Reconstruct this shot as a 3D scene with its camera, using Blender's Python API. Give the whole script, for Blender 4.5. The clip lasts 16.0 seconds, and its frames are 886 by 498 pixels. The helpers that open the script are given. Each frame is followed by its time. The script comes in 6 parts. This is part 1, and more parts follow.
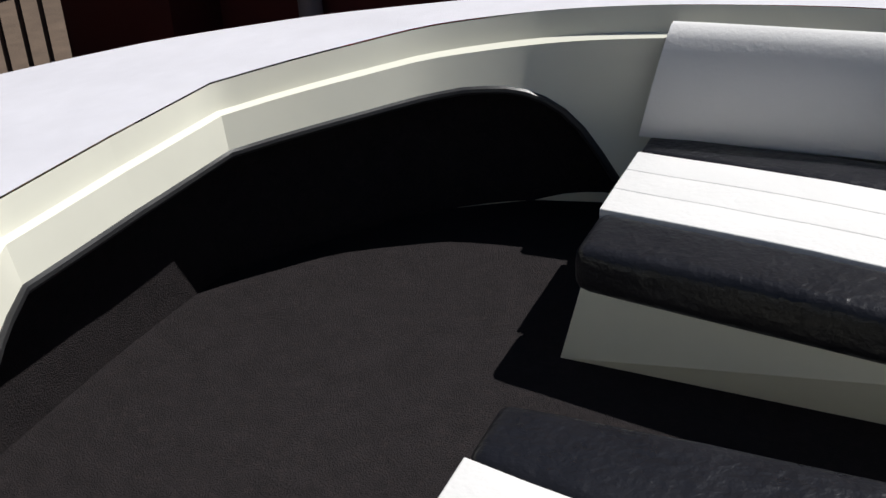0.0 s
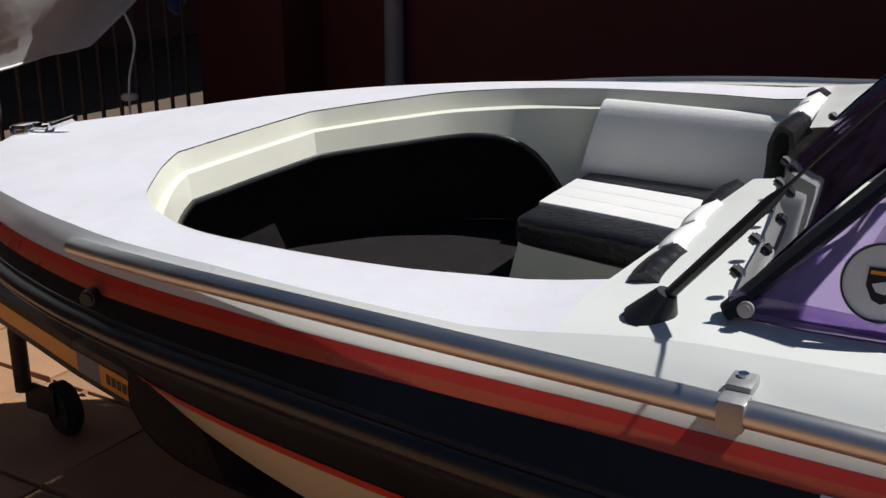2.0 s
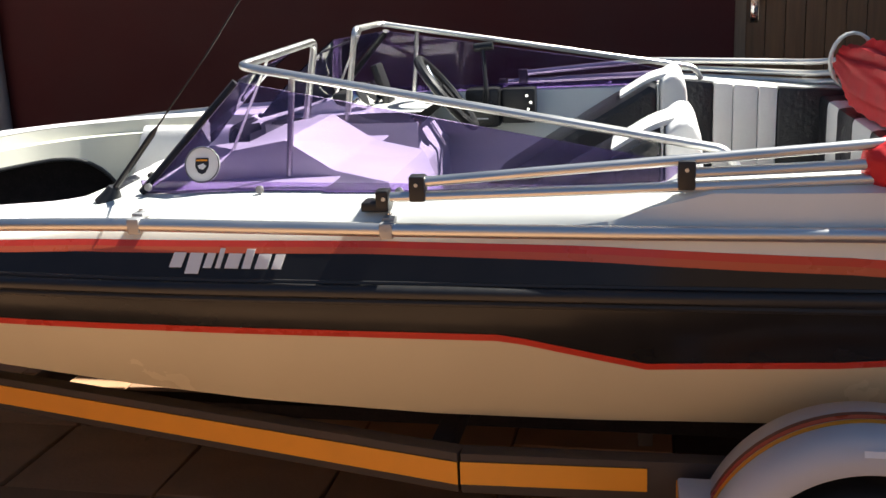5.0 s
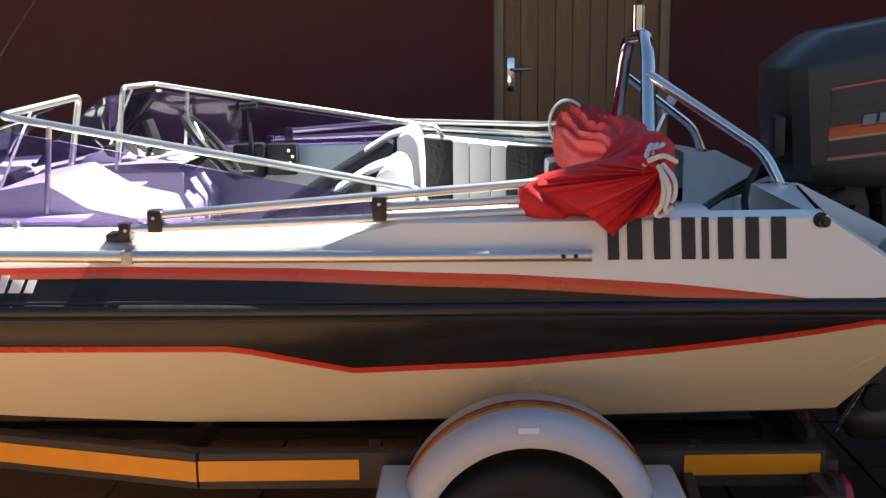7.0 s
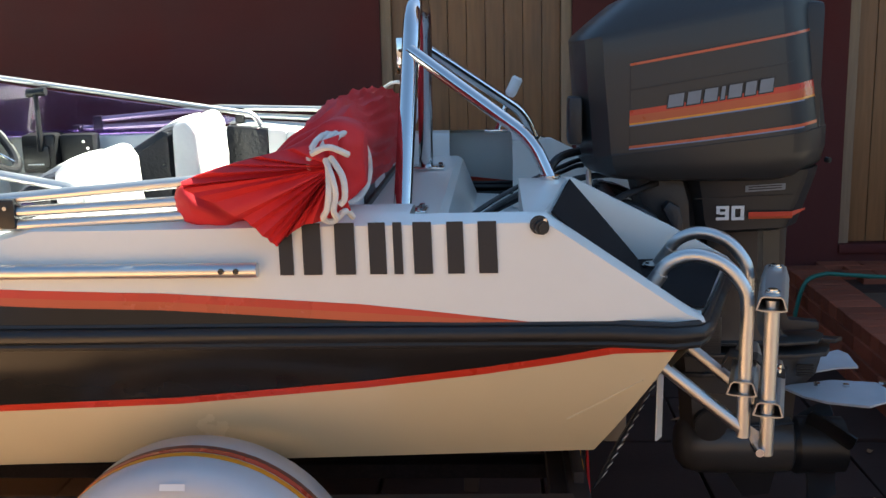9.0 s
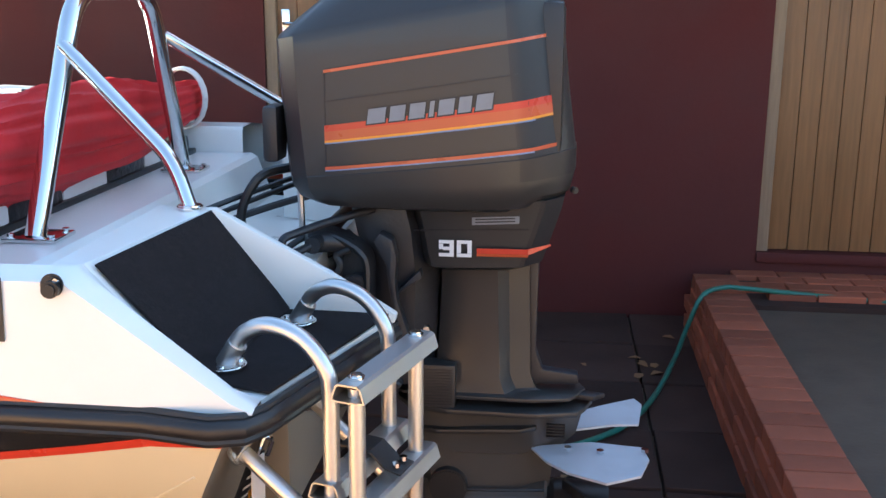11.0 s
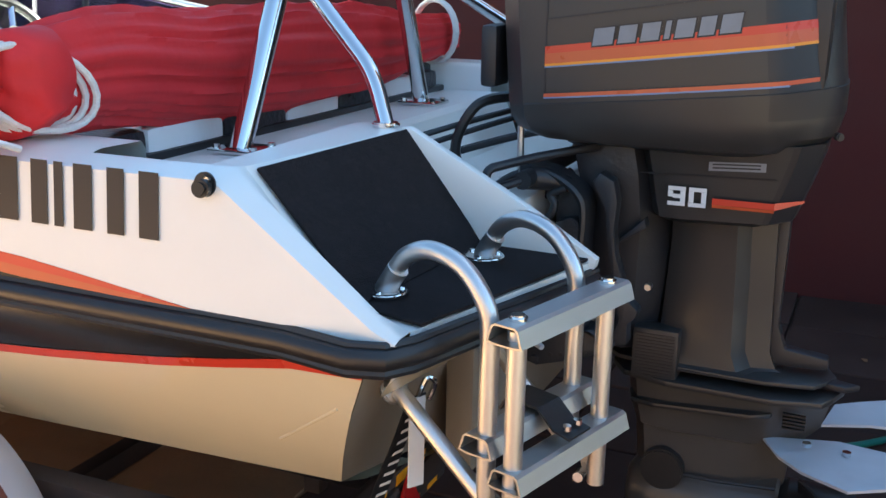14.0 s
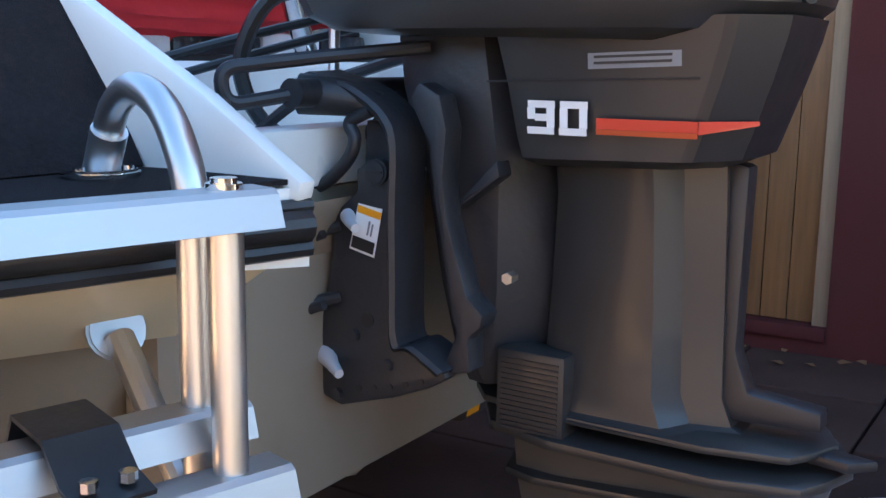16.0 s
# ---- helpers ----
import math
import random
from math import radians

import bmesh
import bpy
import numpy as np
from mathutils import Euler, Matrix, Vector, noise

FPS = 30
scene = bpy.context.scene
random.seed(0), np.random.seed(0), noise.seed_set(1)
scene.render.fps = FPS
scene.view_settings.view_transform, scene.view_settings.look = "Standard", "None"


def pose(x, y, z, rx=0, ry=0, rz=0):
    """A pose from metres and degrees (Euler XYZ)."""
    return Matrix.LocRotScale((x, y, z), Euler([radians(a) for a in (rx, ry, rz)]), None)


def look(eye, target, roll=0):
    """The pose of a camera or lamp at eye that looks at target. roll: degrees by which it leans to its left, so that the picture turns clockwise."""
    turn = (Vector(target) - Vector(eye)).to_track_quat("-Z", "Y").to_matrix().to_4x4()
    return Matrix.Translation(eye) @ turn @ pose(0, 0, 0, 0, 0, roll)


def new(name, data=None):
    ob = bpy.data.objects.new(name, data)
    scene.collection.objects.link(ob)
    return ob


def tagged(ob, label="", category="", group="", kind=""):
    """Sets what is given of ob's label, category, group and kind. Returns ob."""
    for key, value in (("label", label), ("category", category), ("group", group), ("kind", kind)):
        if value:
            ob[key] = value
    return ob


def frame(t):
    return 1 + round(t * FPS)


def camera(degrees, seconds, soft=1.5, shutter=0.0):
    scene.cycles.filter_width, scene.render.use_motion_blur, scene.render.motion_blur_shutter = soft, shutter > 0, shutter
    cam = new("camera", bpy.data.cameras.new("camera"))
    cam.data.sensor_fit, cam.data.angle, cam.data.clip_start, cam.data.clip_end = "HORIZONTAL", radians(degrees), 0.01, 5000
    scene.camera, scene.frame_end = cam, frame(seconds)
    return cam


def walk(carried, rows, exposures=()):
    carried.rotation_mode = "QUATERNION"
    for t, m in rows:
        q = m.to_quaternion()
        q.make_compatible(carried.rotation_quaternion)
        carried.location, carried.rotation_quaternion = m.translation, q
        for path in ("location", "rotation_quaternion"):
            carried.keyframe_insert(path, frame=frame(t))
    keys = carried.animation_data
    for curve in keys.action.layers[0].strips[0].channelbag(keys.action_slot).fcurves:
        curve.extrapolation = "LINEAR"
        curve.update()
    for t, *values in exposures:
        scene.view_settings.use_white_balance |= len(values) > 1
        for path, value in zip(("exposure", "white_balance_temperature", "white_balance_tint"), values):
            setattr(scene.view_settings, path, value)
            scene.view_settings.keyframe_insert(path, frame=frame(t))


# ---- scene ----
cam = camera(46.4, 16.0)
PATH = [
    (0, (-2.984, -1.105, 1.548), (-3.758, 0.52, 0.676), -3.3),
    (0.5, (-2.762, -1.183, 1.524), (-3.782, 0.314, 0.677), -2.7),
    (1, (-2.571, -1.29, 1.526), (-3.732, 0.123, 0.718), -2.6),
    (1.5, (-2.459, -1.615, 1.556), (-3.499, -0.049, 0.874), -0.9),
    (2, (-2.326, -1.96, 1.565), (-3.29, -0.317, 0.955), -0.0),
    (2.5, (-2.137, -2.252, 1.581), (-3.103, -0.595, 1.013), 1.4),
    (3, (-1.964, -2.576, 1.55), (-2.859, -0.853, 1.069), 0.6),
    (3.5, (-1.804, -2.819, 1.575), (-2.676, -1.099, 1.044), 0.7),
    (4, (-1.585, -2.95, 1.534), (-2.373, -1.187, 1.013), 2.0),
    (4.5, (-1.453, -3.005, 1.583), (-2.034, -1.164, 1.06), -0.3),
    (6.8, (-1.181, -3.55, 1.571), (-1.245, -1.585, 1.205), -1.0),
    (7, (-1.094, -3.516, 1.571), (-1.149, -1.552, 1.197), -0.7),
    (7.5, (-0.907, -3.406, 1.568), (-0.966, -1.447, 1.172), -0.8),
    (8, (-0.784, -3.176, 1.572), (-0.772, -1.226, 1.129), -1.4),
    (8.5, (-0.593, -3.021, 1.563), (-0.563, -1.058, 1.179), -1.6),
    (9, (-0.32, -3.012, 1.521), (-0.428, -1.055, 1.123), -1.3),
    (9.5, (-0.111, -2.874, 1.523), (-0.116, -0.933, 1.038), -0.3),
    (9.7, (-0.022, -2.796, 1.535), (0.024, -0.86, 1.035), -0.3),
    (11.8, (0.847, -2.463, 1.623), (0.316, -0.579, 1.214), 1.6),
    (12, (0.908, -2.466, 1.618), (0.294, -0.596, 1.261), 2.2),
    (12.5, (0.991, -2.476, 1.567), (0.221, -0.685, 1.121), 3.1),
    (13, (0.957, -2.446, 1.54), (0.098, -0.752, 0.915), 2.4),
    (13.5, (0.811, -2.382, 1.507), (-0.035, -0.686, 0.87), 1.7),
    (14, (0.684, -2.238, 1.479), (-0.083, -0.469, 0.948), 1.0),
    (14.5, (0.722, -1.919, 1.486), (-0.065, -0.133, 1.051), 0.9),
    (15, (0.744, -1.658, 1.471), (-0.081, 0.09, 0.957), 1.3),
    (15.5, (0.781, -1.414, 1.391), (-0.066, 0.342, 0.945), 1.3),
    (16, (0.86, -1.282, 1.098), (-0.177, 0.39, 0.739), 0.7),
]
TONE = [(0, 0.05, 6050, 10), (2.5, 0.0, 6050, 9), (4, 0.9, 6400, 7), (7, 2.1, 6400, 3), (8.5, 2.5, 6400, -2), (9.5, 2.9, 6400, -3), (12, 4.15, 7000, 4), (13, 3.95, 6750, 1), (13.5, 3.8, 6700, -1), (14, 3.45, 6450, -4), (14.5, 3.35, 6350, -3), (15.5, 3.8, 6300, -8), (16, 3.95, 6150, 1)]
walk(cam, [(t, look(eye, target, roll)) for t, eye, target, roll in PATH], TONE)

# ---- light ----
SUN = Vector((0.57, 0.43, 1.0)).normalized()
world = bpy.data.worlds.new("sky")
scene.world = world
world.use_nodes = True
wn = world.node_tree
wn.nodes.clear()
sky = wn.nodes.new("ShaderNodeTexSky")
sky.sky_type = "NISHITA"
sky.sun_disc = False
sky.sun_elevation = math.asin(SUN.z)
sky.sun_rotation = math.atan2(SUN.x, SUN.y)
sky.air_density, sky.dust_density, sky.altitude = 1.0, 0.6, 1200
wbg = wn.nodes.new("ShaderNodeBackground")
wbg.inputs[1].default_value = 0.04
wout = wn.nodes.new("ShaderNodeOutputWorld")
wn.links.new(sky.outputs[0], wbg.inputs[0])
wn.links.new(wbg.outputs[0], wout.inputs[0])
sun_data = bpy.data.lights.new("sun", "SUN")
sun_data.energy, sun_data.angle, sun_data.color = 5.0, radians(0.55), (1.0, 0.94, 0.86)
sun = new("sun", sun_data)
sun.matrix_world = look(SUN * 40, (0, 0, 0))


# ---- materials ----
def mat(name, col, rough=0.5, metal=0.0, var=0.12, scale=14.0, bump=0.0, bscale=120.0, coat=0.0, spec=0.5, dirt=0.0, dirt_col=(0.08, 0.06, 0.04), stretch=(1, 1, 1), rvar=0.12):
    m = bpy.data.materials.new(name)
    m.use_nodes = True
    nt = m.node_tree
    b = nt.nodes["Principled BSDF"]
    b.inputs["Roughness"].default_value = rough
    b.inputs["Metallic"].default_value = metal
    b.inputs["Coat Weight"].default_value = coat
    b.inputs["Coat Roughness"].default_value = 0.06
    b.inputs["Specular IOR Level"].default_value = spec
    tc = nt.nodes.new("ShaderNodeTexCoord")
    mp = nt.nodes.new("ShaderNodeMapping")
    mp.inputs["Scale"].default_value = stretch
    nt.links.new(tc.outputs["Object"], mp.inputs[0])
    n1 = nt.nodes.new("ShaderNodeTexNoise")
    n1.inputs["Scale"].default_value, n1.inputs["Detail"].default_value = scale, 6
    n2 = nt.nodes.new("ShaderNodeTexNoise")
    n2.inputs["Scale"].default_value, n2.inputs["Detail"].default_value = scale * 0.17, 4
    for n in (n1, n2):
        nt.links.new(mp.outputs[0], n.inputs["Vector"])
    add = nt.nodes.new("ShaderNodeMath")
    add.operation = "ADD"
    nt.links.new(n1.outputs[0], add.inputs[0])
    nt.links.new(n2.outputs[0], add.inputs[1])
    ramp = nt.nodes.new("ShaderNodeMapRange")
    ramp.inputs[1].default_value, ramp.inputs[2].default_value = 0.6, 1.4
    ramp.inputs[3].default_value, ramp.inputs[4].default_value = 1 - var, 1 + var
    nt.links.new(add.outputs[0], ramp.inputs[0])
    mul = nt.nodes.new("ShaderNodeVectorMath")
    mul.operation = "SCALE"
    mul.inputs[0].default_value = col
    nt.links.new(ramp.outputs[0], mul.inputs["Scale"])
    out = mul.outputs[0]
    if dirt:
        nd = nt.nodes.new("ShaderNodeTexNoise")
        nd.inputs["Scale"].default_value, nd.inputs["Detail"].default_value = scale * 0.5, 8
        nt.links.new(mp.outputs[0], nd.inputs["Vector"])
        rr = nt.nodes.new("ShaderNodeMapRange")
        rr.inputs[1].default_value, rr.inputs[2].default_value = 0.5, 0.75
        rr.inputs[4].default_value = dirt
        nt.links.new(nd.outputs[0], rr.inputs[0])
        mx = nt.nodes.new("ShaderNodeMix")
        mx.data_type = "RGBA"
        mx.inputs[7].default_value = (*dirt_col, 1)
        nt.links.new(rr.outputs[0], mx.inputs[0])
        nt.links.new(out, mx.inputs[6])
        out = mx.outputs[2]
    nt.links.new(out, b.inputs["Base Color"])
    if rvar:
        r2 = nt.nodes.new("ShaderNodeMapRange")
        r2.inputs[1].default_value, r2.inputs[2].default_value = 0.6, 1.4
        r2.inputs[3].default_value, r2.inputs[4].default_value = max(0.02, rough - rvar * rough), min(1, rough + rvar)
        nt.links.new(add.outputs[0], r2.inputs[0])
        nt.links.new(r2.outputs[0], b.inputs["Roughness"])
    if bump:
        nb = nt.nodes.new("ShaderNodeTexNoise")
        nb.inputs["Scale"].default_value, nb.inputs["Detail"].default_value = bscale, 4
        nt.links.new(mp.outputs[0], nb.inputs["Vector"])
        bp = nt.nodes.new("ShaderNodeBump")
        bp.inputs["Strength"].default_value, bp.inputs["Distance"].default_value = bump, 0.004
        nt.links.new(nb.outputs[0], bp.inputs["Height"])
        nt.links.new(bp.outputs[0], b.inputs["Normal"])
    return m


def acrylic(name, col):
    m = bpy.data.materials.new(name)
    m.use_nodes = True
    nt = m.node_tree
    nt.nodes.clear()
    tr = nt.nodes.new("ShaderNodeBsdfTransparent")
    tr.inputs[0].default_value = (*col, 1)
    df = nt.nodes.new("ShaderNodeBsdfDiffuse")
    df.inputs[0].default_value = (0.45, 0.32, 0.70, 1)
    nz = nt.nodes.new("ShaderNodeTexNoise")
    nz.inputs["Scale"].default_value, nz.inputs["Detail"].default_value = 9, 8
    mr = nt.nodes.new("ShaderNodeMapRange")
    mr.inputs[1].default_value, mr.inputs[2].default_value = 0.35, 0.75
    mr.inputs[3].default_value, mr.inputs[4].default_value = 0.02, 0.10
    nt.links.new(nz.outputs[0], mr.inputs[0])
    m1 = nt.nodes.new("ShaderNodeMixShader")
    nt.links.new(mr.outputs[0], m1.inputs[0])
    nt.links.new(tr.outputs[0], m1.inputs[1])
    nt.links.new(df.outputs[0], m1.inputs[2])
    gl = nt.nodes.new("ShaderNodeBsdfGlossy")
    gl.inputs["Roughness"].default_value = 0.03
    fr = nt.nodes.new("ShaderNodeFresnel")
    fr.inputs[0].default_value = 1.45
    m2 = nt.nodes.new("ShaderNodeMixShader")
    nt.links.new(fr.outputs[0], m2.inputs[0])
    nt.links.new(m1.outputs[0], m2.inputs[1])
    nt.links.new(gl.outputs[0], m2.inputs[2])
    out = nt.nodes.new("ShaderNodeOutputMaterial")
    nt.links.new(m2.outputs[0], out.inputs[0])
    return m


GEL = mat("white_gelcoat", (0.78, 0.79, 0.75), 0.28, var=0.04, scale=9, coat=0.25, dirt=0.06, dirt_col=(0.5, 0.44, 0.3))
GEL_IN = mat("aged_ivory_gelcoat", (0.76, 0.75, 0.64), 0.34, var=0.06, scale=7, dirt=0.12, dirt_col=(0.5, 0.42, 0.25))
SKID = mat("speckled_nonskid", (0.70, 0.69, 0.73), 0.75, var=0.05, scale=30, bump=0.35, bscale=560, dirt=0.08, dirt_col=(0.35, 0.33, 0.3))
CREAM = mat("cream_hull_gelcoat", (0.69, 0.61, 0.42), 0.2, var=0.05, scale=5, coat=0.3, dirt=0.15, dirt_col=(0.45, 0.35, 0.2))
BLACK = mat("black_gelcoat", (0.015, 0.0145, 0.015), 0.2, var=0.2, coat=0.06, spec=0.32, rvar=0.08)
RUBBER = mat("black_rubber", (0.016, 0.016, 0.017), 0.35, var=0.2, scale=30, bump=0.1)
RED = mat("red_stripe_vinyl", (0.56, 0.045, 0.024), 0.25, var=0.08, coat=0.3)
ORANGE = mat("orange_stripe_vinyl", (0.52, 0.095, 0.035), 0.25, var=0.08, coat=0.3)
CARPET = mat("black_marine_carpet", (0.020, 0.017, 0.018), 0.95, var=0.35, scale=160, bump=1.0, bscale=420, spec=0.15, dirt=0.12, dirt_col=(0.07, 0.05, 0.04))
VIN_B = mat("black_vinyl", (0.013, 0.013, 0.016), 0.27, var=0.2, bump=0.9, bscale=55, stretch=(1, 1, 1))
VIN_W = mat("white_vinyl", (0.80, 0.79, 0.77), 0.42, var=0.03, bump=0.25, bscale=90)
ALU = mat("anodised_aluminium", (0.68, 0.67, 0.65), 0.34, 1.0, var=0.05, scale=40, rvar=0.1, stretch=(0.2, 1, 1))
ALU_FLAT = mat("brushed_aluminium_plate", (0.50, 0.50, 0.49), 0.42, 1.0, var=0.08, scale=60, stretch=(1, 0.1, 1))
CAST = mat("grey_cast_metal", (0.42, 0.42, 0.42), 0.45, 0.7, var=0.12, scale=50, bump=0.1)
CHROME = mat("stainless_steel", (0.72, 0.72, 0.72), 0.07, 1.0, var=0.03, rvar=0.05)
ACRYL = acrylic("purple_acrylic", (0.70, 0.62, 0.82))
COWL = mat("grey_engine_paint", (0.030, 0.029, 0.0285), 0.34, var=0.07, scale=20, coat=0.1, bump=0.04, bscale=160)
COWL_D = mat("dark_engine_grey", (0.017, 0.017, 0.020), 0.38, var=0.12, scale=20)
BRACKET = mat("black_cast_bracket", (0.022, 0.023, 0.027), 0.4, var=0.25, scale=25, bump=0.25, bscale=90)
WALL = mat("maroon_wall_paint", (0.074, 0.0085, 0.0085), 0.7, var=0.16, scale=3.5, bump=0.45, bscale=22, dirt=0.3, dirt_col=(0.040, 0.009, 0.010))
PLASTER = mat("brown_plaster", (0.20, 0.13, 0.09), 0.8, var=0.12, scale=3, bump=0.3, bscale=30)
WOOD = mat("varnished_door_timber", (0.22, 0.11, 0.045), 0.45, var=0.3, scale=9, bump=0.2, bscale=40, stretch=(6, 6, 0.35))
WOOD_G = mat("weathered_frame_timber", (0.28, 0.20, 0.13), 0.7, var=0.25, scale=12, stretch=(5, 5, 0.4))
PAVER = mat("concrete_paver", (0.36, 0.20, 0.105), 0.85, var=0.25, scale=6, bump=0.5, bscale=60, dirt=0.3, dirt_col=(0.10, 0.07, 0.055))
# stained concrete, its colour also darkened for the shade at the stern end
SLAB = mat("stained_shaded_slab", (0.058, 0.034, 0.028), 0.92, spec=0.2, var=0.35, scale=4, bump=0.4, bscale=45, dirt=0.35, dirt_col=(0.06, 0.04, 0.035))
EARTH = mat("bare_earth", (0.12, 0.085, 0.06), 0.95, var=0.3, scale=8, bump=0.8, bscale=50, dirt=0.3)
BRICK = mat("red_clay_brick", (0.30, 0.085, 0.045), 0.8, var=0.25, scale=10, bump=0.4, bscale=80, dirt=0.2, dirt_col=(0.08, 0.04, 0.03))
STEEL_B = mat("black_painted_steel", (0.040, 0.029, 0.026), 0.55, var=0.3, scale=15, dirt=0.3, dirt_col=(0.09, 0.045, 0.025))
YELLOW = mat("yellow_reflective_tape", (0.85, 0.33, 0.008), 0.35, var=0.06, scale=20, dirt=0.12, dirt_col=(0.3, 0.15, 0.02))
FENDER = mat("grey_white_fibreglass", (0.55, 0.55, 0.57), 0.35, var=0.08, scale=8, coat=0.2, dirt=0.25, dirt_col=(0.25, 0.2, 0.16))
TYRE = mat("tyre_rubber", (0.018, 0.018, 0.018), 0.8, var=0.25, scale=30, bump=0.2)
PVC_RED = mat("red_pvc_canvas", (0.58, 0.030, 0.036), 0.5, spec=0.22, var=0.12, scale=12, bump=0.25, bscale=35)
ROPE = mat("white_braided_rope", (0.72, 0.70, 0.66), 0.9, var=0.15, scale=60, bump=0.8, bscale=200)
PLASTIC = mat("black_plastic", (0.015, 0.015, 0.016), 0.35, var=0.15)
WHITE_P = mat("white_print", (0.80, 0.80, 0.80), 0.4, var=0.04)
BLACK_P = mat("black_lettering_vinyl", (0.014, 0.014, 0.018), 0.35, var=0.15)
TARP = mat("grey_white_tarpaulin", (0.72, 0.71, 0.69), 0.6, var=0.1, bump=0.3, bscale=20)
BLUE_T = mat("blue_tarpaulin", (0.10, 0.16, 0.30), 0.6, var=0.15, bump=0.3, bscale=20)
HOSE = mat("green_hose", (0.02, 0.16, 0.12), 0.4, var=0.1)
GREY_P = mat("painted_grey_pipe", (0.22, 0.22, 0.23), 0.5, var=0.12)
TIN = mat("pale_scuffed_aluminium_fin", (0.62, 0.64, 0.68), 0.55, 0.35, var=0.15, scale=12, dirt=0.2, dirt_col=(0.3, 0.3, 0.32))


# ---- building helpers ----
HEEL = [(-1.4, 0.033), (-0.8, 0.0)]  # the boat sits a little askew on its trailer, far side high
afloat = []  # filled while the boat and its fittings are built


def part(name, bm, material, parent=None, label="", smooth=30):
    if afloat:
        for v in bm.verts:
            v.co.z += lerp_table(v.co.x, HEEL) * (v.co.y + 0.95)
    bmesh.ops.recalc_face_normals(bm, faces=bm.faces)
    me = bpy.data.meshes.new(name)
    bm.to_mesh(me)
    bm.free()
    me.materials.append(material)
    if smooth:
        me.shade_smooth()
        me.set_sharp_from_angle(angle=radians(smooth))
    ob = new(name, me)
    if parent:
        ob.parent = parent
        ob.matrix_parent_inverse = Matrix.Translation(parent.matrix_world.translation).inverted() if parent.parent is None else Matrix.Identity(4)
    if label:
        tagged(ob, label)
    return ob


def thing(name, at, label, category, group="", kind=""):
    e = new(name)
    e.empty_display_size = 0.1
    e.location = at
    e.matrix_world = Matrix.Translation(at)
    return tagged(e, label, category, group, kind)


def box(x0, x1, y0, y1, z0, z1, bev=0.0, bm=None, m=None):
    own = bmesh.new()
    bmesh.ops.create_cube(own, size=1)
    bmesh.ops.transform(own, matrix=Matrix.Translation(((x0 + x1) / 2, (y0 + y1) / 2, (z0 + z1) / 2)) @ Matrix.Diagonal((abs(x1 - x0), abs(y1 - y0), abs(z1 - z0), 1)), verts=own.verts)
    if bev:
        bmesh.ops.bevel(own, geom=own.edges[:], offset=bev, segments=2, affect="EDGES", profile=0.6)
    if m is not None:
        bmesh.ops.transform(own, matrix=m, verts=own.verts)
    return own if bm is None else merge(bm, own)


def merge(bm, other):
    me = bpy.data.meshes.new("tmp")
    other.to_mesh(me)
    other.free()
    bm.from_mesh(me)
    bpy.data.meshes.remove(me)
    return bm


def grid(rows, close_u=False, close_v=False, bm=None, thick=0.0):
    """A skin over rows of points."""
    bm = bm or bmesh.new()
    vs = [[bm.verts.new(p) for p in r] for r in rows]
    n, k = len(vs), len(vs[0])
    for i in range(n if close_u else n - 1):
        for j in range(k if close_v else k - 1):
            q = [vs[i][j], vs[i][(j + 1) % k], vs[(i + 1) % n][(j + 1) % k], vs[(i + 1) % n][j]]
            if len({v.co.to_tuple(5) for v in q}) >= 3:
                try:
                    bm.faces.new(q)
                except ValueError:
                    pass
    if thick:
        bmesh.ops.recalc_face_normals(bm, faces=bm.faces)
        bmesh.ops.solidify(bm, geom=bm.faces[:], thickness=thick)
    return bm


def prism(poly, d, bev=0.0, bm=None):
    """A closed outline pushed along d."""
    own = bmesh.new()
    a = [own.verts.new(p) for p in poly]
    f = own.faces.new(a)
    r = bmesh.ops.extrude_face_region(own, geom=[f])
    bmesh.ops.translate(own, vec=d, verts=[g for g in r["geom"] if isinstance(g, bmesh.types.BMVert)])
    bmesh.ops.recalc_face_normals(own, faces=own.faces)
    if bev:
        bmesh.ops.bevel(own, geom=own.edges[:], offset=bev, segments=2, affect="EDGES", profile=0.6)
    return own if bm is None else merge(bm, own)


def smooth_path(pts, n=8):
    """Catmull-Rom through points."""
    p = [Vector(q) for q in pts]
    out = []
    for i in range(len(p) - 1):
        a, b, c, d = p[max(i - 1, 0)], p[i], p[i + 1], p[min(i + 2, len(p) - 1)]
        for k in range(n):
            t = k / n
            out.append(0.5 * ((2 * b) + (c - a) * t + (2 * a - 5 * b + 4 * c - d) * t * t + (3 * b - a - 3 * c + d) * t ** 3))
    return out + [p[-1]]


def bend_path(pts, r, n=6):
    """Straight runs with rounded corners of radius r."""
    p = [Vector(q) for q in pts]
    out = [p[0]]
    for i in range(1, len(p) - 1):
        a, b = (p[i - 1] - p[i]), (p[i + 1] - p[i])
        k = min(r, a.length * 0.48, b.length * 0.48)
        s, e = p[i] + a.normalized() * k, p[i] + b.normalized() * k
        for j in range(n + 1):
            t = j / n
            out.append((1 - t) ** 2 * s + 2 * t * (1 - t) * p[i] + t * t * e)
    return out + [p[-1]]


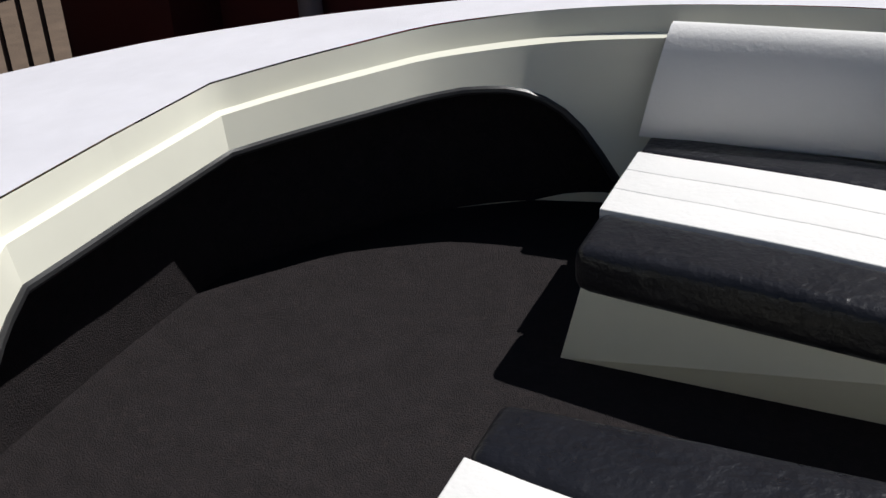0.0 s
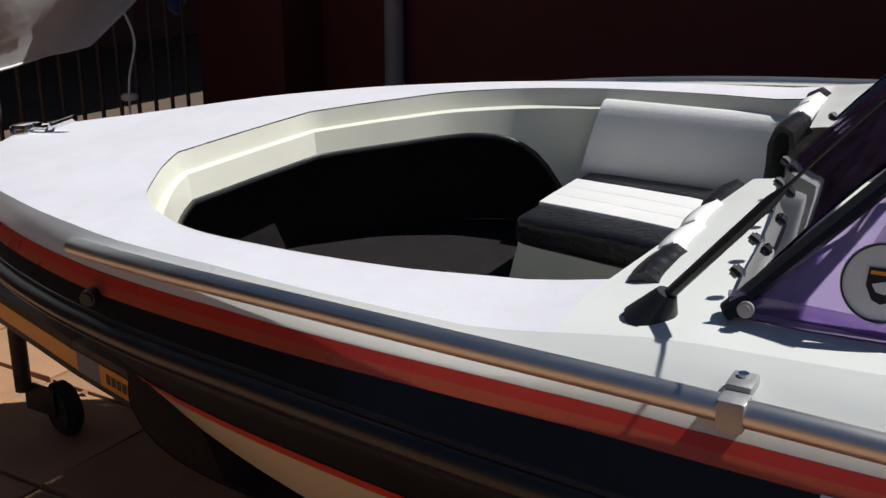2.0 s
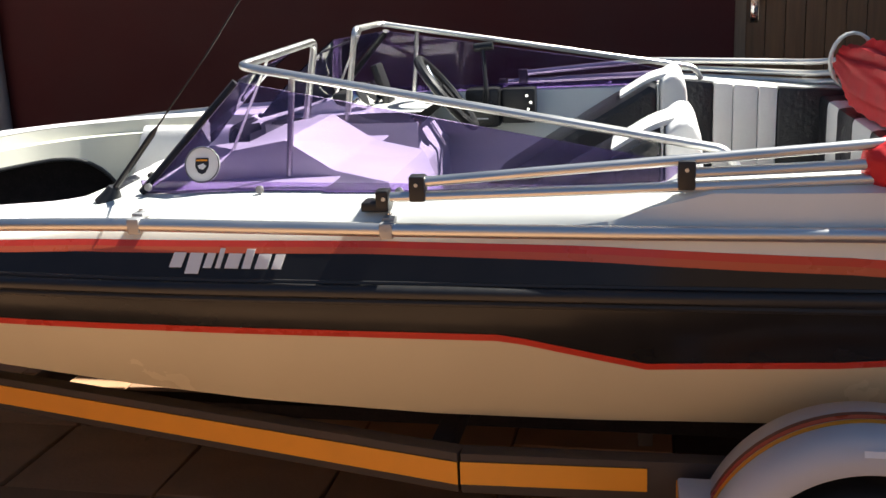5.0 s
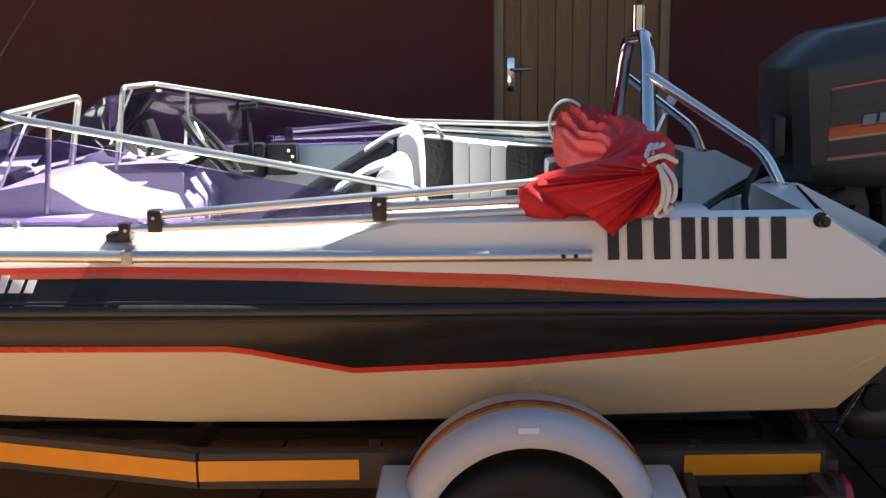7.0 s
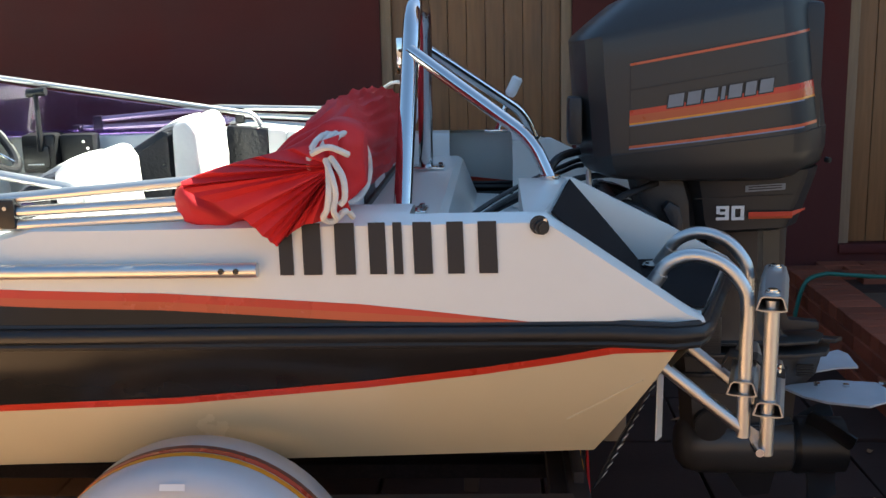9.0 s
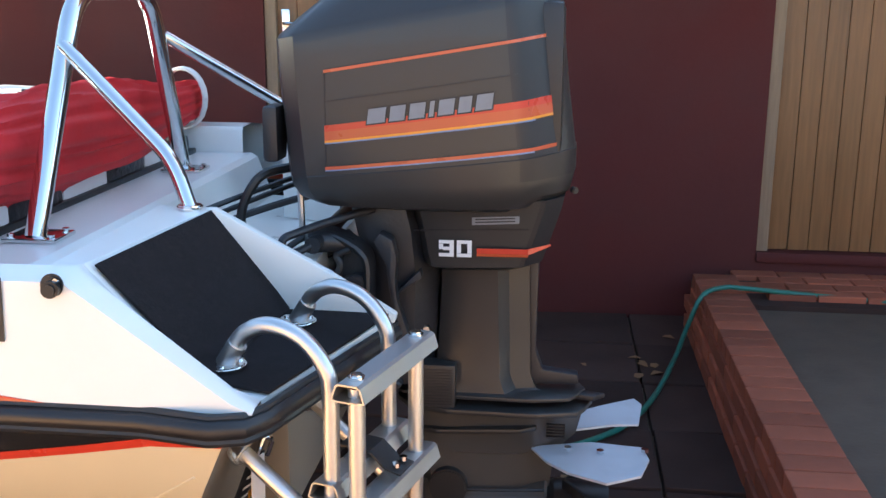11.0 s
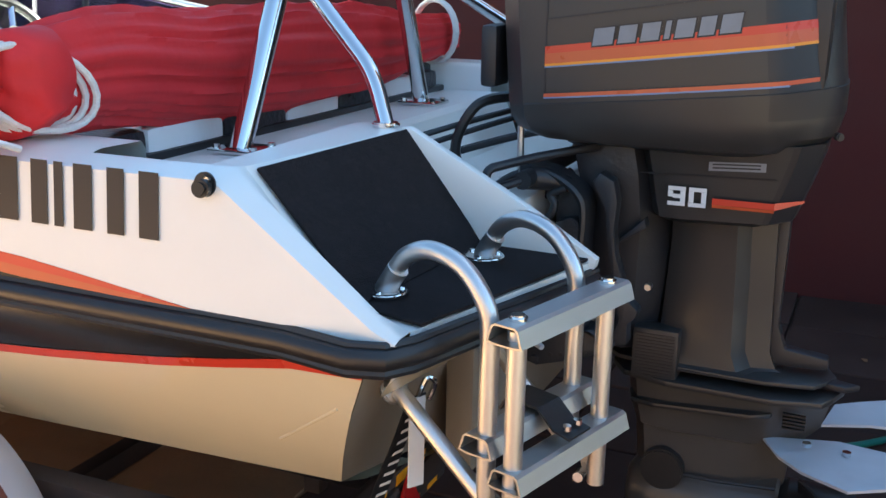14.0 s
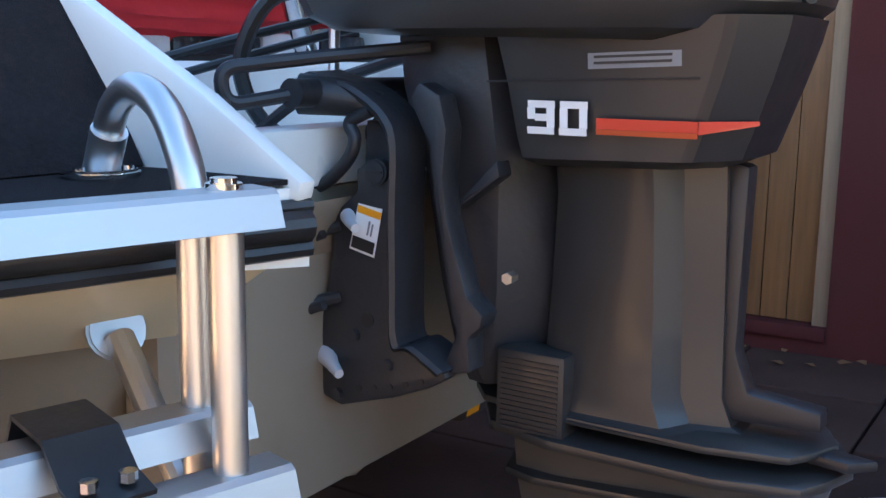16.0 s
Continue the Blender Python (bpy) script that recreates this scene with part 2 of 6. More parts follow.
def tube(path, r, seg=12, bm=None, caps=True, flat=1.0):
    bm = bm or bmesh.new()
    p = [Vector(q) for q in path]
    up = Vector((0, 0, 1))
    rings = []
    prev = None
    for i, c in enumerate(p):
        d = (p[min(i + 1, len(p) - 1)] - p[max(i - 1, 0)]).normalized()
        if prev is None:
            s = d.cross(up) if abs(d.z) < 0.95 else d.cross(Vector((1, 0, 0)))
        else:
            s = prev - d * prev.dot(d)
        s.normalize()
        prev = s
        t = d.cross(s)
        rr = r[i] if isinstance(r, (list, tuple)) else r
        rings.append([bm.verts.new(c + s * rr * math.cos(2 * math.pi * j / seg) + t * rr * flat * math.sin(2 * math.pi * j / seg)) for j in range(seg)])
    for a, b in zip(rings, rings[1:]):
        for j in range(seg):
            bm.faces.new((a[j], a[(j + 1) % seg], b[(j + 1) % seg], b[j]))
    if caps:
        bm.faces.new(rings[0])
        bm.faces.new(rings[-1])
    return bm


def disc(c, axis, r, h, seg=24, bev=0.0, bm=None):
    own = bmesh.new()
    bmesh.ops.create_cone(own, cap_ends=True, segments=seg, radius1=r, radius2=r, depth=h)
    if bev:
        bmesh.ops.bevel(own, geom=[e for e in own.edges if abs(e.verts[0].co.z - e.verts[1].co.z) < 1e-6], offset=bev, segments=2, affect="EDGES")
    q = Vector((0, 0, 1)).rotation_difference(Vector(axis).normalized())
    bmesh.ops.transform(own, matrix=Matrix.Translation(c) @ q.to_matrix().to_4x4(), verts=own.verts)
    return own if bm is None else merge(bm, own)


def lerp_table(x, table):
    if x <= table[0][0]:
        return table[0][1]
    for (x0, a), (x1, b) in zip(table, table[1:]):
        if x <= x1:
            t = (x - x0) / (x1 - x0)
            return a + (b - a) * t
    return table[-1][1]


def smooth_table(x, table):
    """Cubic through a table of (x, value)."""
    n = len(table)
    if x <= table[0][0]:
        return table[0][1]
    if x >= table[-1][0]:
        return table[-1][1]
    for i in range(n - 1):
        if x <= table[i + 1][0]:
            break
    def slope(k):
        a, b = table[max(k - 1, 0)], table[min(k + 1, n - 1)]
        return (b[1] - a[1]) / (b[0] - a[0])
    x0, a = table[i]
    x1, b = table[i + 1]
    h = x1 - x0
    t = (x - x0) / h
    return (2 * t ** 3 - 3 * t * t + 1) * a + (t ** 3 - 2 * t * t + t) * h * slope(i) + (-2 * t ** 3 + 3 * t * t) * b + (t ** 3 - t * t) * h * slope(i + 1)


# ---- ground and house ----
ground = part("ground", box(-40, 40, -40, 40, -0.3, -0.02), EARTH)
tagged(ground, "dry bare earth of the yard", "ground", kind="structure")

WY = 2.73


def wall_with(name, x0, x1, z1, holes, y0=WY, t=0.22, label="", z0=-0.1, material=WALL):
    """A wall along x with openings (x0, x1, z0, z1)."""
    bm = bmesh.new()
    xs = sorted({x0, x1, *[v for h in holes for v in h[:2]]})
    for a, b in zip(xs, xs[1:]):
        spans = [(z0, z1)]
        for h in holes:
            if h[0] <= a and b <= h[1]:
                spans = [s for s in ((z0, h[2]), (h[3], z1)) if s[1] > s[0]]
        for s in spans:
            box(a, b, y0, y0 + t, s[0], s[1], bm=bm)
    bmesh.ops.remove_doubles(bm, verts=bm.verts, dist=1e-5)
    return tagged(part(name, bm, material, smooth=0), label, "wall", kind="structure")


wall_with("wall_north", -6.45, 6.0, 3.0, [(-0.955, 0.09, 0.06, 2.15), (1.565, 2.8, 0.33, 2.4)], label="rough dark maroon painted house wall")
part("wall_north_inside", box(-6.4, 6.0, WY + 0.3, WY + 0.4, -0.1, 3.0), WALL, smooth=0)["kind"] = "structure"
# unseen wall and high slab, added to keep the sun off the stern end
upper = part("shade_wall", box(2.0, 6.0, WY, WY + 0.22, 3.0, 6.0), WALL, smooth=0)
tagged(upper, "unseen maroon wall added to shade the stern", "wall", kind="structure")
roof = part("roof", prism([(1.85, 0.8, 6.0), (6.0, 0.8, 6.0), (6.0, WY + 0.5, 6.0), (2.02, WY + 0.5, 6.0)], (0, 0, 0.12)), WOOD_G, smooth=0)
tagged(roof, "unseen slab added to shade the stern", "roof", kind="structure")
# two unseen walls, added; their brown keeps the bounced fill low
wall_s = part("wall_south", box(-9.0, 8.2, -6.7, -6.5, -0.1, 2.2), PLASTER, smooth=0)
tagged(wall_s, "unseen brown wall added around the yard to limit bounced light", "wall", kind="structure")
wall_e = part("wall_east", box(8.0, 8.2, -6.5, WY, -0.1, 2.2), PLASTER, smooth=0)
tagged(wall_e, "unseen brown wall added around the yard to limit bounced light", "wall", kind="structure")
# unseen slab along the house, added to darken the wall below it
wall_shade = part("wall_shade_slab", box(-6.45, 6.0, 1.70, WY, 2.30, 2.38), WOOD_G, smooth=0)
tagged(wall_shade, "unseen slab added to shade the house wall", "roof", kind="structure")


# ---- the boat ----
CY = 0.02
boat = thing("ski_boat", (-2.0, CY, 0.40), "white fibreglass ski boat with black, red and cream hull, on trailer", "boat")
afloat.append(boat)
BEAM = 1.04


def half_beam(x):
    if x > -2.2:
        return BEAM
    u = min(1.0, (-2.2 - x) / 2.72)
    return BEAM * max(0.0, 1 - u ** 2.3) ** 0.62


Z_RUB = [(-4.92, 0.86), (-4.34, 0.875), (-3.94, 0.893), (-3.54, 0.916), (-3.18, 0.937), (-2.6, 0.945), (0.2, 0.942)]
Z_STRIPE = [(-4.92, 0.80), (-4.2, 0.805), (-3.6, 0.828), (-3.2, 0.838), (-2.5, 0.845), (-1.70, 0.845), (-1.40, 0.774), (-1.0, 0.792), (-0.58, 0.835), (-0.36, 0.875), (-0.21, 0.915), (0.2, 0.93)]
Z_CHINE = [(-4.92, 0.845), (-4.2, 0.850), (-3.89, 0.848), (-3.715, 0.830), (-3.636, 0.806), (-3.566, 0.772), (-3.44, 0.732), (-3.32, 0.708), (-3.05, 0.672), (-2.7, 0.632), (-2.36, 0.602), (-1.9, 0.582), (-1.5, 0.580), (0.2, 0.622)]
Z_BILGE = [(-4.92, 0.84), (-4.5, 0.80), (-4.2, 0.77), (-3.7, 0.735), (-3.25, 0.68), (-2.86, 0.645), (-2.3, 0.60), (-1.7, 0.57), (0.2, 0.61)]
Y_CHINE = [(-4.92, 0.02), (-4.5, 0.35), (-4.2, 0.60), (-3.7, 0.81), (-3.2, 0.865), (-2.2, 0.865), (0.2, 0.84)]
Z_KEEL = [(-4.92, 0.83), (-4.6, 0.74), (-4.3, 0.62), (-3.8, 0.50), (-3.2, 0.43), (-2.2, 0.40), (0.2, 0.42)]
STATIONS = [-4.92, -4.915, -4.90, -4.87, -4.83, -4.80, -4.77, -4.72, -4.66, -4.60, -4.54, -4.48, -4.42, -4.36, -4.30, -4.24, -4.18, -4.12] + [-4.06 + 0.06 * k for k in range(44)] + [-1.40, -1.34, -1.27, -1.2, -1.1, -1.0, -0.9, -0.8, -0.7, -0.6, -0.5, -0.4, -0.30, -0.21, -0.15, -0.12]


def chine(x):
    return min(lerp_table(x, Y_CHINE) * half_beam(x) / max(half_beam(x), 0.001), half_beam(x) * 0.93), lerp_table(x, Z_CHINE)


def topside(x, z):
    """Half breadth of the hull between chine and rub rail."""
    yc, zc = chine(x)
    zr = smooth_table(x, Z_RUB) - 0.02
    t = max(0.0, min(1.0, (z - zc) / max(zr - zc, 0.01)))
    return yc + (half_beam(x) - yc) * (1 - (1 - t) ** 1.35)


def rake(x, z):
    """The transom leans back towards its top."""
    if x < -0.6:
        return x
    return x + (x + 0.6) / 0.48 * max(0.0, z - 0.60) * 0.50


def strip(zlo, zhi, n, x_from=-9, out=0.0):
    rows_n, rows_f = [], []
    for x in STATIONS:
        if x < x_from:
            continue
        a, b = zlo(x), zhi(x)
        zs = [a + (b - a) * k / n for k in range(n + 1)]
        rows_n.append([(rake(x, z), CY - topside(x, z) - out, z) for z in zs])
        rows_f.append([(rake(x, z), CY + topside(x, z) + out, z) for z in zs])
    bm = grid(rows_n)
    grid(rows_f, bm=bm)
    return bm


zr_low = lambda x: smooth_table(x, Z_RUB) - 0.02
zst = lambda x: min(lerp_table(x, Z_STRIPE), zr_low(x) - 0.002)
zst_lo = lambda x: max(zst(x) - 0.018, chine(x)[1])
hull = part("hull_side", strip(lambda x: chine(x)[1], zst_lo, 4), CREAM, boat, "cream gelcoat lower hull side")
part("hull_band", strip(lambda x: max(zst(x), chine(x)[1]), zr_low, 4), BLACK, boat, "glossy black painted band")
part("hull_pinstripe", strip(zst_lo, lambda x: max(zst(x), chine(x)[1] + 0.001), 1, out=0.0015), RED, boat, "thin red pinstripe")
rows = []
for x in STATIONS:
    yc, zc = chine(x)
    zk = lerp_table(x, Z_KEEL)
    zo = min(zc - 0.002, lerp_table(x, Z_BILGE))
    near = [(1.0, zc), (0.9, max(zk, zc - 0.035)), (0.55, max(zk, zc - 0.12)), (0.3, zk + (zc - zk) * 0.3)]
    far = [(1.0, zc), (0.99, zo), (0.9, max(zk, zo - 0.09)), (0.5, zk + (zo - zk) * 0.25)]
    rows.append([(rake(x, zc), CY - yc * k, z) for k, z in near] + [(x, CY, zk)] + [(rake(x, zc), CY + yc * k, z) for k, z in reversed(far)])
bm = grid(rows)
# open where the sunk cockpit well takes the place of the bottom
bmesh.ops.delete(bm, geom=[f for f in bm.faces if -4.35 < f.calc_center_median().x < -3.42 and -0.66 < f.calc_center_median().y < 0.56], context="FACES")
part("hull_bottom", bm, CREAM, boat)
# transom
x = STATIONS[-1]
yc, zc = chine(x)
side = [(rake(x, z), CY - topside(x, z), z) for z in (zc, 0.70, 0.80, 0.92)]
poly = side + [(p[0], 2 * CY - p[1], p[2]) for p in reversed(side)] + [(rake(x, zc), CY, 0.42)]
bm = bmesh.new()
bm.faces.new([bm.verts.new(p) for p in poly])
# hull cream with some dirt, darkened to carry the shade under the stern
TRANSOM = mat("shaded_cream_gelcoat", (0.24, 0.20, 0.15), 0.4, var=0.12, scale=9, dirt=0.25, dirt_col=(0.13, 0.10, 0.08))
part("transom", bm, TRANSOM, boat, "cream transom with its shade put into the colour")

# stern edge of the rub rail, swept aft towards the engine
def rail_path(z_off, out):
    pts = [(0.235, -0.52), (0.16, -0.77), (0.095, -0.985), (0.07, -1.025), (0.02, -1.04)]
    near = [Vector((px, py - out * 0.7, smooth_table(px, Z_RUB) + z_off)) for px, py in pts]
    xs = [-0.1, -0.4, -0.8, -1.2, -1.6, -2.0] + [s for s in reversed(STATIONS) if s < -2.0]
    near += [Vector((s, CY - half_beam(s) - out, smooth_table(s, Z_RUB) + z_off)) for s in xs]
    far = [Vector((p.x, 2 * CY - p.y, p.z)) for p in near]
    return near + list(reversed(far[:-1]))


part("rub_rail", tube(rail_path(0.0, 0.002), 0.017, 12), RUBBER, boat, "black rubber rub rail")
part("rub_rail", tube(rail_path(-0.0225, -0.002), 0.009, 8), RUBBER, boat)
part("rub_rail", tube(rail_path(0.018, -0.005), 0.0075, 8), RUBBER, boat)

# deck moulding above the rub rail
RED_TOP = [(-4.92, 0.915), (-4.6, 0.94), (-4.3, 0.96), (-4.0, 0.977), (-3.7, 0.994), (-3.34, 1.015), (-2.7, 1.042), (-2.0, 1.049), (-1.5, 1.045), (-1.0, 1.03), (-0.58, 1.003), (-0.26, 0.966), (0.2, 0.963)]
EDGE_Z = [(-4.92, 0.93), (-4.7, 0.952), (-4.4, 0.99), (-4.1, 1.017), (-3.8, 1.036), (-3.4, 1.054), (-2.9, 1.068), (-2.65, 1.105), (-2.3, 1.122), (-1.42, 1.130), (-1.27, 1.170), (-0.26, 1.176)]
EDGE_IN = [(-4.92, 0.03), (-4.5, 0.045), (-4.2, 0.05), (-3.9, 0.055), (-3.66, 0.058), (-3.4, 0.078), (-2.9, 0.105), (-2.7, 0.125), (-2.3, 0.125), (-1.42, 0.085), (-1.2, 0.078), (-0.26, 0.075)]


def edge(x):
    return max(0.0, half_beam(x) - lerp_table(x, EDGE_IN)), lerp_table(x, EDGE_Z)


def upper_rows(x):
    """Levels of the deck side: rub rail, stripe bottom, stripe middle, stripe top, shoulder, edge."""
    hb, zr = half_beam(x), smooth_table(x, Z_RUB) + 0.02
    ye, ze = edge(x)
    zt = min(lerp_table(x, RED_TOP), ze - 0.02)
    w = min(zt - zr - 0.003, lerp_table(x, [(-4.92, 0.034), (-3.6, 0.034), (-3.0, 0.026), (-2.0, 0.026), (-1.2, 0.034), (-0.6, 0.034), (-0.26, 0.006)]))
    zb = max(zr + 0.002, zt - w)
    f = lambda z: hb - (hb - ye) * lerp_table(x, [(-1.6, 0.68), (-1.1, 0.32)]) * ((z - zr) / (ze - zr))
    sh = max(zt + 0.004, ze - (0.035 if x < -1.4 else 0.014))
    return [(f(zr), zr), (f(zb), zb), (f((zb + zt) / 2), (zb + zt) / 2), (f(zt), zt), (f(sh) , sh), (ye + (f(ze) - ye) * 0.45, ze - (ze - sh) * 0.25), (ye, ze)]


DST = sorted([s for s in STATIONS if s < -0.3] + [-2.80, -0.26])


def both(fn, stations):
    bm = grid([[(x, CY - y, z) for y, z in fn(x)] for x in stations])
    return grid([[(x, CY + y, z) for y, z in fn(x)] for x in stations], bm=bm)


part("deck_band", both(lambda x: upper_rows(x)[0:2], DST), BLACK, boat, "glossy black painted band")
part("deck_stripe", both(lambda x: [(y + 0.0008, z) for y, z in upper_rows(x)[1:3]], DST), ORANGE, boat, "orange stripe")
part("deck_stripe", both(lambda x: [(y + 0.0008, z) for y, z in upper_rows(x)[2:4]], DST), RED, boat, "red stripe")
part("deck_side", both(lambda x: upper_rows(x)[3:], DST), GEL, boat)

# foredeck with its opening
KNEES = [(-4.04, 0.25), (-3.97, 0.365), (-3.9, 0.46), (-3.79, 0.59), (-3.6, 0.70), (-3.4, 0.74), (-3.13, 0.745), (-2.95, 0.72), (-2.74, 0.69)]
cav = lambda x: smooth_table(x, KNEES) if x > -4.04 else lerp_table(x, [(-4.045, 0.0), (-4.04, 0.25)])
CAV = [(x, cav(x)) for x in [-4.045, -4.04, -4.02] + [-3.995 + 0.035 * k for k in range(24)] + [-3.1, -2.9, -2.74]]
CC = 0.0
FX = [s for s in STATIONS if s < -4.1]


def crown(x, y):
    ye, ze = edge(x)
    return ze + 0.007 * min(1.0, max(0.0, (1 - abs(y - CY) / max(ye, 0.001)) * 4))


def deck_rows(xs, a, b, cuts=(0, 0.08, 0.25, 0.5, 0.75, 1)):
    return [[(x, a(x) + (b(x) - a(x)) * k, crown(x, a(x) + (b(x) - a(x)) * k)) for k in cuts] for x in xs]


bm = bmesh.new()
for sgn in (-1, 1):
    outer = lambda x: CY + sgn * edge(x)[0]
    grid(deck_rows(sorted(set(FX + [p[0] for p in CAV[:-3]] + [x for x in STATIONS if -3.2 < x < -2.81] + [-2.80])), outer, lambda x: CC + sgn * (cav(x) if x > -4.045 else 0.0)), bm=bm)
bmesh.ops.remove_doubles(bm, verts=bm.verts, dist=1e-4)
part("foredeck", bm, SKID, boat, "pale grey speckled non-skid foredeck")

rim = [(x, CC - y) for x, y in reversed(CAV)] + [(x, CC + y) for x, y in CAV]
Z_LOW = [(-4.1, 0.908), (-3.95, 0.915), (-3.74, 0.93), (-3.66, 0.922), (-3.59, 0.89), (-3.53, 0.83), (-3.47, 0.74), (-3.42, 0.65), (-3.36, 0.64)]


def fine(poly, step=0.045):
    out = []
    for (x0, y0), (x1, y1) in zip(poly, poly[1:]):
        n = max(1, int(math.hypot(x1 - x0, y1 - y0) / step))
        out += [(x0 + (x1 - x0) * k / n, y0 + (y1 - y0) * k / n) for k in range(n)]
    return out + [poly[-1]]


def inset(p, d):
    """A rim point moved towards the middle of the cockpit."""
    x, y = p
    cx = -3.35
    v = Vector((min(0.0, x - cx) * 0.9, (y - CC)))
    if x > -3.4:
        v.x = 0
    v.normalize()
    d *= lerp_table(x, [(-4.0, 0.6), (-3.7, 1.0)]) if d > 0 else 1
    return x - v.x * d, y - v.y * d


rimf = fine(rim)
rows = []
for p in rimf:
    zl = lerp_table(p[0], Z_LOW)
    z0 = edge(p[0])[1] + 0.004
    a, b, c, d = p, inset(p, 0.010), inset(p, 0.032), inset(p, 0.046)
    rows.append([(*a, z0), (*b, z0 - 0.046), (*c, z0 - 0.051), (*d, zl)])
part("coaming", grid(rows), GEL_IN, boat, "ivory gelcoat cockpit coaming with a moulded ridge")
piping = [Vector((*inset(p, 0.046), lerp_table(p[0], Z_LOW) - 0.004)) for p in rimf if p[0] < -3.44]
part("piping", tube(piping, 0.008, 8), RUBBER, boat, "black rubber edge trim")
rows = []
for p in rimf:
    if p[0] > -3.36:
        continue
    zl = lerp_table(p[0], Z_LOW)
    rows.append([(*inset(p, 0.046), zl - 0.004), (*inset(p, -0.02), zl - 0.012), (*inset(p, -0.065), max(0.645, min(zl - 0.03, 0.92))), (*inset(p, -0.07), 0.64)])
part("liner", grid(rows), CARPET, boat, "black carpet lining")
fl = [(x, y) for x, y in [inset(p, -0.072) for p in rimf if p[0] < -3.36]]
poly = [(-2.70, CC - 0.70, 0.64)] + [(x, y, 0.64) for x, y in fl] + [(-2.70, CC + 0.70, 0.64)]
bm = bmesh.new()
bm.faces.new([bm.verts.new(p) for p in poly])
part("cockpit_floor", bm, CARPET, boat, "worn black marine carpet floor")

# ---- bow cockpit ----
def pad(x0, x1, y0, y1, z0, z1, lip=0.032, k0=0.0, k1=0.0):
    """A soft panel of a cushion; its sides run askew by k0 and k1."""
    bm = box(x0, x1, y0, y1, z0, z1)
    bmesh.ops.subdivide_edges(bm, edges=[e for e in bm.edges if abs(e.verts[0].co.x - e.verts[1].co.x) > 0.1], cuts=7)
    bmesh.ops.bevel(bm, geom=[e for e in bm.edges if len(e.link_faces) == 2 and e.calc_face_angle(0) > 0.5], offset=min(lip, (y1 - y0) * 0.18), segments=4, affect="EDGES", profile=0.55)
    for v in bm.verts:
        u = (v.co.y - y0) / (y1 - y0)
        v.co.y -= (k0 + (k1 - k0) * u) * (v.co.x - x0)
        if v.co.z > z1 - 0.02:
            v.co.z += 0.006 * math.sin((v.co.x - x0) / (x1 - x0) * math.pi) + 0.003 * noise.noise(v.co * 11)
    return bm


BOW_SEATS = [
    (1, [(0.207, 0.35, VIN_B, 0.153, 0.194), (0.35, 0.59, VIN_W, 0.194, 0.168), (0.59, 0.68, VIN_B, 0.168, 0.10)], [(0.22, 0.39, VIN_B), (0.39, 0.51, VIN_W), (0.51, 0.63, VIN_W), (0.63, 0.70, VIN_B)], 0.648),
    (-1, [(-0.283, -0.172, VIN_B, 0.204, 0.0), (-0.522, -0.283, VIN_W, 0.16, 0.204), (-0.69, -0.522, VIN_B, 0.10, 0.16)], [(-0.355, -0.22, VIN_B), (-0.475, -0.355, VIN_W), (-0.59, -0.475, VIN_W), (-0.72, -0.59, VIN_B)], -0.70),
]
for sg, strips, backs, yo in BOW_SEATS:
    xf = -3.4 if sg > 0 else -3.365
    lo, hi = min(p[0] for p in strips), max(p[1] for p in strips)
    seat = thing("bow_bench", (-3.1, (lo + hi) / 2, 0.64), "black and white striped vinyl bow bench on an ivory box", "bench", "bow benches")
    yi = lo + 0.008 if sg > 0 else hi - 0.008
    kb = 0.037 if sg > 0 else 0.06
    bm = prism([(-3.42, yi, 0.641), (-2.73, yi, 0.641), (-2.73, yi, 0.78), (-3.385, yi, 0.78)], (0, yo - yi, 0))
    for v in bm.verts:
        if abs(v.co.y - yi) < 0.001:
            v.co.y -= (kb + (0.1 if v.co.z > 0.7 else 0)) * (v.co.x + 3.42)
    part("seat_box", bm, GEL_IN, seat, "ivory gelcoat box stained along its foot")
    for y0, y1, m, k0, k1 in strips:
        if m is VIN_W:
            for k in range(3):
                part("cushion_panel", pad(xf, -2.74, y0 + (y1 - y0) * k / 3, y0 + (y1 - y0) * (k + 1) / 3, 0.78, 0.838, 0.003, k0 + (k1 - k0) * k / 3, k0 + (k1 - k0) * (k + 1) / 3), m, seat, "white pleated vinyl panel", smooth=50)
            continue
        part("cushion_panel", pad(xf, -2.74, y0, y1, 0.762 if (y0, y1) == strips[0][:2] else 0.78, 0.838, 0.032, k0, k1), m, seat, "black vinyl panel" if m is VIN_B else "white vinyl panel", smooth=50)
    rows = []
    for xx in (-3.375, -3.365, -3.3, -3.2, -3.1, -2.95, -2.85, -2.75):
        sag = 0.004 * math.sin(9 * xx)
        rows.append([(xx - (0.035 * (1.036 - z) / 0.17 if xx < -3.35 else 0), yo + sg * (d + sag), z) for d, z in ((0.004, 0.84), (0.0, 0.865), (0.008, 0.93), (0.02, 0.98), (0.034, 1.015), (0.05, 1.034), (0.068, 1.036))])
    part("side_pad", grid(rows, thick=0.012), VIN_W, seat, "off-white vinyl side pad", smooth=60)
    for y0, y1, m in backs:
        path = [(-2.79, 0.846), (-2.775, 0.95), (-2.768, 1.03), (-2.768, 1.075), (-2.758, 1.105), (-2.738, 1.116), (-2.718, 1.104), (-2.712, 1.07)]
        n = 6
        bm = grid([[(px - 0.01 - 0.043 * (y0 + 0.69) - 0.006 * math.sin(math.pi * k / n) ** 0.5, y0 + (y1 - y0) * k / n, pz) for px, pz in path] for k in range(n + 1)], thick=0.01)
        part("back_panel", bm, m, seat, "black vinyl panel" if m is VIN_B else "white vinyl panel", smooth=60)

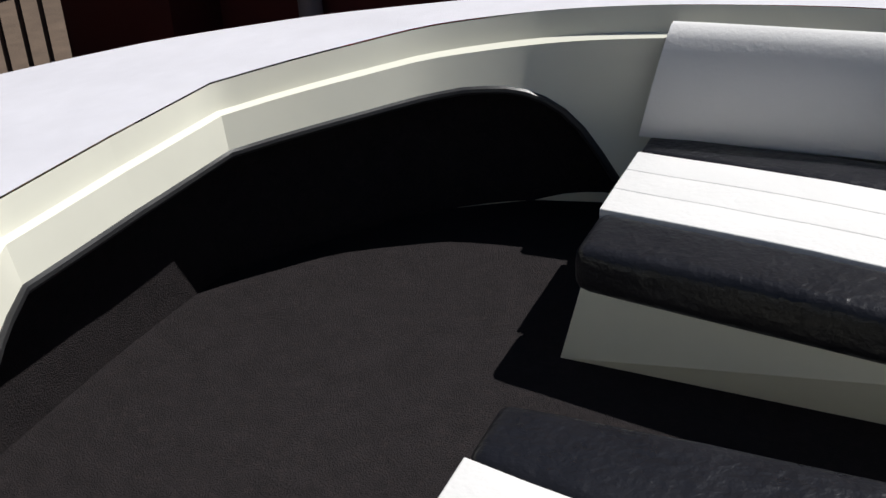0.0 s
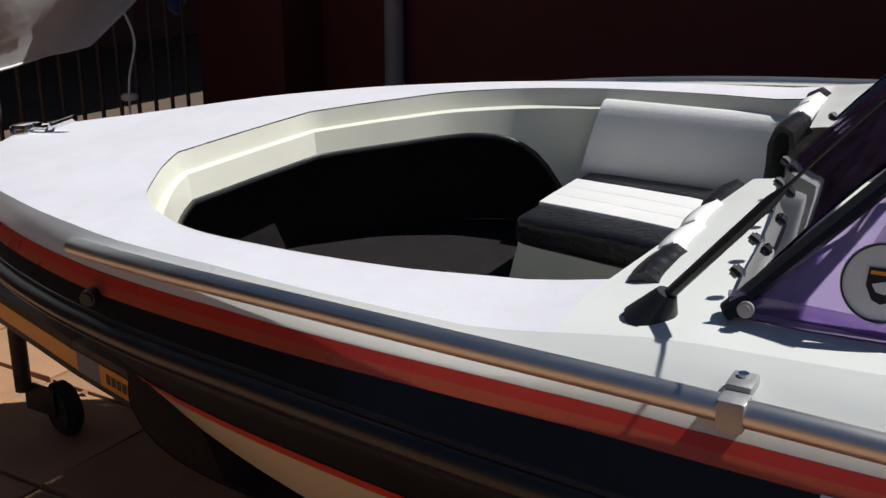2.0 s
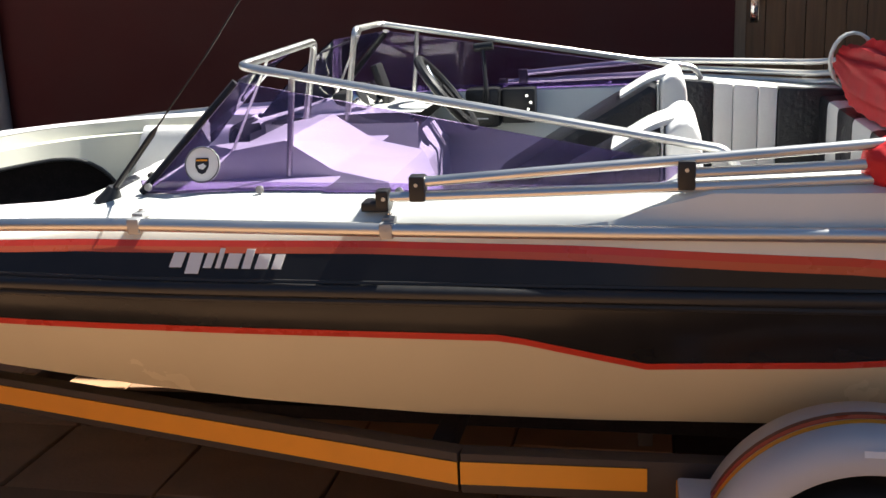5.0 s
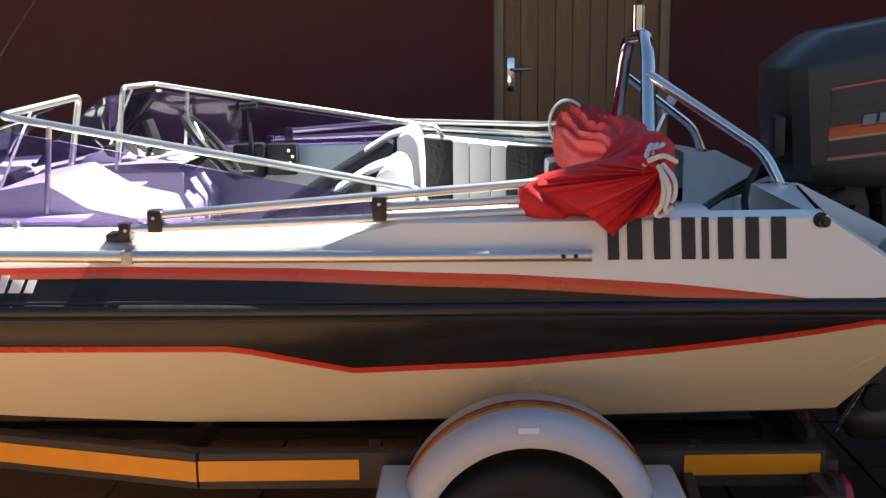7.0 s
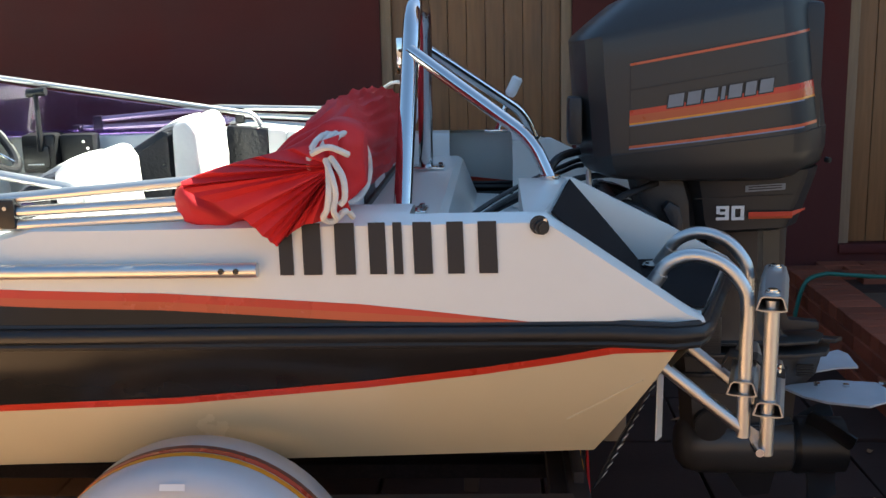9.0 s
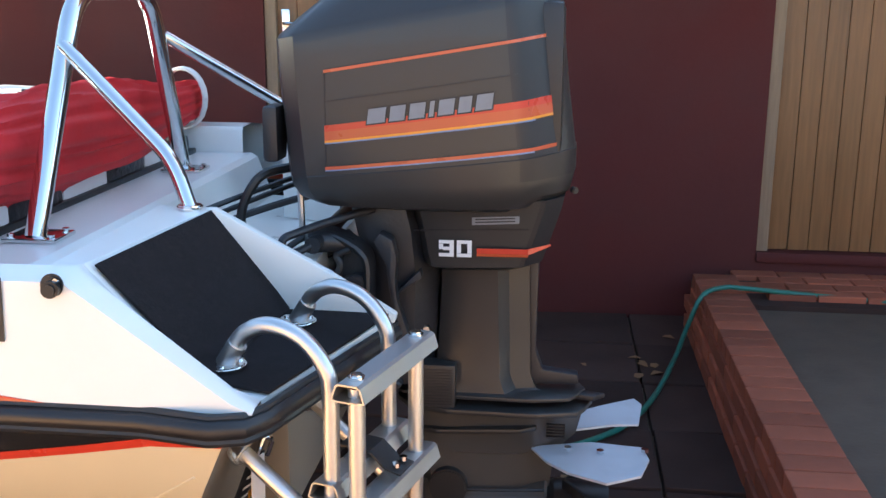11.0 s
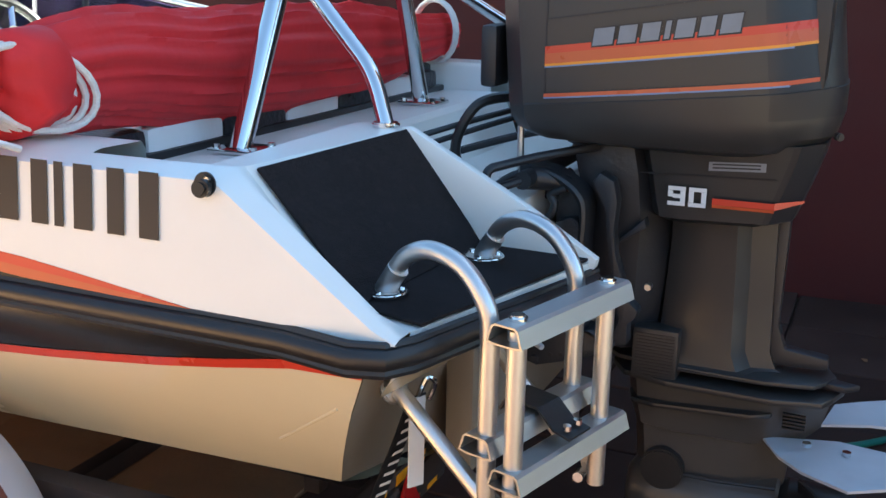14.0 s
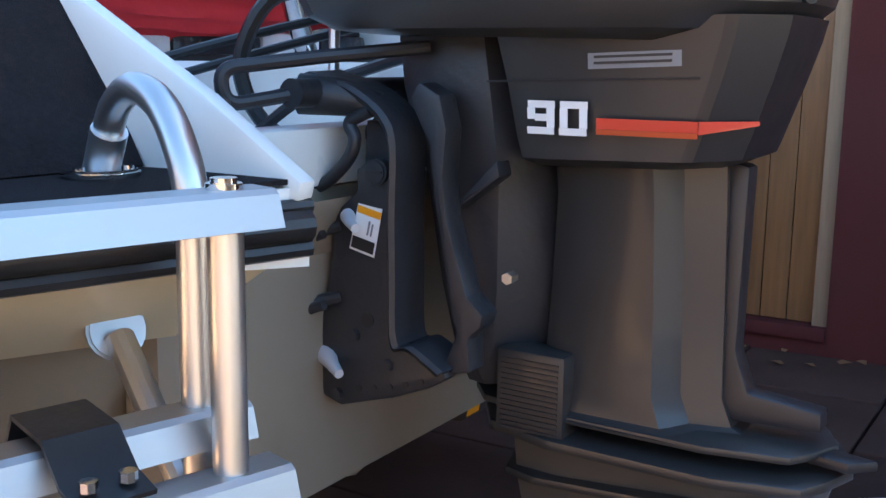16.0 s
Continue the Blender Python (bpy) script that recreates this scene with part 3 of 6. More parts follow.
# ---- dash deck and helm ----
for sg in (-1, 1):
    y = lambda v: CY + sg * v
    rows = []
    for xx in [-2.80] + [x for x in STATIONS if -2.80 < x < -2.1]:
        ye, ze = edge(xx)
        inner = 0.715 if xx < -2.76 else 0.22
        rows.append([(xx, y(ye), ze), (xx, y(ye - 0.04), ze + 0.006), (xx, y(ye + (inner - ye) * 0.5), ze + 0.014), (xx, y(inner), ze + (0.022 if inner < 0.5 else 0.006))])
    part("dash_deck", grid(rows), GEL, boat, "glossy white dash deck")
    z = 1.085
    bm = box(-2.70, -2.16, y(0.25), y(0.262), 0.62, z + 0.02)
    box(-2.70, -2.69, y(0.25), y(0.80), 0.62, z, bm=bm)
    part("bulkhead", bm, GEL, boat)
    # moulded console under the screen
    a, c = (0.30, 0.72)
    bm = bmesh.new()
    prof = [(-2.52, 1.11), (-2.42, 1.20), (-2.28, 1.225), (-2.16, 1.15), (-2.02, 1.12), (-1.96, 0.98), (-1.96, 0.62), (-2.52, 0.62)]
    if sg > 0:
        prof = [(-2.58, 1.11), (-2.54, 1.165), (-2.46, 1.185), (-2.37, 1.12), (-2.22, 1.09), (-2.14, 0.97), (-2.14, 0.62), (-2.58, 0.62)]
    own = prism([(px, y(a), pz) for px, pz in prof], (0, sg * (c - a), 0), 0.012)
    part("console", own, GEL, boat, "white moulded console with faceted hood", smooth=20)

# side decks, inner sides and sole of the main cockpit
for sg in (-1, 1):
    y = lambda v: CY + sg * v
    rows = []
    for xx in [x for x in STATIONS if -2.33 < x < -0.45]:
        ye, ze = edge(xx)
        rows.append([(xx, y(ye), ze), (xx, y(ye - 0.02), ze + 0.004), (xx, y(0.845), ze + 0.002), (xx, y(0.835), ze - 0.012), (xx, y(0.81), 0.624)])
    part("side_deck", grid(rows), GEL, boat, smooth=40)
bm = bmesh.new()
bm.faces.new([bm.verts.new(p) for p in ((-2.7, CY - 0.81, 0.625), (-2.7, CY + 0.81, 0.625), (-0.45, CY + 0.81, 0.625), (-0.45, CY - 0.81, 0.625))])
part("sole", bm, CARPET, boat, "black carpet cockpit sole")

# far side lining pads and the aft bench
bench = thing("aft_bench_backrest", (-0.72, CY, 0.62), "black and white panelled vinyl bench backrest", "bench")
k = [-0.80, -0.62, -0.36, -0.10, 0.16, 0.42, 0.62, 0.80]
for i, (a, c) in enumerate(zip(k, k[1:])):
    bm = box(-0.80, -0.67, CY + a, CY + c, 0.62, 1.155, 0.02)
    part("panel", bm, VIN_W if i % 2 else VIN_B, bench, smooth=50)
pads = thing("side_lining", (-1.05, CY + 0.79, 0.62), "black and white buttoned vinyl side panels", "side panel")
for a, c, m in ((-1.325, -1.17, VIN_B), (-1.17, -1.10, VIN_W), (-1.10, -1.012, VIN_W), (-1.012, -0.945, VIN_W), (-0.945, -0.70, VIN_B)):
    bm = box(a, c, CY + 0.765, CY + 0.815, 0.64, 1.175, 0.012)
    part("panel", bm, m, pads, smooth=50)


def bucket(name, cx, cy, label, lean):
    """Lounge seat: a wedge back whose side is black and whose face is white."""
    s = thing(name, (cx, cy, 0.60), label, "seat", "cockpit seats")
    prof = [(cx - 0.68, 0.80), (cx - 0.60, 0.90), (cx - 0.28, 1.10), (cx - 0.085, 1.215), (cx - 0.06, 1.21), (cx - 0.055, 0.62), (cx - 0.68, 0.62)]
    part("side_panel", prism([(px, cy - 0.175, pz) for px, pz in prof], (0, 0.36, 0), 0.022), VIN_B, s, "black vinyl shell")
    prof = [(cx - 0.052, 0.64), (cx + 0.032, 0.64), (cx + 0.040, 1.10), (cx + 0.032, 1.215), (cx + 0.014, 1.248), (cx - 0.014, 1.252), (cx - 0.050, 1.225)]
    part("back_cushion", prism([(px, cy - 0.180, pz) for px, pz in prof], (0, 0.37, 0), 0.016), VIN_W, s, "white vinyl cushion", smooth=60)
    strip_top = smooth_path([(cx - 0.03, 0, 1.245), (cx - 0.09, 0, 1.222), (cx - 0.18, 0, 1.168)], 5)
    part("top_strip", grid([[(p.x, cy + 0.005 + w, p.z + 0.006 * (1 - abs(w) / 0.09)) for w in (-0.09, -0.045, 0, 0.045, 0.09)] for p in strip_top], thick=0.012), VIN_W, s, "white vinyl strip", smooth=60)
    return s


bucket("lounge_seat", -1.315, CY + 0.42, "black and white lounge seat with a rolled headrest", 0)
bucket("lounge_seat", -1.31, CY - 0.50, "black and white lounge seat with a rolled headrest", 0)

# helm
wheel = thing("steering_wheel", (-2.02, CY + 0.5, 1.16), "black three-spoke steering wheel on the helm console", "steering wheel")
wm = Matrix.Translation((-2.10, CY + 0.47, 1.172)) @ Matrix.Rotation(radians(8), 4, "Z") @ Matrix.Rotation(radians(51), 4, "Y")
bm = bmesh.new()
ring = [wm @ Vector((0.150 * math.cos(t), 0.150 * math.sin(t), 0)) for t in [2 * math.pi * i / 36 for i in range(37)]]
part("rim", tube(ring, 0.017, 10, caps=False), PLASTIC, wheel)
for a in (0.5, 2.6, 4.7):
    part("spoke", tube([wm @ Vector((0.02 * math.cos(a), 0.02 * math.sin(a), -0.02)), wm @ Vector((0.145 * math.cos(a), 0.145 * math.sin(a), 0))], 0.011, 8, flat=0.5), CHROME, wheel, "polished metal spoke")
part("hub", disc(wm @ Vector((0, 0, -0.015)), wm.to_3x3() @ Vector((0, 0, 1)), 0.04, 0.05, 20, 0.008), PLASTIC, wheel)
part("column", tube([wm @ Vector((0, 0, -0.03)), wm @ Vector((0, 0, -0.18))], 0.022, 10), PLASTIC, wheel)
gz = thing("gauge_cluster", (-2.25, CY + 0.52, 1.2), "chrome rimmed gauges in a black dash pod", "gauges")
for i, yy in enumerate((0.40, 0.50, 0.60)):
    g = Matrix.Translation((-2.395, CY + yy - 0.05, 1.168))
    gauge = part("gauge", disc(g.translation, (0.8, 0, 0.55), 0.042, 0.05, 24, 0.006), CHROME, gz, "chrome gauge rim")
    part("dial", disc(g.translation + Vector((0.0205, 0, 0.0142)), (0.8, 0, 0.55), 0.036, 0.004, 24), PLASTIC, gauge, "dark gauge face")
part("pod", box(-2.47, -2.40, CY + 0.30, CY + 0.62, 1.15, 1.20, 0.012), PLASTIC, gz)
part("mirror", box(-0.014, 0.014, -0.045, 0.045, 0.0, 0.15, 0.01, m=Matrix.Translation((-2.325, CY + 0.54, 1.13)) @ Matrix.Rotation(radians(-18), 4, "Y")), PLASTIC, gz, "black instrument on a stalk")
ctl = thing("throttle_control", (-1.82, CY + 0.80, 0.90), "black side-mount throttle control with a tall lever", "throttle")
part("control_box", box(-2.075, -1.945, CY + 0.69, CY + 0.80, 1.01, 1.155, 0.018), PLASTIC, ctl)
part("cover_plate", box(-2.06, -1.965, CY + 0.675, CY + 0.692, 1.03, 1.115, 0.010), COWL, ctl, "grey cover plate")
part("plate_line", box(-2.045, -1.985, CY + 0.673, CY + 0.676, 1.045, 1.050), WHITE_P, ctl, "thin pale printed line")
lever = part("lever", tube(bend_path([(-1.995, CY + 0.685, 1.10), (-1.99, CY + 0.67, 1.17), (-2.004, CY + 0.70, 1.30)], 0.05), [0.026, 0.024, 0.022, 0.020, 0.018, 0.017, 0.016, 0.015, 0.015], 10, flat=0.5), PLASTIC, ctl)
part("knob", tube([(-2.035, CY + 0.70, 1.305), (-1.965, CY + 0.70, 1.312)], 0.016, 12), PLASTIC, lever)
panel = part("ignition_panel", box(-1.945, -1.815, CY + 0.725, CY + 0.80, 1.02, 1.15, 0.012), PLASTIC, ctl)
for k, (xx, zz) in enumerate(((-1.845, 1.125), (-1.83, 1.10), (-1.84, 1.075), (-1.835, 1.05))):
    part("switch", disc((xx, CY + 0.718, zz), (0, 1, 0), 0.006, 0.02, 12), CHROME if k < 3 else RED, panel, "chrome switch" if k < 3 else "red switch")

# ---- windscreen ----
scr = thing("windscreen", (-2.3, CY, 1.12), "purple tinted acrylic windscreen in a silver tube frame", "windscreen")


def pane(pts, name="pane", n=6, bulge=0.0):
    a, b, c, d = [Vector(p) for p in pts]
    rows = []
    for i in range(n + 1):
        u = i / n
        p, q = a.lerp(b, u), d.lerp(c, u)
        rows.append([p.lerp(q, v / n) for v in range(n + 1)])
    nor = (b - a).cross(d - a).normalized()
    for i, r in enumerate(rows):
        for j, p in enumerate(r):
            p += nor * bulge * math.sin(math.pi * i / n) * math.sin(math.pi * j / n)
    bm = grid(rows, thick=0.004)
    return part(name, bm, ACRYL, scr, smooth=50)


for sg in (-1, 1):
    y = lambda v: CY + sg * v
    lo_f, hi_f = (-2.605, y(0.835), 1.126), (-2.375, y(0.755), 1.372)
    pane([lo_f, (-1.40, y(0.905), 1.128), (-1.315, y(0.885), 1.192), hi_f], "side_pane", 8, -0.012 * sg)
    foot = [(-2.612, 0.815, 1.128), (-2.624, 0.706, 1.131), (-2.632, 0.60, 1.133), (-2.645, 0.485, 1.135), (-2.667, 0.33, 1.138), (-2.692, 0.19, 1.140)]
    rows = []
    for k, (fx, fy, fz) in enumerate(foot):
        top = Vector((-2.385, y(0.725), 1.375)).lerp(Vector((-2.43, y(0.22), 1.388)), k / 5)
        rows.append([Vector((fx, y(fy), fz)).lerp(top, v / 5) + Vector((-0.016 * math.sin(math.pi * v / 5), 0, 0)) for v in range(6)])
    part("front_pane", grid(rows, thick=0.004), ACRYL, scr, smooth=50)
    for fx, fy in ((-2.622, 0.765), (-2.634, 0.633), (-2.652, 0.485), (-2.672, 0.34), (-2.694, 0.20)):
        part("fastener", disc((fx, y(fy), 1.146), (-1, 0, 0.7), 0.0085, 0.016, 10, 0.003), PLASTIC, scr, "black fastener")
    part("corner_post", tube([Vector(lo_f) + Vector((-0.008, sg * 0.002, -0.005)), Vector(hi_f) + Vector((-0.006, 0, 0.0))], 0.021, 8, flat=0.45), PLASTIC, scr, "black corner strip")
    part("base_strip", grid([[(xx, y(half - 0.004), 1.118), (xx, y(half + 0.002), 1.15)] for xx, half in ((-2.61, 0.842), (-2.2, 0.872), (-1.8, 0.892), (-1.41, 0.912))], thick=0.004), ACRYL, scr, "purple lower edge strip")
    # frame tubes
    fr = bend_path([(-1.21, y(0.845), 1.175), (-1.235, y(0.84), 1.215), (-2.39, y(0.70), 1.404), (-2.35, y(0.215), 1.42), (-2.40, y(0.235), 1.12)], 0.03)
    part("frame_tube", tube(fr, 0.0105, 10), ALU, scr)
    part("strut", tube([(-2.25, y(0.715), 1.385), (-2.275, y(0.72), 1.13)], 0.0085, 8), ALU, scr)
    part("strut", tube([(-2.40, y(0.47), 1.40), (-2.53, y(0.48), 1.13)], 0.010, 8, flat=0.4), ALU, scr)
    for xx, half in ((-2.585, 0.858), (-2.29, 0.885), (-1.95, 0.905), (-1.55, 0.92)):
        part("fastener", disc((xx, y(half), 1.137), (0, sg, 0.15), 0.0095, 0.012, 16, 0.003), CAST, scr, "round grey fastener")

# round club sticker on the near side pane
st = thing("round_sticker", (-2.447, -0.83, 1.19), "round white sticker with a black border and dark shield", "sticker")
sn = Vector((0.05, -1, 0.28)).normalized()
sc = Vector((-2.447, -0.822, 1.188))
part("disc", disc(sc, sn, 0.044, 0.002, 40), WHITE_P, st)
ring = [sc + sn * 0.0015 + (Vector((1, 0.05, 0)).normalized() * math.cos(t) + Vector((0.0, 0.27, 0.96)) * math.sin(t)) * 0.042 for t in [2 * math.pi * i / 40 for i in range(41)]]
part("border", tube(ring, 0.0022, 6, caps=False, flat=0.5), BLACK_P, st, "black ring")
sx, sz = Vector((1, 0.05, 0)).normalized(), Vector((0.0, 0.27, 0.96))
sh = [(-0.016, 0.016), (0.016, 0.016), (0.017, -0.004), (0.009, -0.019), (0, -0.023), (-0.009, -0.019), (-0.017, -0.004)]
shield = part("shield", prism([sc + sn * 0.0016 + sx * a + sz * b for a, b in sh], sn * 0.001), BLACK_P, st, "dark shield")
part("shield_band", prism([sc + sn * 0.0030 + sx * a + sz * b for a, b in ((-0.014, 0.0085), (0.014, 0.0085), (0.014, 0.0125), (-0.014, 0.0125))], sn * 0.0006), YELLOW, shield, "yellow band")
part("shield_figure", prism([sc + sn * 0.0030 + sx * a + sz * b for a, b in ((-0.011, -0.002), (0.004, 0.003), (0.011, -0.004), (0.003, -0.012), (-0.006, -0.010))], sn * 0.0006), WHITE_P, shield, "pale emblem")

# aerial
ant = thing("whip_aerial", (-2.695, -0.83, 1.095), "black whip aerial on a rubber base", "aerial")
own = bmesh.new()
bmesh.ops.create_cone(own, cap_ends=True, segments=24, radius1=0.036, radius2=0.013, depth=0.045)
bmesh.ops.transform(own, matrix=Matrix.Translation((-2.69, -0.826, 1.115)) @ Matrix.Rotation(radians(22), 4, "Y"), verts=own.verts)
part("base", own, RUBBER, ant)
part("foot", disc((-2.695, -0.826, 1.098), (0, -0.1, 1), 0.040, 0.012, 28, 0.004), RUBBER, ant)
wp = smooth_path([(-2.682, -0.824, 1.13), (-2.62, -0.815, 1.205), (-2.52, -0.808, 1.325), (-2.39, -0.803, 1.482), (-2.15, -0.80, 1.80)], 6)
part("whip", tube(wp, [0.0075 if p.z < 1.28 else 0.0022 for p in wp], 8), PLASTIC, ant)

# hand rails along the hull
for sg in (-1, 1):
    hr = thing("hand_rail", (-2.2, CY + sg * 0.98, 1.06), "polished aluminium grab rail clamped along the deck edge", "grab rail", "grab rails")
    xs = [-3.76, -3.72, -3.5, -3.2, -2.9, -2.58, -2.3, -1.975, -1.6, -1.2, -0.80]
    pts = []
    for s in xs:
        h = lerp_table(s, [(-3.76, 1.012), (-3.5, 1.037), (-3.065, 1.067), (-2.58, 1.079), (-0.78, 1.079)])
        pts.append((s, CY + sg * lerp_table(s, [(-3.76, 0.818), (-3.5, 0.885), (-3.065, 0.957), (-2.58, 0.990), (-1.97, 1.018), (-0.78, 1.048)]), h))
    part("tube", tube(smooth_path(pts, 4), 0.0155, 14), ALU, hr)
    own = bmesh.new()
    bmesh.ops.create_uvsphere(own, u_segments=12, v_segments=8, radius=0.0158)
    bmesh.ops.translate(own, vec=pts[0], verts=own.verts)
    part("end_cap", own, ALU, hr)
    for s in (-2.557, -1.953):
        c = Vector((s, CY + sg * lerp_table(s, [(-2.58, 0.990), (-1.97, 1.018)]), 1.079))
        clamp = part("clamp", box(c.x - 0.015, c.x + 0.015, c.y - 0.0175, c.y + 0.0175, c.z - 0.018, c.z + 0.0175, 0.005), CAST, hr, "grey cast clamp")
        part("clamp_plate", box(c.x - 0.014, c.x + 0.014, c.y - sg * 0.048, c.y - sg * 0.010, c.z + 0.010, c.z + 0.024, 0.003), CAST, clamp)
        part("screw", disc((c.x - 0.001, c.y - sg * 0.034, c.z + 0.026), (0, 0, 1), 0.006, 0.004, 10), CHROME, clamp)
    for s in (-0.87, -0.84):
        part("screw", disc((s, CY + sg * 1.062, 1.08), (0, 1, 0), 0.006, 0.006, 10), PLASTIC, hr)
    if sg < 0:
        part("front_foot", disc((-3.65, CY - half_beam(-3.65) - 0.004, 0.962), (0.4, -1, 0), 0.014, 0.03, 14, 0.004), PLASTIC, hr, "black rail foot")

# bow cleat
cl = thing("bow_cleat", (-4.78, 0.0, 0.96), "chrome bow fairlead and cleat", "cleat")
cm = Matrix.Translation((-4.855, -0.015, 0.925)) @ Matrix.Rotation(radians(4), 4, "Z") @ Matrix.Rotation(radians(-6), 4, "Y")
part("fairlead", box(-0.05, 0.03, -0.03, 0.03, 0.0, 0.045, 0.012, m=cm), CHROME, cl)
part("arm", tube(bend_path([cm @ Vector((0.02, 0, 0.035)), cm @ Vector((0.08, 0.0, 0.03)), cm @ Vector((0.19, 0.0, 0.055))], 0.03), 0.010, 8), CHROME, cl)
part("arm", tube([cm @ Vector((0.06, 0.0, 0.0)), cm @ Vector((0.10, 0.0, 0.038))], 0.012, 8), CHROME, cl)

# ---- stern ----
def quad(pts, material, name, label="", n=1, parent=None):
    a, b, c, d = [Vector(p) for p in pts]
    rows = [[a.lerp(b, j / n).lerp(d.lerp(c, j / n), i / n) for j in range(n + 1)] for i in range(n + 1)]
    return part(name, grid(rows), material, parent or boat, label)


for sg in (-1, 1):
    y = lambda v: CY + sg * v
    F0, F1 = (-0.27, y(0.965), 1.176), (-0.27, y(0.485), 1.180)
    R0, R1 = (-0.226, y(0.955), 1.176), (-0.150, y(0.490), 1.180)
    P0, P1 = (-0.02, y(0.965), 0.975), (0.0, y(0.535), 0.978)
    T0, T1 = (0.085, y(0.990), 0.968), (0.232, y(0.535), 0.978)
    R0 = (-0.226, y(0.935), 1.172)
    bm = bmesh.new()
    v = {k: bm.verts.new(p) for k, p in dict(F0=F0, F1=F1, R0=R0, R1=R1, P0=P0, P1=P1, T0=T0, T1=T1, B1=(0.232, y(0.535), 0.90), G1=(-0.27, y(0.485), 0.95), B2=(0.085, y(0.990), 0.93)).items()}
    for f in (("F0", "F1", "R1", "R0"), ("R0", "R1", "P1", "P0"), ("P0", "P1", "T1", "T0"), ("F1", "R1", "P1", "G1"), ("P1", "T1", "B1", "G1"), ("T0", "T1", "B1", "B2")):
        bm.faces.new([v[k] for k in f])
    # outer side, carried on from the deck side, with its raised edge falling aft
    side = lambda z: 1.04 - 0.024 * max(0.0, (z - 0.962) / 0.214)
    rows = []
    for k in range(-1, 9):
        u = max(0, k / 8)
        xx = -0.262 if k < 0 else -0.226 + 0.311 * u
        zt = 1.176 - 0.208 * u
        ye = 0.965 + 0.05 * u
        sh = max(0.9635, zt - 0.014)
        inner = Vector(R0).lerp(Vector(P0), u / 0.66) if u < 0.66 else Vector(P0).lerp(Vector(T0), (u - 0.66) / 0.34)
        if k < 0:
            inner = Vector((-0.262, y(0.945), 1.1765))
        rows.append([(xx, y(side(0.962)), 0.962), (xx, y(side((0.962 + sh) / 2)), (0.962 + sh) / 2), (xx, y(side(sh)), sh), (xx, y(ye + (side(zt) - ye) * 0.45), zt - 0.0035 * (sh > 0.97)), (xx, y(ye), zt), tuple(inner)])
    grid(rows, bm=bm)
    part("stern_quarter", bm, GEL, boat, "white moulded stern quarter", smooth=35)
    # carpeted slope and platform, laid on the moulding
    e = 0.006
    s0, s1 = Vector((-0.213, y(0.925), 1.160 + e)), Vector((-0.147, y(0.505), 1.172 + e))
    q0, q1 = Vector((-0.016, y(0.955), 0.975 + e)), Vector((0.014, y(0.545), 0.976 + e))
    slope = grid([[s0.lerp(s1, j / 8).lerp(q0.lerp(q1, j / 8), i / 8) + Vector((0.004, 0, 0.004)) for j in range(9)] for i in range(9)], thick=0.005)
    part("stern_carpet", slope, CARPET, boat, "black carpet on the stern slope")
    t0, t1 = Vector((0.095, y(0.975), 0.970 + e)), Vector((0.228, y(0.540), 0.978 + e))
    part("stern_carpet", grid([[q0.lerp(q1, j / 6).lerp(t0.lerp(t1, j / 6), i / 4) + Vector((0.0, 0, 0.002)) for j in range(7)] for i in range(5)], thick=0.005), CARPET, boat, "black carpet on the boarding platform")
    # raised white wing on the inner edge of the platform
    part("stern_wing", prism([(-0.160, y(0.500), 1.184), (-0.140, y(0.500), 1.184), (0.10, y(0.515), 1.062), (0.240, y(0.532), 0.984), (0.235, y(0.532), 0.965), (-0.02, y(0.515), 0.965)], (0, sg * 0.024, 0), 0.005), GEL, boat)
    # underside flange and swept apron below the platform
    quad([(0.085, y(1.02), 0.93), (0.232, y(0.53), 0.93), (0.04, y(0.53), 0.80), (0.03, y(0.98), 0.85)], CREAM, "transom_apron", "cream gelcoat transom return")
part("strake", tube([(-0.178, CY - topside(-0.2, 0.72) - 0.0005, 0.72), (-0.03, CY - topside(-0.15, 0.83) - 0.0005, 0.83)], 0.003, 6), CREAM, boat)
# aft ledge, splash well, engine transom
bm = grid([[(-0.67, yy, 1.088), (-0.47, yy, 1.092), (-0.45, yy, 1.08), (-0.40, yy, 0.95), (-0.02, yy, 0.93)] for yy in (CY - 0.83, CY - 0.5, CY, CY + 0.5, CY + 0.83)])
part("splash_well", bm, GEL, boat, "white moulded splash well")
# same shade-darkened cream as the transom
part("engine_board", box(-0.06, 0.0, CY - 0.52, CY + 0.52, 0.50, 0.93, 0.01), TRANSOM, boat)
part("engine_board_cap", box(-0.065, 0.003, CY - 0.52, CY + 0.52, 0.93, 1.01, 0.01), GEL, boat)
part("ledge_trim", box(-0.685, -0.66, CY - 0.83, CY + 0.83, 1.085, 1.105, 0.006), RUBBER, boat, "black rubber ledge trim")
nav = thing("stern_fitting", (-0.24, -1.0, 1.15), "black plastic bung fitting on the hull side", "fitting")
part("flange", disc((-0.24, -1.0, 1.158), (0, -1, 0.15), 0.019, 0.012, 20, 0.004), PLASTIC, nav)
part("plug", disc((-0.236, -1.013, 1.155), (0.2, -1, 0.1), 0.014, 0.024, 16, 0.005), PLASTIC, nav)
part("screw", disc((-0.229, -1.008, 1.168), (0, -1, 0.15), 0.004, 0.006, 10), CHROME, nav, "steel screw")

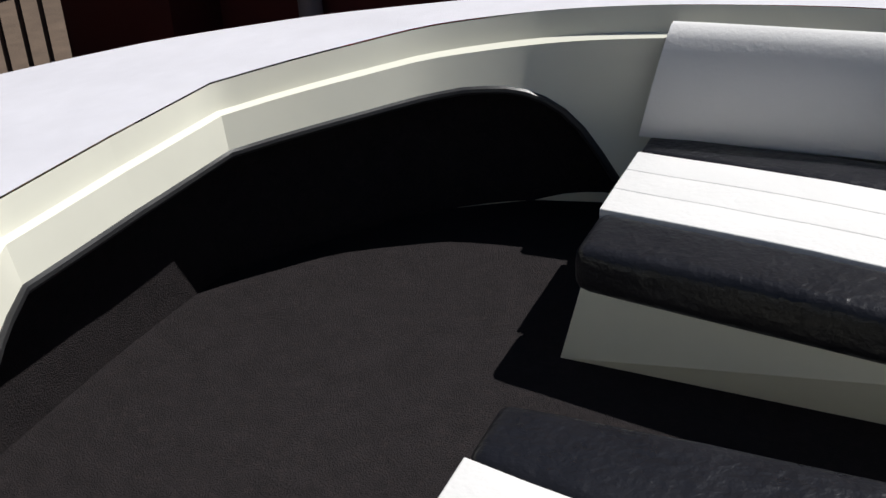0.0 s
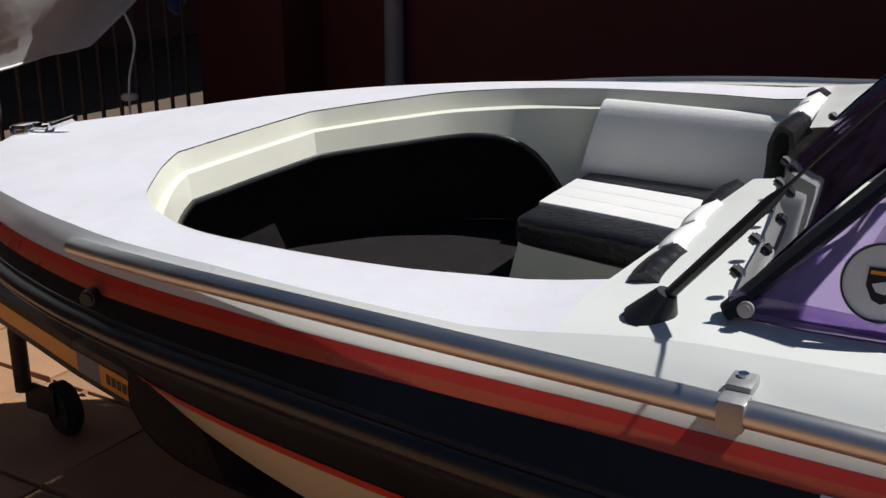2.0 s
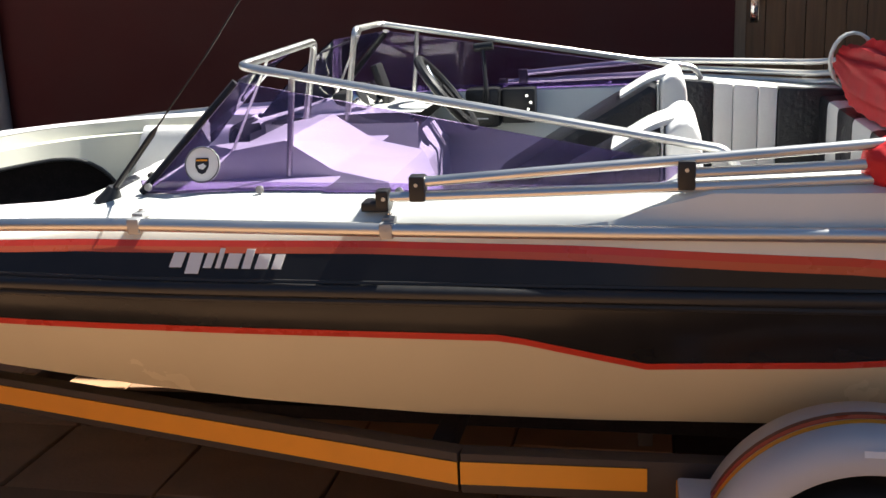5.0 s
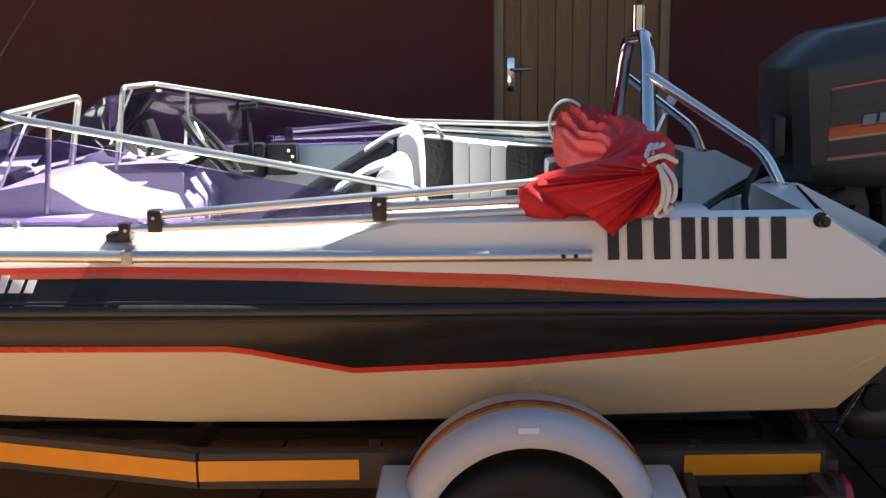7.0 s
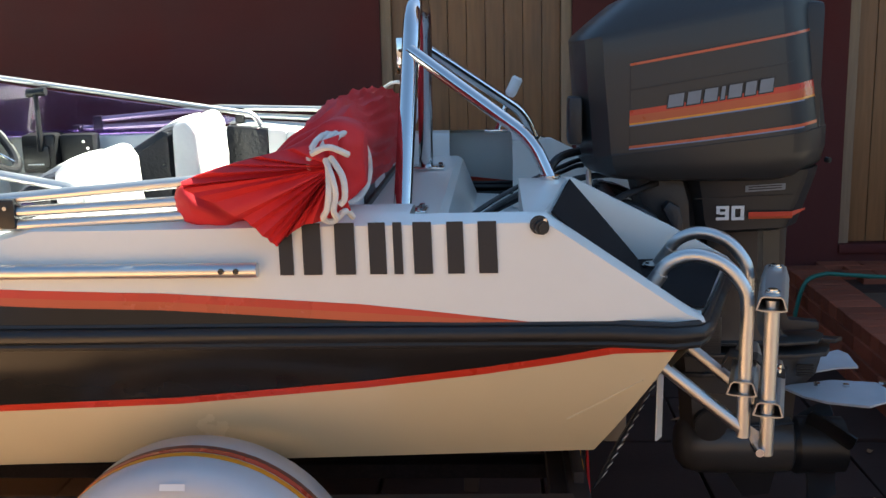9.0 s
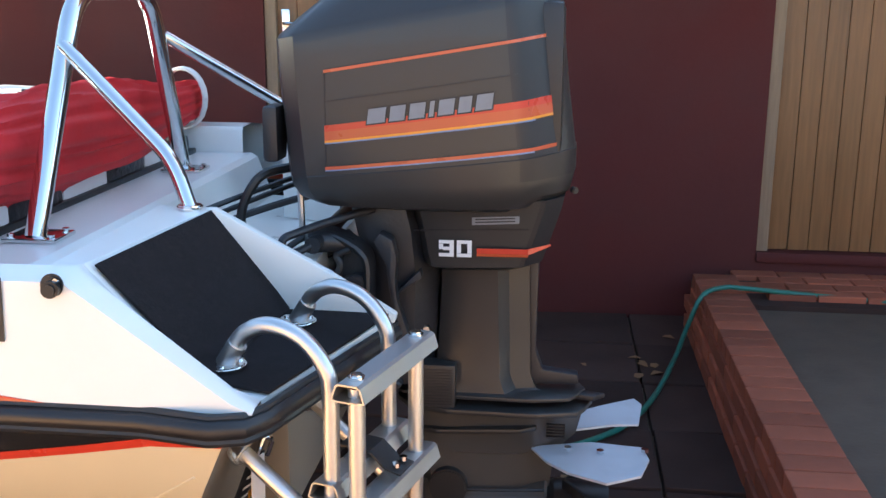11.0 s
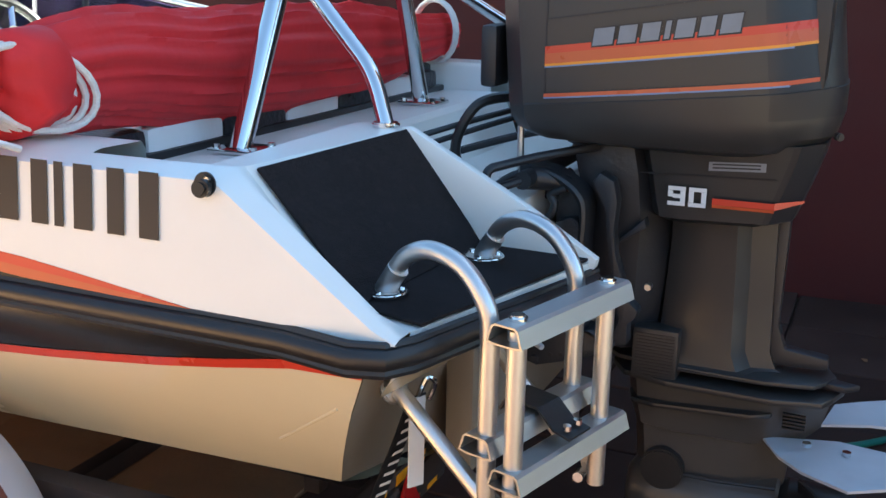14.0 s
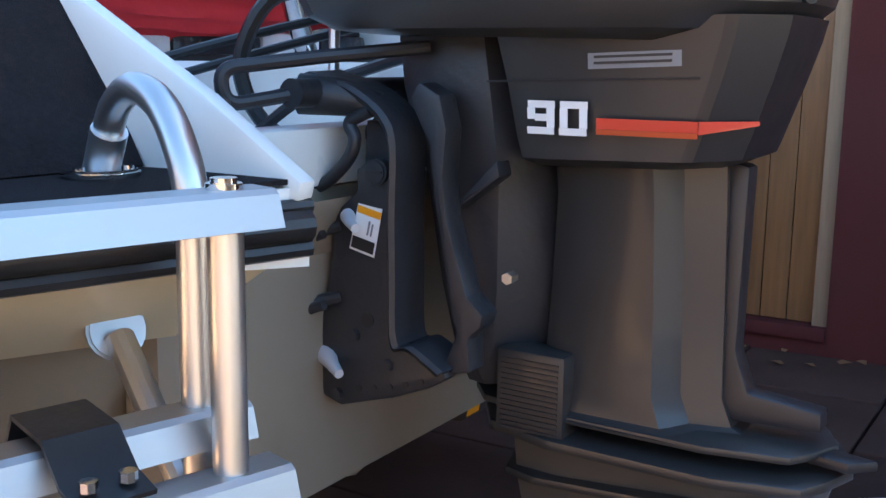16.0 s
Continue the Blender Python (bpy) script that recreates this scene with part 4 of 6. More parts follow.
# registration mark as plain bars, and the white model badge as plain shapes
reg = thing("registration_mark", (-0.55, -1.01, 1.07), "black vinyl registration mark on the white hull side", "registration mark")
fside = lambda xx, zz: CY - (half_beam(xx) - 0.075 * 0.32 * ((zz - 0.965) / 0.21)) - 0.0025
for x0, x1 in ((-0.758, -0.730), (-0.710, -0.673), (-0.645, -0.605), (-0.577, -0.543), (-0.528, -0.510), (-0.488, -0.451), (-0.421, -0.388), (-0.359, -0.322)):
    bm = grid([[(x0, fside(x0, 1.064), 1.064), (x1, fside(x0, 1.064), 1.064)], [(x0 - 0.003, fside(x0, 1.168), 1.167), (x1 - 0.003, fside(x0, 1.168), 1.167)]], thick=0.001)
    part("bar", bm, BLACK_P, reg)
bad = thing("model_badge", (-2.33, -1.0, 1.0), "slanted white plain-shape badge on the black band", "badge")


def band_y(xx, z):
    u = upper_rows(xx)
    (y0, z0), (y1, z1) = u[0], u[4]
    return CY - (y0 + (y1 - y0) * (z - z0) / (z1 - z0)) - 0.003


xx = -2.468
for i, w in enumerate((0.030, 0.033, 0.020, 0.012, 0.032, 0.020, 0.030, 0.022)):
    lo, hi = 0.990 - (0.012 if i == 1 else 0), 1.020 + (0.010 if i in (3, 5) else 0)
    bm = grid([[(xx, band_y(xx, lo), lo), (xx + w, band_y(xx + w, lo), lo)], [(xx + 0.009, band_y(xx, hi), hi), (xx + 0.009 + w, band_y(xx + w, hi), hi)]], thick=0.0015)
    part("bar", bm, WHITE_P, bad)
    xx += w + 0.010

# ---- roll bar ----
rb = thing("roll_bar", (-0.55, CY, 1.092), "polished stainless steel A-frame ski roll bar", "roll bar")
hoop = bend_path([(-0.562, CY - 0.462, 1.095), (-0.54, CY - 0.235, 1.615), (-0.54, CY + 0.19, 1.615), (-0.562, CY + 0.44, 1.095)], 0.10, 10)
part("hoop", tube(hoop, 0.0235, 20), CHROME, rb)
for sg in (-1, 1):
    f = (-0.194, CY + sg * 0.515, 1.182)
    part("stay", tube(bend_path([(-0.545, CY + sg * 0.298, 1.495), (-0.235, CY + sg * 0.485, 1.275), f], 0.07, 8), 0.0165, 16), CHROME, rb)
    part("foot_ring", disc((f[0], f[1], 1.185), (0, 0, 1), 0.027, 0.010, 24, 0.003), CHROME, rb)
    plate = part("foot_plate", box(-0.62, -0.50, CY + sg * 0.45 - 0.05, CY + sg * 0.45 + 0.05, 1.092, 1.102, 0.003), CHROME, rb)
    for dx, dy in ((-0.045, -0.035), (0.045, -0.035), (0.045, 0.035)):
        part("bolt", disc((-0.56 + dx, CY + sg * 0.45 + dy, 1.105), (0, 0, 1), 0.008, 0.008, 6), CHROME, plate)
part("tow_post", tube([(-0.54, CY - 0.045, 1.62), (-0.54, CY - 0.045, 1.715)], 0.021, 20), CHROME, rb)
part("tow_neck", tube([(-0.54, CY - 0.045, 1.71), (-0.54, CY - 0.045, 1.74)], 0.010, 14), COWL_D, rb)
part("tow_head", disc((-0.54, CY - 0.045, 1.75), (0, 0, 1), 0.022, 0.022, 20, 0.006), CHROME, rb)
tl = thing("ski_light", (-0.12, CY + 0.88, 1.16), "folding white navigation light on a chrome base", "navigation light")
part("base", box(-0.37, -0.28, CY + 0.86, CY + 0.90, 1.172, 1.184, 0.003), CHROME, tl)
part("stem", tube([(-0.322, CY + 0.88, 1.18), (-0.272, CY + 0.88, 1.31)], 0.011, 12), CHROME, tl)
part("lamp", tube([(-0.274, CY + 0.88, 1.305), (-0.27, CY + 0.88, 1.316), (-0.244, CY + 0.88, 1.37), (-0.241, CY + 0.88, 1.376)], [0.014, 0.021, 0.021, 0.015], 16), WHITE_P, tl, "white plastic lamp")

# ---- folded bimini ----
bi = thing("bimini_top", (-1.9, CY, 1.15), "folded red canvas bimini on aluminium bows tied with rope", "bimini")
for sg in (-1, 1):
    y = lambda v: CY + sg * v
    part("bow_tube", tube(smooth_path([(-1.89, y(0.985), 1.176), (-1.4, y(0.982), 1.215), (-0.90, y(0.965), 1.252), (-0.70, y(0.90), 1.27)], 5), 0.0115, 12), ALU, bi)
    part("bow_tube", tube(smooth_path([(-1.95, y(0.985), 1.143), (-1.4, y(0.987), 1.163), (-0.90, y(0.975), 1.182), (-0.70, y(0.92), 1.19)], 5), 0.0115, 12), ALU, bi)
    part("bow_tube", tube(smooth_path([(-1.33, y(0.985), 1.193), (-0.90, y(0.972), 1.212), (-0.70, y(0.91), 1.225)], 5), 0.0115, 12), ALU, bi)
    for s, a, b in ((-1.888, 1.135, 1.192), (-1.322, 1.160, 1.222)):
        clip = part("clip", box(s - 0.018, s + 0.018, y(1.003), y(0.966), a, b, 0.006), PLASTIC, bi, "black nylon clip")
        part("clip_screw", disc((s, y(1.006), b - 0.018), (0, sg, 0), 0.0045, 0.005, 12), CHROME, clip)
    part("hinge", box(-2.02, -1.955, y(0.93), y(0.985), 1.108, 1.13, 0.006), PLASTIC, bi, "black deck hinge")
    part("hinge", box(-1.985, -1.955, y(0.955), y(0.99), 1.115, 1.158, 0.006), PLASTIC, bi)
    part("hinge_screw", disc((-1.965, y(0.992), 1.14), (0, sg, 0), 0.005, 0.005, 12), CHROME, bi)


def cloth(path, radii, seg=36, amp=0.1, fold=5.0, seed=0.0):
    """A loosely folded roll of canvas with lengthwise creases."""
    rows = []
    p = smooth_path(path, 14)
    n = len(p)
    for i, c in enumerate(p):
        u = i / (n - 1)
        d = (p[min(i + 1, n - 1)] - p[max(i - 1, 0)]).normalized()
        s = d.cross(Vector((0, 0, 1))).normalized()
        t = s.cross(d)
        k = u * (len(radii) - 1)
        a = min(int(k), len(radii) - 2)
        w = radii[a][0] + (radii[a + 1][0] - radii[a][0]) * (k - a)
        h = radii[a][1] + (radii[a + 1][1] - radii[a][1]) * (k - a)
        row = []
        for j in range(seg):
            th = 2 * math.pi * j / seg
            wob = 1.8 * noise.noise(Vector((u * 2.0, seed, math.cos(th)))) + 0.9 * u
            cr = 0.8 * (abs(math.sin(fold * th + wob)) ** 0.6 - 0.6) * (0.55 + 0.9 * abs(noise.noise(Vector((u * 4.0, th * 0.8, seed)))))
            cr += 0.5 * noise.noise(Vector((u * 2.5 + seed, math.cos(th) * 1.6, math.sin(th) * 1.6)))
            cr += 0.14 * noise.noise(Vector((u * 14 + seed, math.cos(th) * 3, math.sin(th) * 3)))
            # sharp creases running along the roll, slightly slanting
            sl = th + 0.7 * u
            cr += 0.9 * (0.35 - abs(2.2 * noise.noise(Vector((u * 1.7, math.cos(sl) * 3.4 + seed, math.sin(sl) * 3.4)))))
            r = 1 + amp * cr
            row.append(c + s * w * r * math.cos(th) + t * h * r * math.sin(th))
        rows.append(row)
    bm = grid(rows, close_v=True)
    bmesh.ops.contextual_create(bm, geom=[e for e in bm.edges if e.is_boundary])
    return bm


part("canvas", cloth([(-0.80, CY - 0.945, 1.225), (-0.74, CY - 0.93, 1.245), (-0.68, CY - 0.87, 1.275), (-0.68, CY - 0.72, 1.285), (-0.70, CY - 0.45, 1.262), (-0.70, CY - 0.1, 1.255), (-0.70, CY + 0.3, 1.248), (-0.69, CY + 0.65, 1.252), (-0.69, CY + 0.93, 1.262)], [(0.025, 0.040), (0.045, 0.070), (0.06, 0.092), (0.065, 0.105), (0.075, 0.115), (0.085, 0.135), (0.085, 0.130), (0.062, 0.080), (0.045, 0.058)], 96, 0.19, 4.0, 3.3), PVC_RED, bi, "crumpled red canvas", smooth=70)
# near end of the bundle: a broad folded wrap hanging on the side tubes
TOP = [(-0.985, 1.228), (-0.93, 1.257), (-0.85, 1.280), (-0.76, 1.303), (-0.70, 1.335), (-0.655, 1.365), (-0.61, 1.36), (-0.585, 1.335)]
LOW = [(-0.985, 1.185), (-0.955, 1.150), (-0.93, 1.139), (-0.88, 1.143), (-0.83, 1.152), (-0.78, 1.140), (-0.755, 1.139), (-0.72, 1.168), (-0.65, 1.185), (-0.585, 1.235)]
rows = []
for i in range(41):
    u = i / 40
    xx = -0.975 + 0.385 * u
    zt, zl = smooth_table(xx, TOP), smooth_table(xx, LOW)
    end = min(1.0, 0.35 + 5 * u, 0.45 + 6 * (1 - u))
    row = []
    for j in range(20):
        v = j / 19
        z = zt + (zl - zt) * v
        # overlapping diagonal folds, sharp on one side
        q = (xx + 0.975) * 6.2 + (z - 1.14) * 7.5
        saw = (q % 1.0)
        fold = 0.020 * (saw if saw < 0.86 else (1 - saw) / 0.14 * 0.86)
        wr2 = 0.012 * noise.noise(Vector((xx * 14, z * 16, 2.2))) + 0.005 * noise.noise(Vector((xx * 45 + z * 30, z * 40 - xx * 20, 7.1)))
        yy = CY - 0.965 - (0.052 * math.sin(math.pi * min(1, 0.12 + v * 0.92)) ** 0.7 + fold + wr2) * end + 0.05 * max(0.0, u - 0.6)
        row.append((xx + 0.012 * noise.noise(Vector((z * 22, 3.0, u * 2))), yy, z))
    for j in range(14):
        v = 1 - j / 13
        z = zt + (zl - zt) * v
        row.append((xx, CY - 0.945 + 0.055 * math.sin(math.pi * v) * end + 0.03 * u, z + 0.004))
    rows.append(row)
bm = grid(rows, close_v=True)
bmesh.ops.contextual_create(bm, geom=[e for e in bm.edges if e.is_boundary])
part("canvas_wrap", bm, PVC_RED, bi, "folded red canvas wrap", smooth=80)
# top flap, creased out from the knot
KNOT = Vector((-0.63, 1.285))
FLAP = [(-0.625, 1.345), (-0.68, 1.328), (-0.76, 1.312), (-0.85, 1.290), (-0.935, 1.262), (-0.93, 1.245), (-0.862, 1.212), (-0.81, 1.180), (-0.772, 1.146), (-0.755, 1.132), (-0.735, 1.150), (-0.70, 1.172), (-0.65, 1.182), (-0.605, 1.20)]
rim2 = []
for (x0, z0), (x1, z1) in zip(FLAP, FLAP[1:]):
    rim2 += [Vector((x0 + (x1 - x0) * k / 5, z0 + (z1 - z0) * k / 5)) for k in range(5)]
rim2.append(Vector(FLAP[-1]))
rows = []
for i, p in enumerate(rim2):
    row = []
    for j in range(13):
        r = j / 12
        q = KNOT.lerp(p, r)
        a = i * 0.46 + 1.6 * noise.noise(Vector((i * 0.11, 0.3, 5.0)))
        saw = a / 1.7 % 1.0
        ridge = (saw / 0.75 if saw < 0.75 else (1 - saw) / 0.25)
        lift = 0.022 * ridge * min(1.0, r * 2.2) * (1.15 - 0.5 * r) + 0.006 * noise.noise(Vector((q.x * 30, q.y * 30, 1.5)))
        row.append((q.x, CY - 1.062 - 0.012 * math.sin(math.pi * r) - lift + 0.05 * max(0.0, q.x + 0.70) + 0.25 * max(0.0, q.y - 1.285), q.y))
    rows.append(row)
part("canvas_flap", grid(rows, thick=0.003), PVC_RED, bi, "creased red canvas flap", smooth=40)
for k in range(3):
    ring = [Vector((-0.655 + 0.016 * k + 0.030 * math.cos(t), CY - 0.965 + 0.010 * k + 0.105 * math.cos(t + 0.4), 1.268 + 0.075 * math.sin(t))) for t in [2 * math.pi * i / 24 for i in range(25)]]
    part("lashing", tube(ring, 0.0065, 8, caps=False), ROPE, bi, "white rope lashing")
for e in ([(-0.675, -1.060, 1.312), (-0.64, -1.070, 1.325), (-0.605, -1.050, 1.308)], [(-0.65, -1.055, 1.30), (-0.632, -1.085, 1.265), (-0.628, -1.085, 1.235), (-0.634, -1.080, 1.205), (-0.628, -1.070, 1.188)], [(-0.645, -1.055, 1.30), (-0.64, -1.085, 1.25), (-0.645, -1.085, 1.21), (-0.655, -1.075, 1.19), (-0.64, -1.055, 1.18), (-0.615, -1.055, 1.20), (-0.61, -0.99, 1.178)], [(-0.64, -1.055, 1.305), (-0.615, -1.075, 1.27), (-0.612, -1.075, 1.23), (-0.622, -1.075, 1.215)]):
    part("rope_end", tube(smooth_path(e, 6), 0.0062, 8), ROPE, bi, "white rope end")
for k in range(3):
    ring = [Vector((-0.69 + 0.075 * math.cos(t), CY + 0.80 + 0.012 * k, 1.272 + 0.098 * math.sin(t))) for t in [2 * math.pi * i / 20 for i in range(21)]]
    part("lashing", tube(ring, 0.006, 8, caps=False), ROPE, bi, "white and black rope lashing")

# ---- outboard motor ----
afloat.clear()
EY = 0.0
# engine grey made lighter to carry the light caught by the lower unit
LOWER = mat("lit_grey_engine_paint", (0.060, 0.056, 0.052), 0.3, var=0.2, scale=9, coat=0.15, dirt=0.2, dirt_col=(0.03, 0.025, 0.022))
om = thing("outboard_motor", (0.0, EY, 0.1), "large grey outboard motor with orange stripes on the transom", "outboard motor")
OUT = [(0.0, 0.0), (0.005, 0.11), (0.03, 0.185), (0.075, 0.225), (0.16, 0.238), (0.32, 0.240), (0.46, 0.230), (0.565, 0.212), (0.60, 0.196), (0.66, 0.13), (0.69, 0.08), (0.695, 0.0)]


def cowl_ring(h, x0, x1, w, slope, zb=None):
    pts = []
    L = x1 - x0
    half = [(x0 + a / 0.695 * L, b * w) for a, b in OUT]
    ring = [(px, EY - py) for px, py in half] + [(px, EY + py) for px, py in reversed(half[1:-1])]
    return [(px, py, h + slope * px) for px, py in ring]


COWL_LV = [(1.132, 0.02, 0.5, 0.8, -0.02), (1.136, -0.03, 0.55, 0.9, 0), (1.154, -0.07, 0.585, 0.96, 0.02), (1.179, -0.085, 0.596, 0.985, 0.05), (1.206, -0.088, 0.596, 1, 0.1), (1.208, -0.09, 0.593, 0.99, 0.1), (1.314, -0.098, 0.575, 0.995, 0.135), (1.434, -0.108, 0.56, 0.985, 0.165), (1.504, -0.112, 0.553, 0.97, 0.178), (1.526, -0.114, 0.551, 0.955, 0.18), (1.536, -0.108, 0.545, 0.93, 0.18), (1.569, -0.06, 0.5, 0.83, 0.18), (1.606, 0, 0.43, 0.7, 0.18), (1.615, 0.03, 0.41, 0.62, 0.18)]
bm = grid([cowl_ring(*l) for l in COWL_LV], close_v=True)
bmesh.ops.contextual_create(bm, geom=[e for e in bm.edges if e.is_boundary])
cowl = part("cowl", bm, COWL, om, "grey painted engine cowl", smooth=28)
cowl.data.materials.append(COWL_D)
# faces turned aft take the darker grey
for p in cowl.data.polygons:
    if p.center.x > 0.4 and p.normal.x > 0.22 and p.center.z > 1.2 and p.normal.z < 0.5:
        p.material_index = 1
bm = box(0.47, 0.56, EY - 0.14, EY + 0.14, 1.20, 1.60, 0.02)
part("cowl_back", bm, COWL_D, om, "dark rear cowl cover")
lid_y = lambda z, xx: EY - 0.240 * (0.83 - (z - 1.569 - 0.18 * xx) / 0.037 * 0.13)


def slot(x0, x1, lo, hi, lean):
    """A dark opening laid on the sloping lid of the cowl."""
    z0, z1 = 1.569 + 0.18 * x0 + lo, 1.569 + 0.18 * x0 + hi
    pts = [(x0 + lean, lid_y(z0, x0) - 0.002, z0), (x1 + lean, lid_y(z0, x1) - 0.002, z0 + 0.18 * (x1 - x0)), (x1, lid_y(z1, x1) - 0.002, z1 + 0.18 * (x1 - x0)), (x0, lid_y(z1, x0) - 0.002, z1)]
    part("vent", prism(pts, (0, -0.003, 0.004)), PLASTIC, om, "black air slot")


slot(0.295, 0.309, 0.008, 0.034, 0.012)
slot(0.333, 0.348, 0.008, 0.034, 0.012)
slot(0.375, 0.425, 0.008, 0.036, 0.018)


def cowl_y(px, h):
    """Half width of the cowl side."""
    for (h0, a0, b0, w0, s0), (h1, a1, b1, w1, s1) in zip(COWL_LV, COWL_LV[1:]):
        if h0 <= h <= h1 and h0 >= 1.2:
            t = (h - h0) / (h1 - h0)
            x0, x1, w = a0 + (a1 - a0) * t, b0 + (b1 - b0) * t, w0 + (w1 - w0) * t
            q = (px - x0) / (x1 - x0) * 0.695
            return lerp_table(q, OUT) * w, s0 + (s1 - s0) * t
    return 0.2, 0.15


def decal(name, x0, x1, h0, h1, material, label="", off=0.002, n=44, skew=0.0):
    h0, h1 = h0 + 0.014, h1 + 0.014
    for sg in (-1, 1):
        rows = []
        for i in range(n + 1):
            px = x0 + (x1 - x0) * i / n
            row = []
            for h in (h0, h1):
                yy, sl = cowl_y(px, h)
                sx = skew * (h - h0)
                row.append((px + sx, EY + sg * (yy + off), h + sl * px))
            rows.append(row)
        part(name, grid(rows, thick=0.0006), material, om, label)


SILVER = mat("silver_badge", (0.20, 0.22, 0.25), 0.4, 0.2, var=0.15, scale=40)
YEL_S = mat("amber_stripe", (0.78, 0.30, 0.03), 0.3, var=0.06)
BLUE_S = mat("pale_blue_line", (0.16, 0.24, 0.40), 0.35, var=0.06)
X0, X1 = 0.03, 0.548
decal("stripe", X0, X1, 1.4215, 1.428, ORANGE, "thin orange stripe")
decal("stripe", X0, X1, 1.4285, 1.4305, COWL_D, "thin dark line")
decal("stripe", X0, X1, 1.292, 1.306, RED, "red stripe")
decal("stripe", X0, X1, 1.272, 1.292, ORANGE, "orange stripe")
decal("stripe", X0, X1, 1.267, 1.272, YEL_S, "amber stripe")
decal("stripe", X0, 0.50, 1.264, 1.267, BLUE_S, "pale blue line")
decal("stripe", X0, X1, 1.206, 1.213, ORANGE, "thin orange stripe")
decal("stripe", X0, 0.50, 1.203, 1.206, BLUE_S, "pale blue line")
decal("stripe", X0, X1, 1.213, 1.2155, COWL_D, "thin dark line")
decal("panel_line", X0, 0.46, 1.358, 1.3605, COWL_D, "dark panel line")
decal("panel_line", X0, X0 + 0.003, 1.206, 1.43, COWL_D, "dark panel line", n=2)
ww = [0.040, 0.034, 0.034, 0.010, 0.034, 0.028, 0.036]
px = 0.128
for w in ww:
    decal("maker_badge", px - 0.003, px + w + 0.003, 1.296, 1.334, COWL_D, "dark badge edge", off=0.003, n=3, skew=0.12)
    decal("maker_badge", px, px + w, 1.299, 1.331, SILVER, "plain silver badge bar", off=0.0042, n=3, skew=0.12)
    px += w + 0.010
part("latch", box(-0.128, -0.09, EY - 0.19, EY - 0.10, 1.23, 1.36, 0.012), COWL_D, om, "dark cowl latch")
part("latch_knob", disc((0.592, EY - 0.11, 1.17), (0.5, -1, 0), 0.008, 0.02, 12, 0.003), PLASTIC, om)

# chin housing with the power figure
rows = []
for z, x0, x1, w in ((1.135, 0.20, 0.575, 0.165), (1.11, 0.205, 0.57, 0.16), (1.06, 0.215, 0.555, 0.152), (1.0, 0.225, 0.535, 0.145), (0.972, 0.232, 0.525, 0.142), (0.962, 0.25, 0.50, 0.125)):
    half = [(x0, 0.0), (x0 + 0.006, w * 0.6), (x0 + 0.03, w * 0.93), (x0 + 0.07, w), (x1 - 0.058, w * 0.965), (x1 - 0.045, w * 0.93), (x1 - 0.004, w * 0.55), (x1, 0.0)]
    sl = 0.03
    rows.append([(a, EY - b, z + sl * a) for a, b in half] + [(a, EY + b, z + sl * a) for a, b in reversed(half[1:-1])])
bm = grid(rows, close_v=True)
bmesh.ops.contextual_create(bm, geom=[e for e in bm.edges if e.is_boundary])
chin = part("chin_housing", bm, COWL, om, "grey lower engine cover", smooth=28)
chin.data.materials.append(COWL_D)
# the aft-turned faces are darker grey here as well
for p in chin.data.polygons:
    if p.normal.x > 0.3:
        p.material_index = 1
part("chin_seam", grid([[(0.222, EY - 0.1555, 1.072), (0.49, EY - 0.150, 1.080)], [(0.222, EY - 0.1560, 1.0745), (0.49, EY - 0.1505, 1.0825)]], thick=0.0006), COWL_D, om, "dark panel seam")
cf = lambda xx: EY - 0.1515 - 0.001 + (xx - 0.29) * 0.035


def stroke(x0, x1, z0, z1, material=WHITE_P, lab="white figure"):
    part("power_figure", grid([[(x0, cf(x0) - 0.004, z0), (x1, cf(x1) - 0.004, z0)], [(x0, cf(x0) - 0.006, z1), (x1, cf(x1) - 0.006, z1)]], thick=0.001), material, om, lab)


b, t, z0, z1 = 0.281, 0.0085, 1.012, 1.052
for x in (b, b + 0.042):
    w = 0.035
    stroke(x, x + w, z0, z0 + t)
    stroke(x, x + w, z1 - t, z1)
    stroke(x + w - 0.010, x + w, z0 + t, z1 - t)
    if x == b:
        stroke(x, x + 0.010, z0 + 0.018, z1 - t)
        stroke(x + 0.010, x + w - 0.010, z0 + 0.016, z0 + 0.016 + t)
    else:
        stroke(x, x + 0.010, z0 + t, z1 - t)
stroke(0.37, 0.490, 1.021, 1.034, RED, "red stripe")
stroke(0.37, 0.490, 1.015, 1.021, ORANGE, "orange stripe")
part("stripe", grid([[(0.490, -0.1475, 1.019), (0.542, -0.090, 1.029)], [(0.490, -0.1480, 1.034), (0.542, -0.0905, 1.034)]], thick=0.001), RED, om, "red stripe")
mplate = part("maker_plate", grid([[(0.358, EY - 0.158, 1.0900), (0.468, EY - 0.152, 1.0950)], [(0.358, EY - 0.160, 1.1080), (0.468, EY - 0.154, 1.1130)]], thick=0.0012), SILVER, om, "small metal plate")
for k in range(2):
    part("plate_text", grid([[(0.366, EY - 0.1605, 1.0955 + 0.007 * k), (0.458, EY - 0.1555, 1.0995 + 0.007 * k)], [(0.366, EY - 0.1607, 1.0985 + 0.007 * k), (0.458, EY - 0.1557, 1.1025 + 0.007 * k)]], thick=0.0006), COWL_D, mplate, "dark printed line")

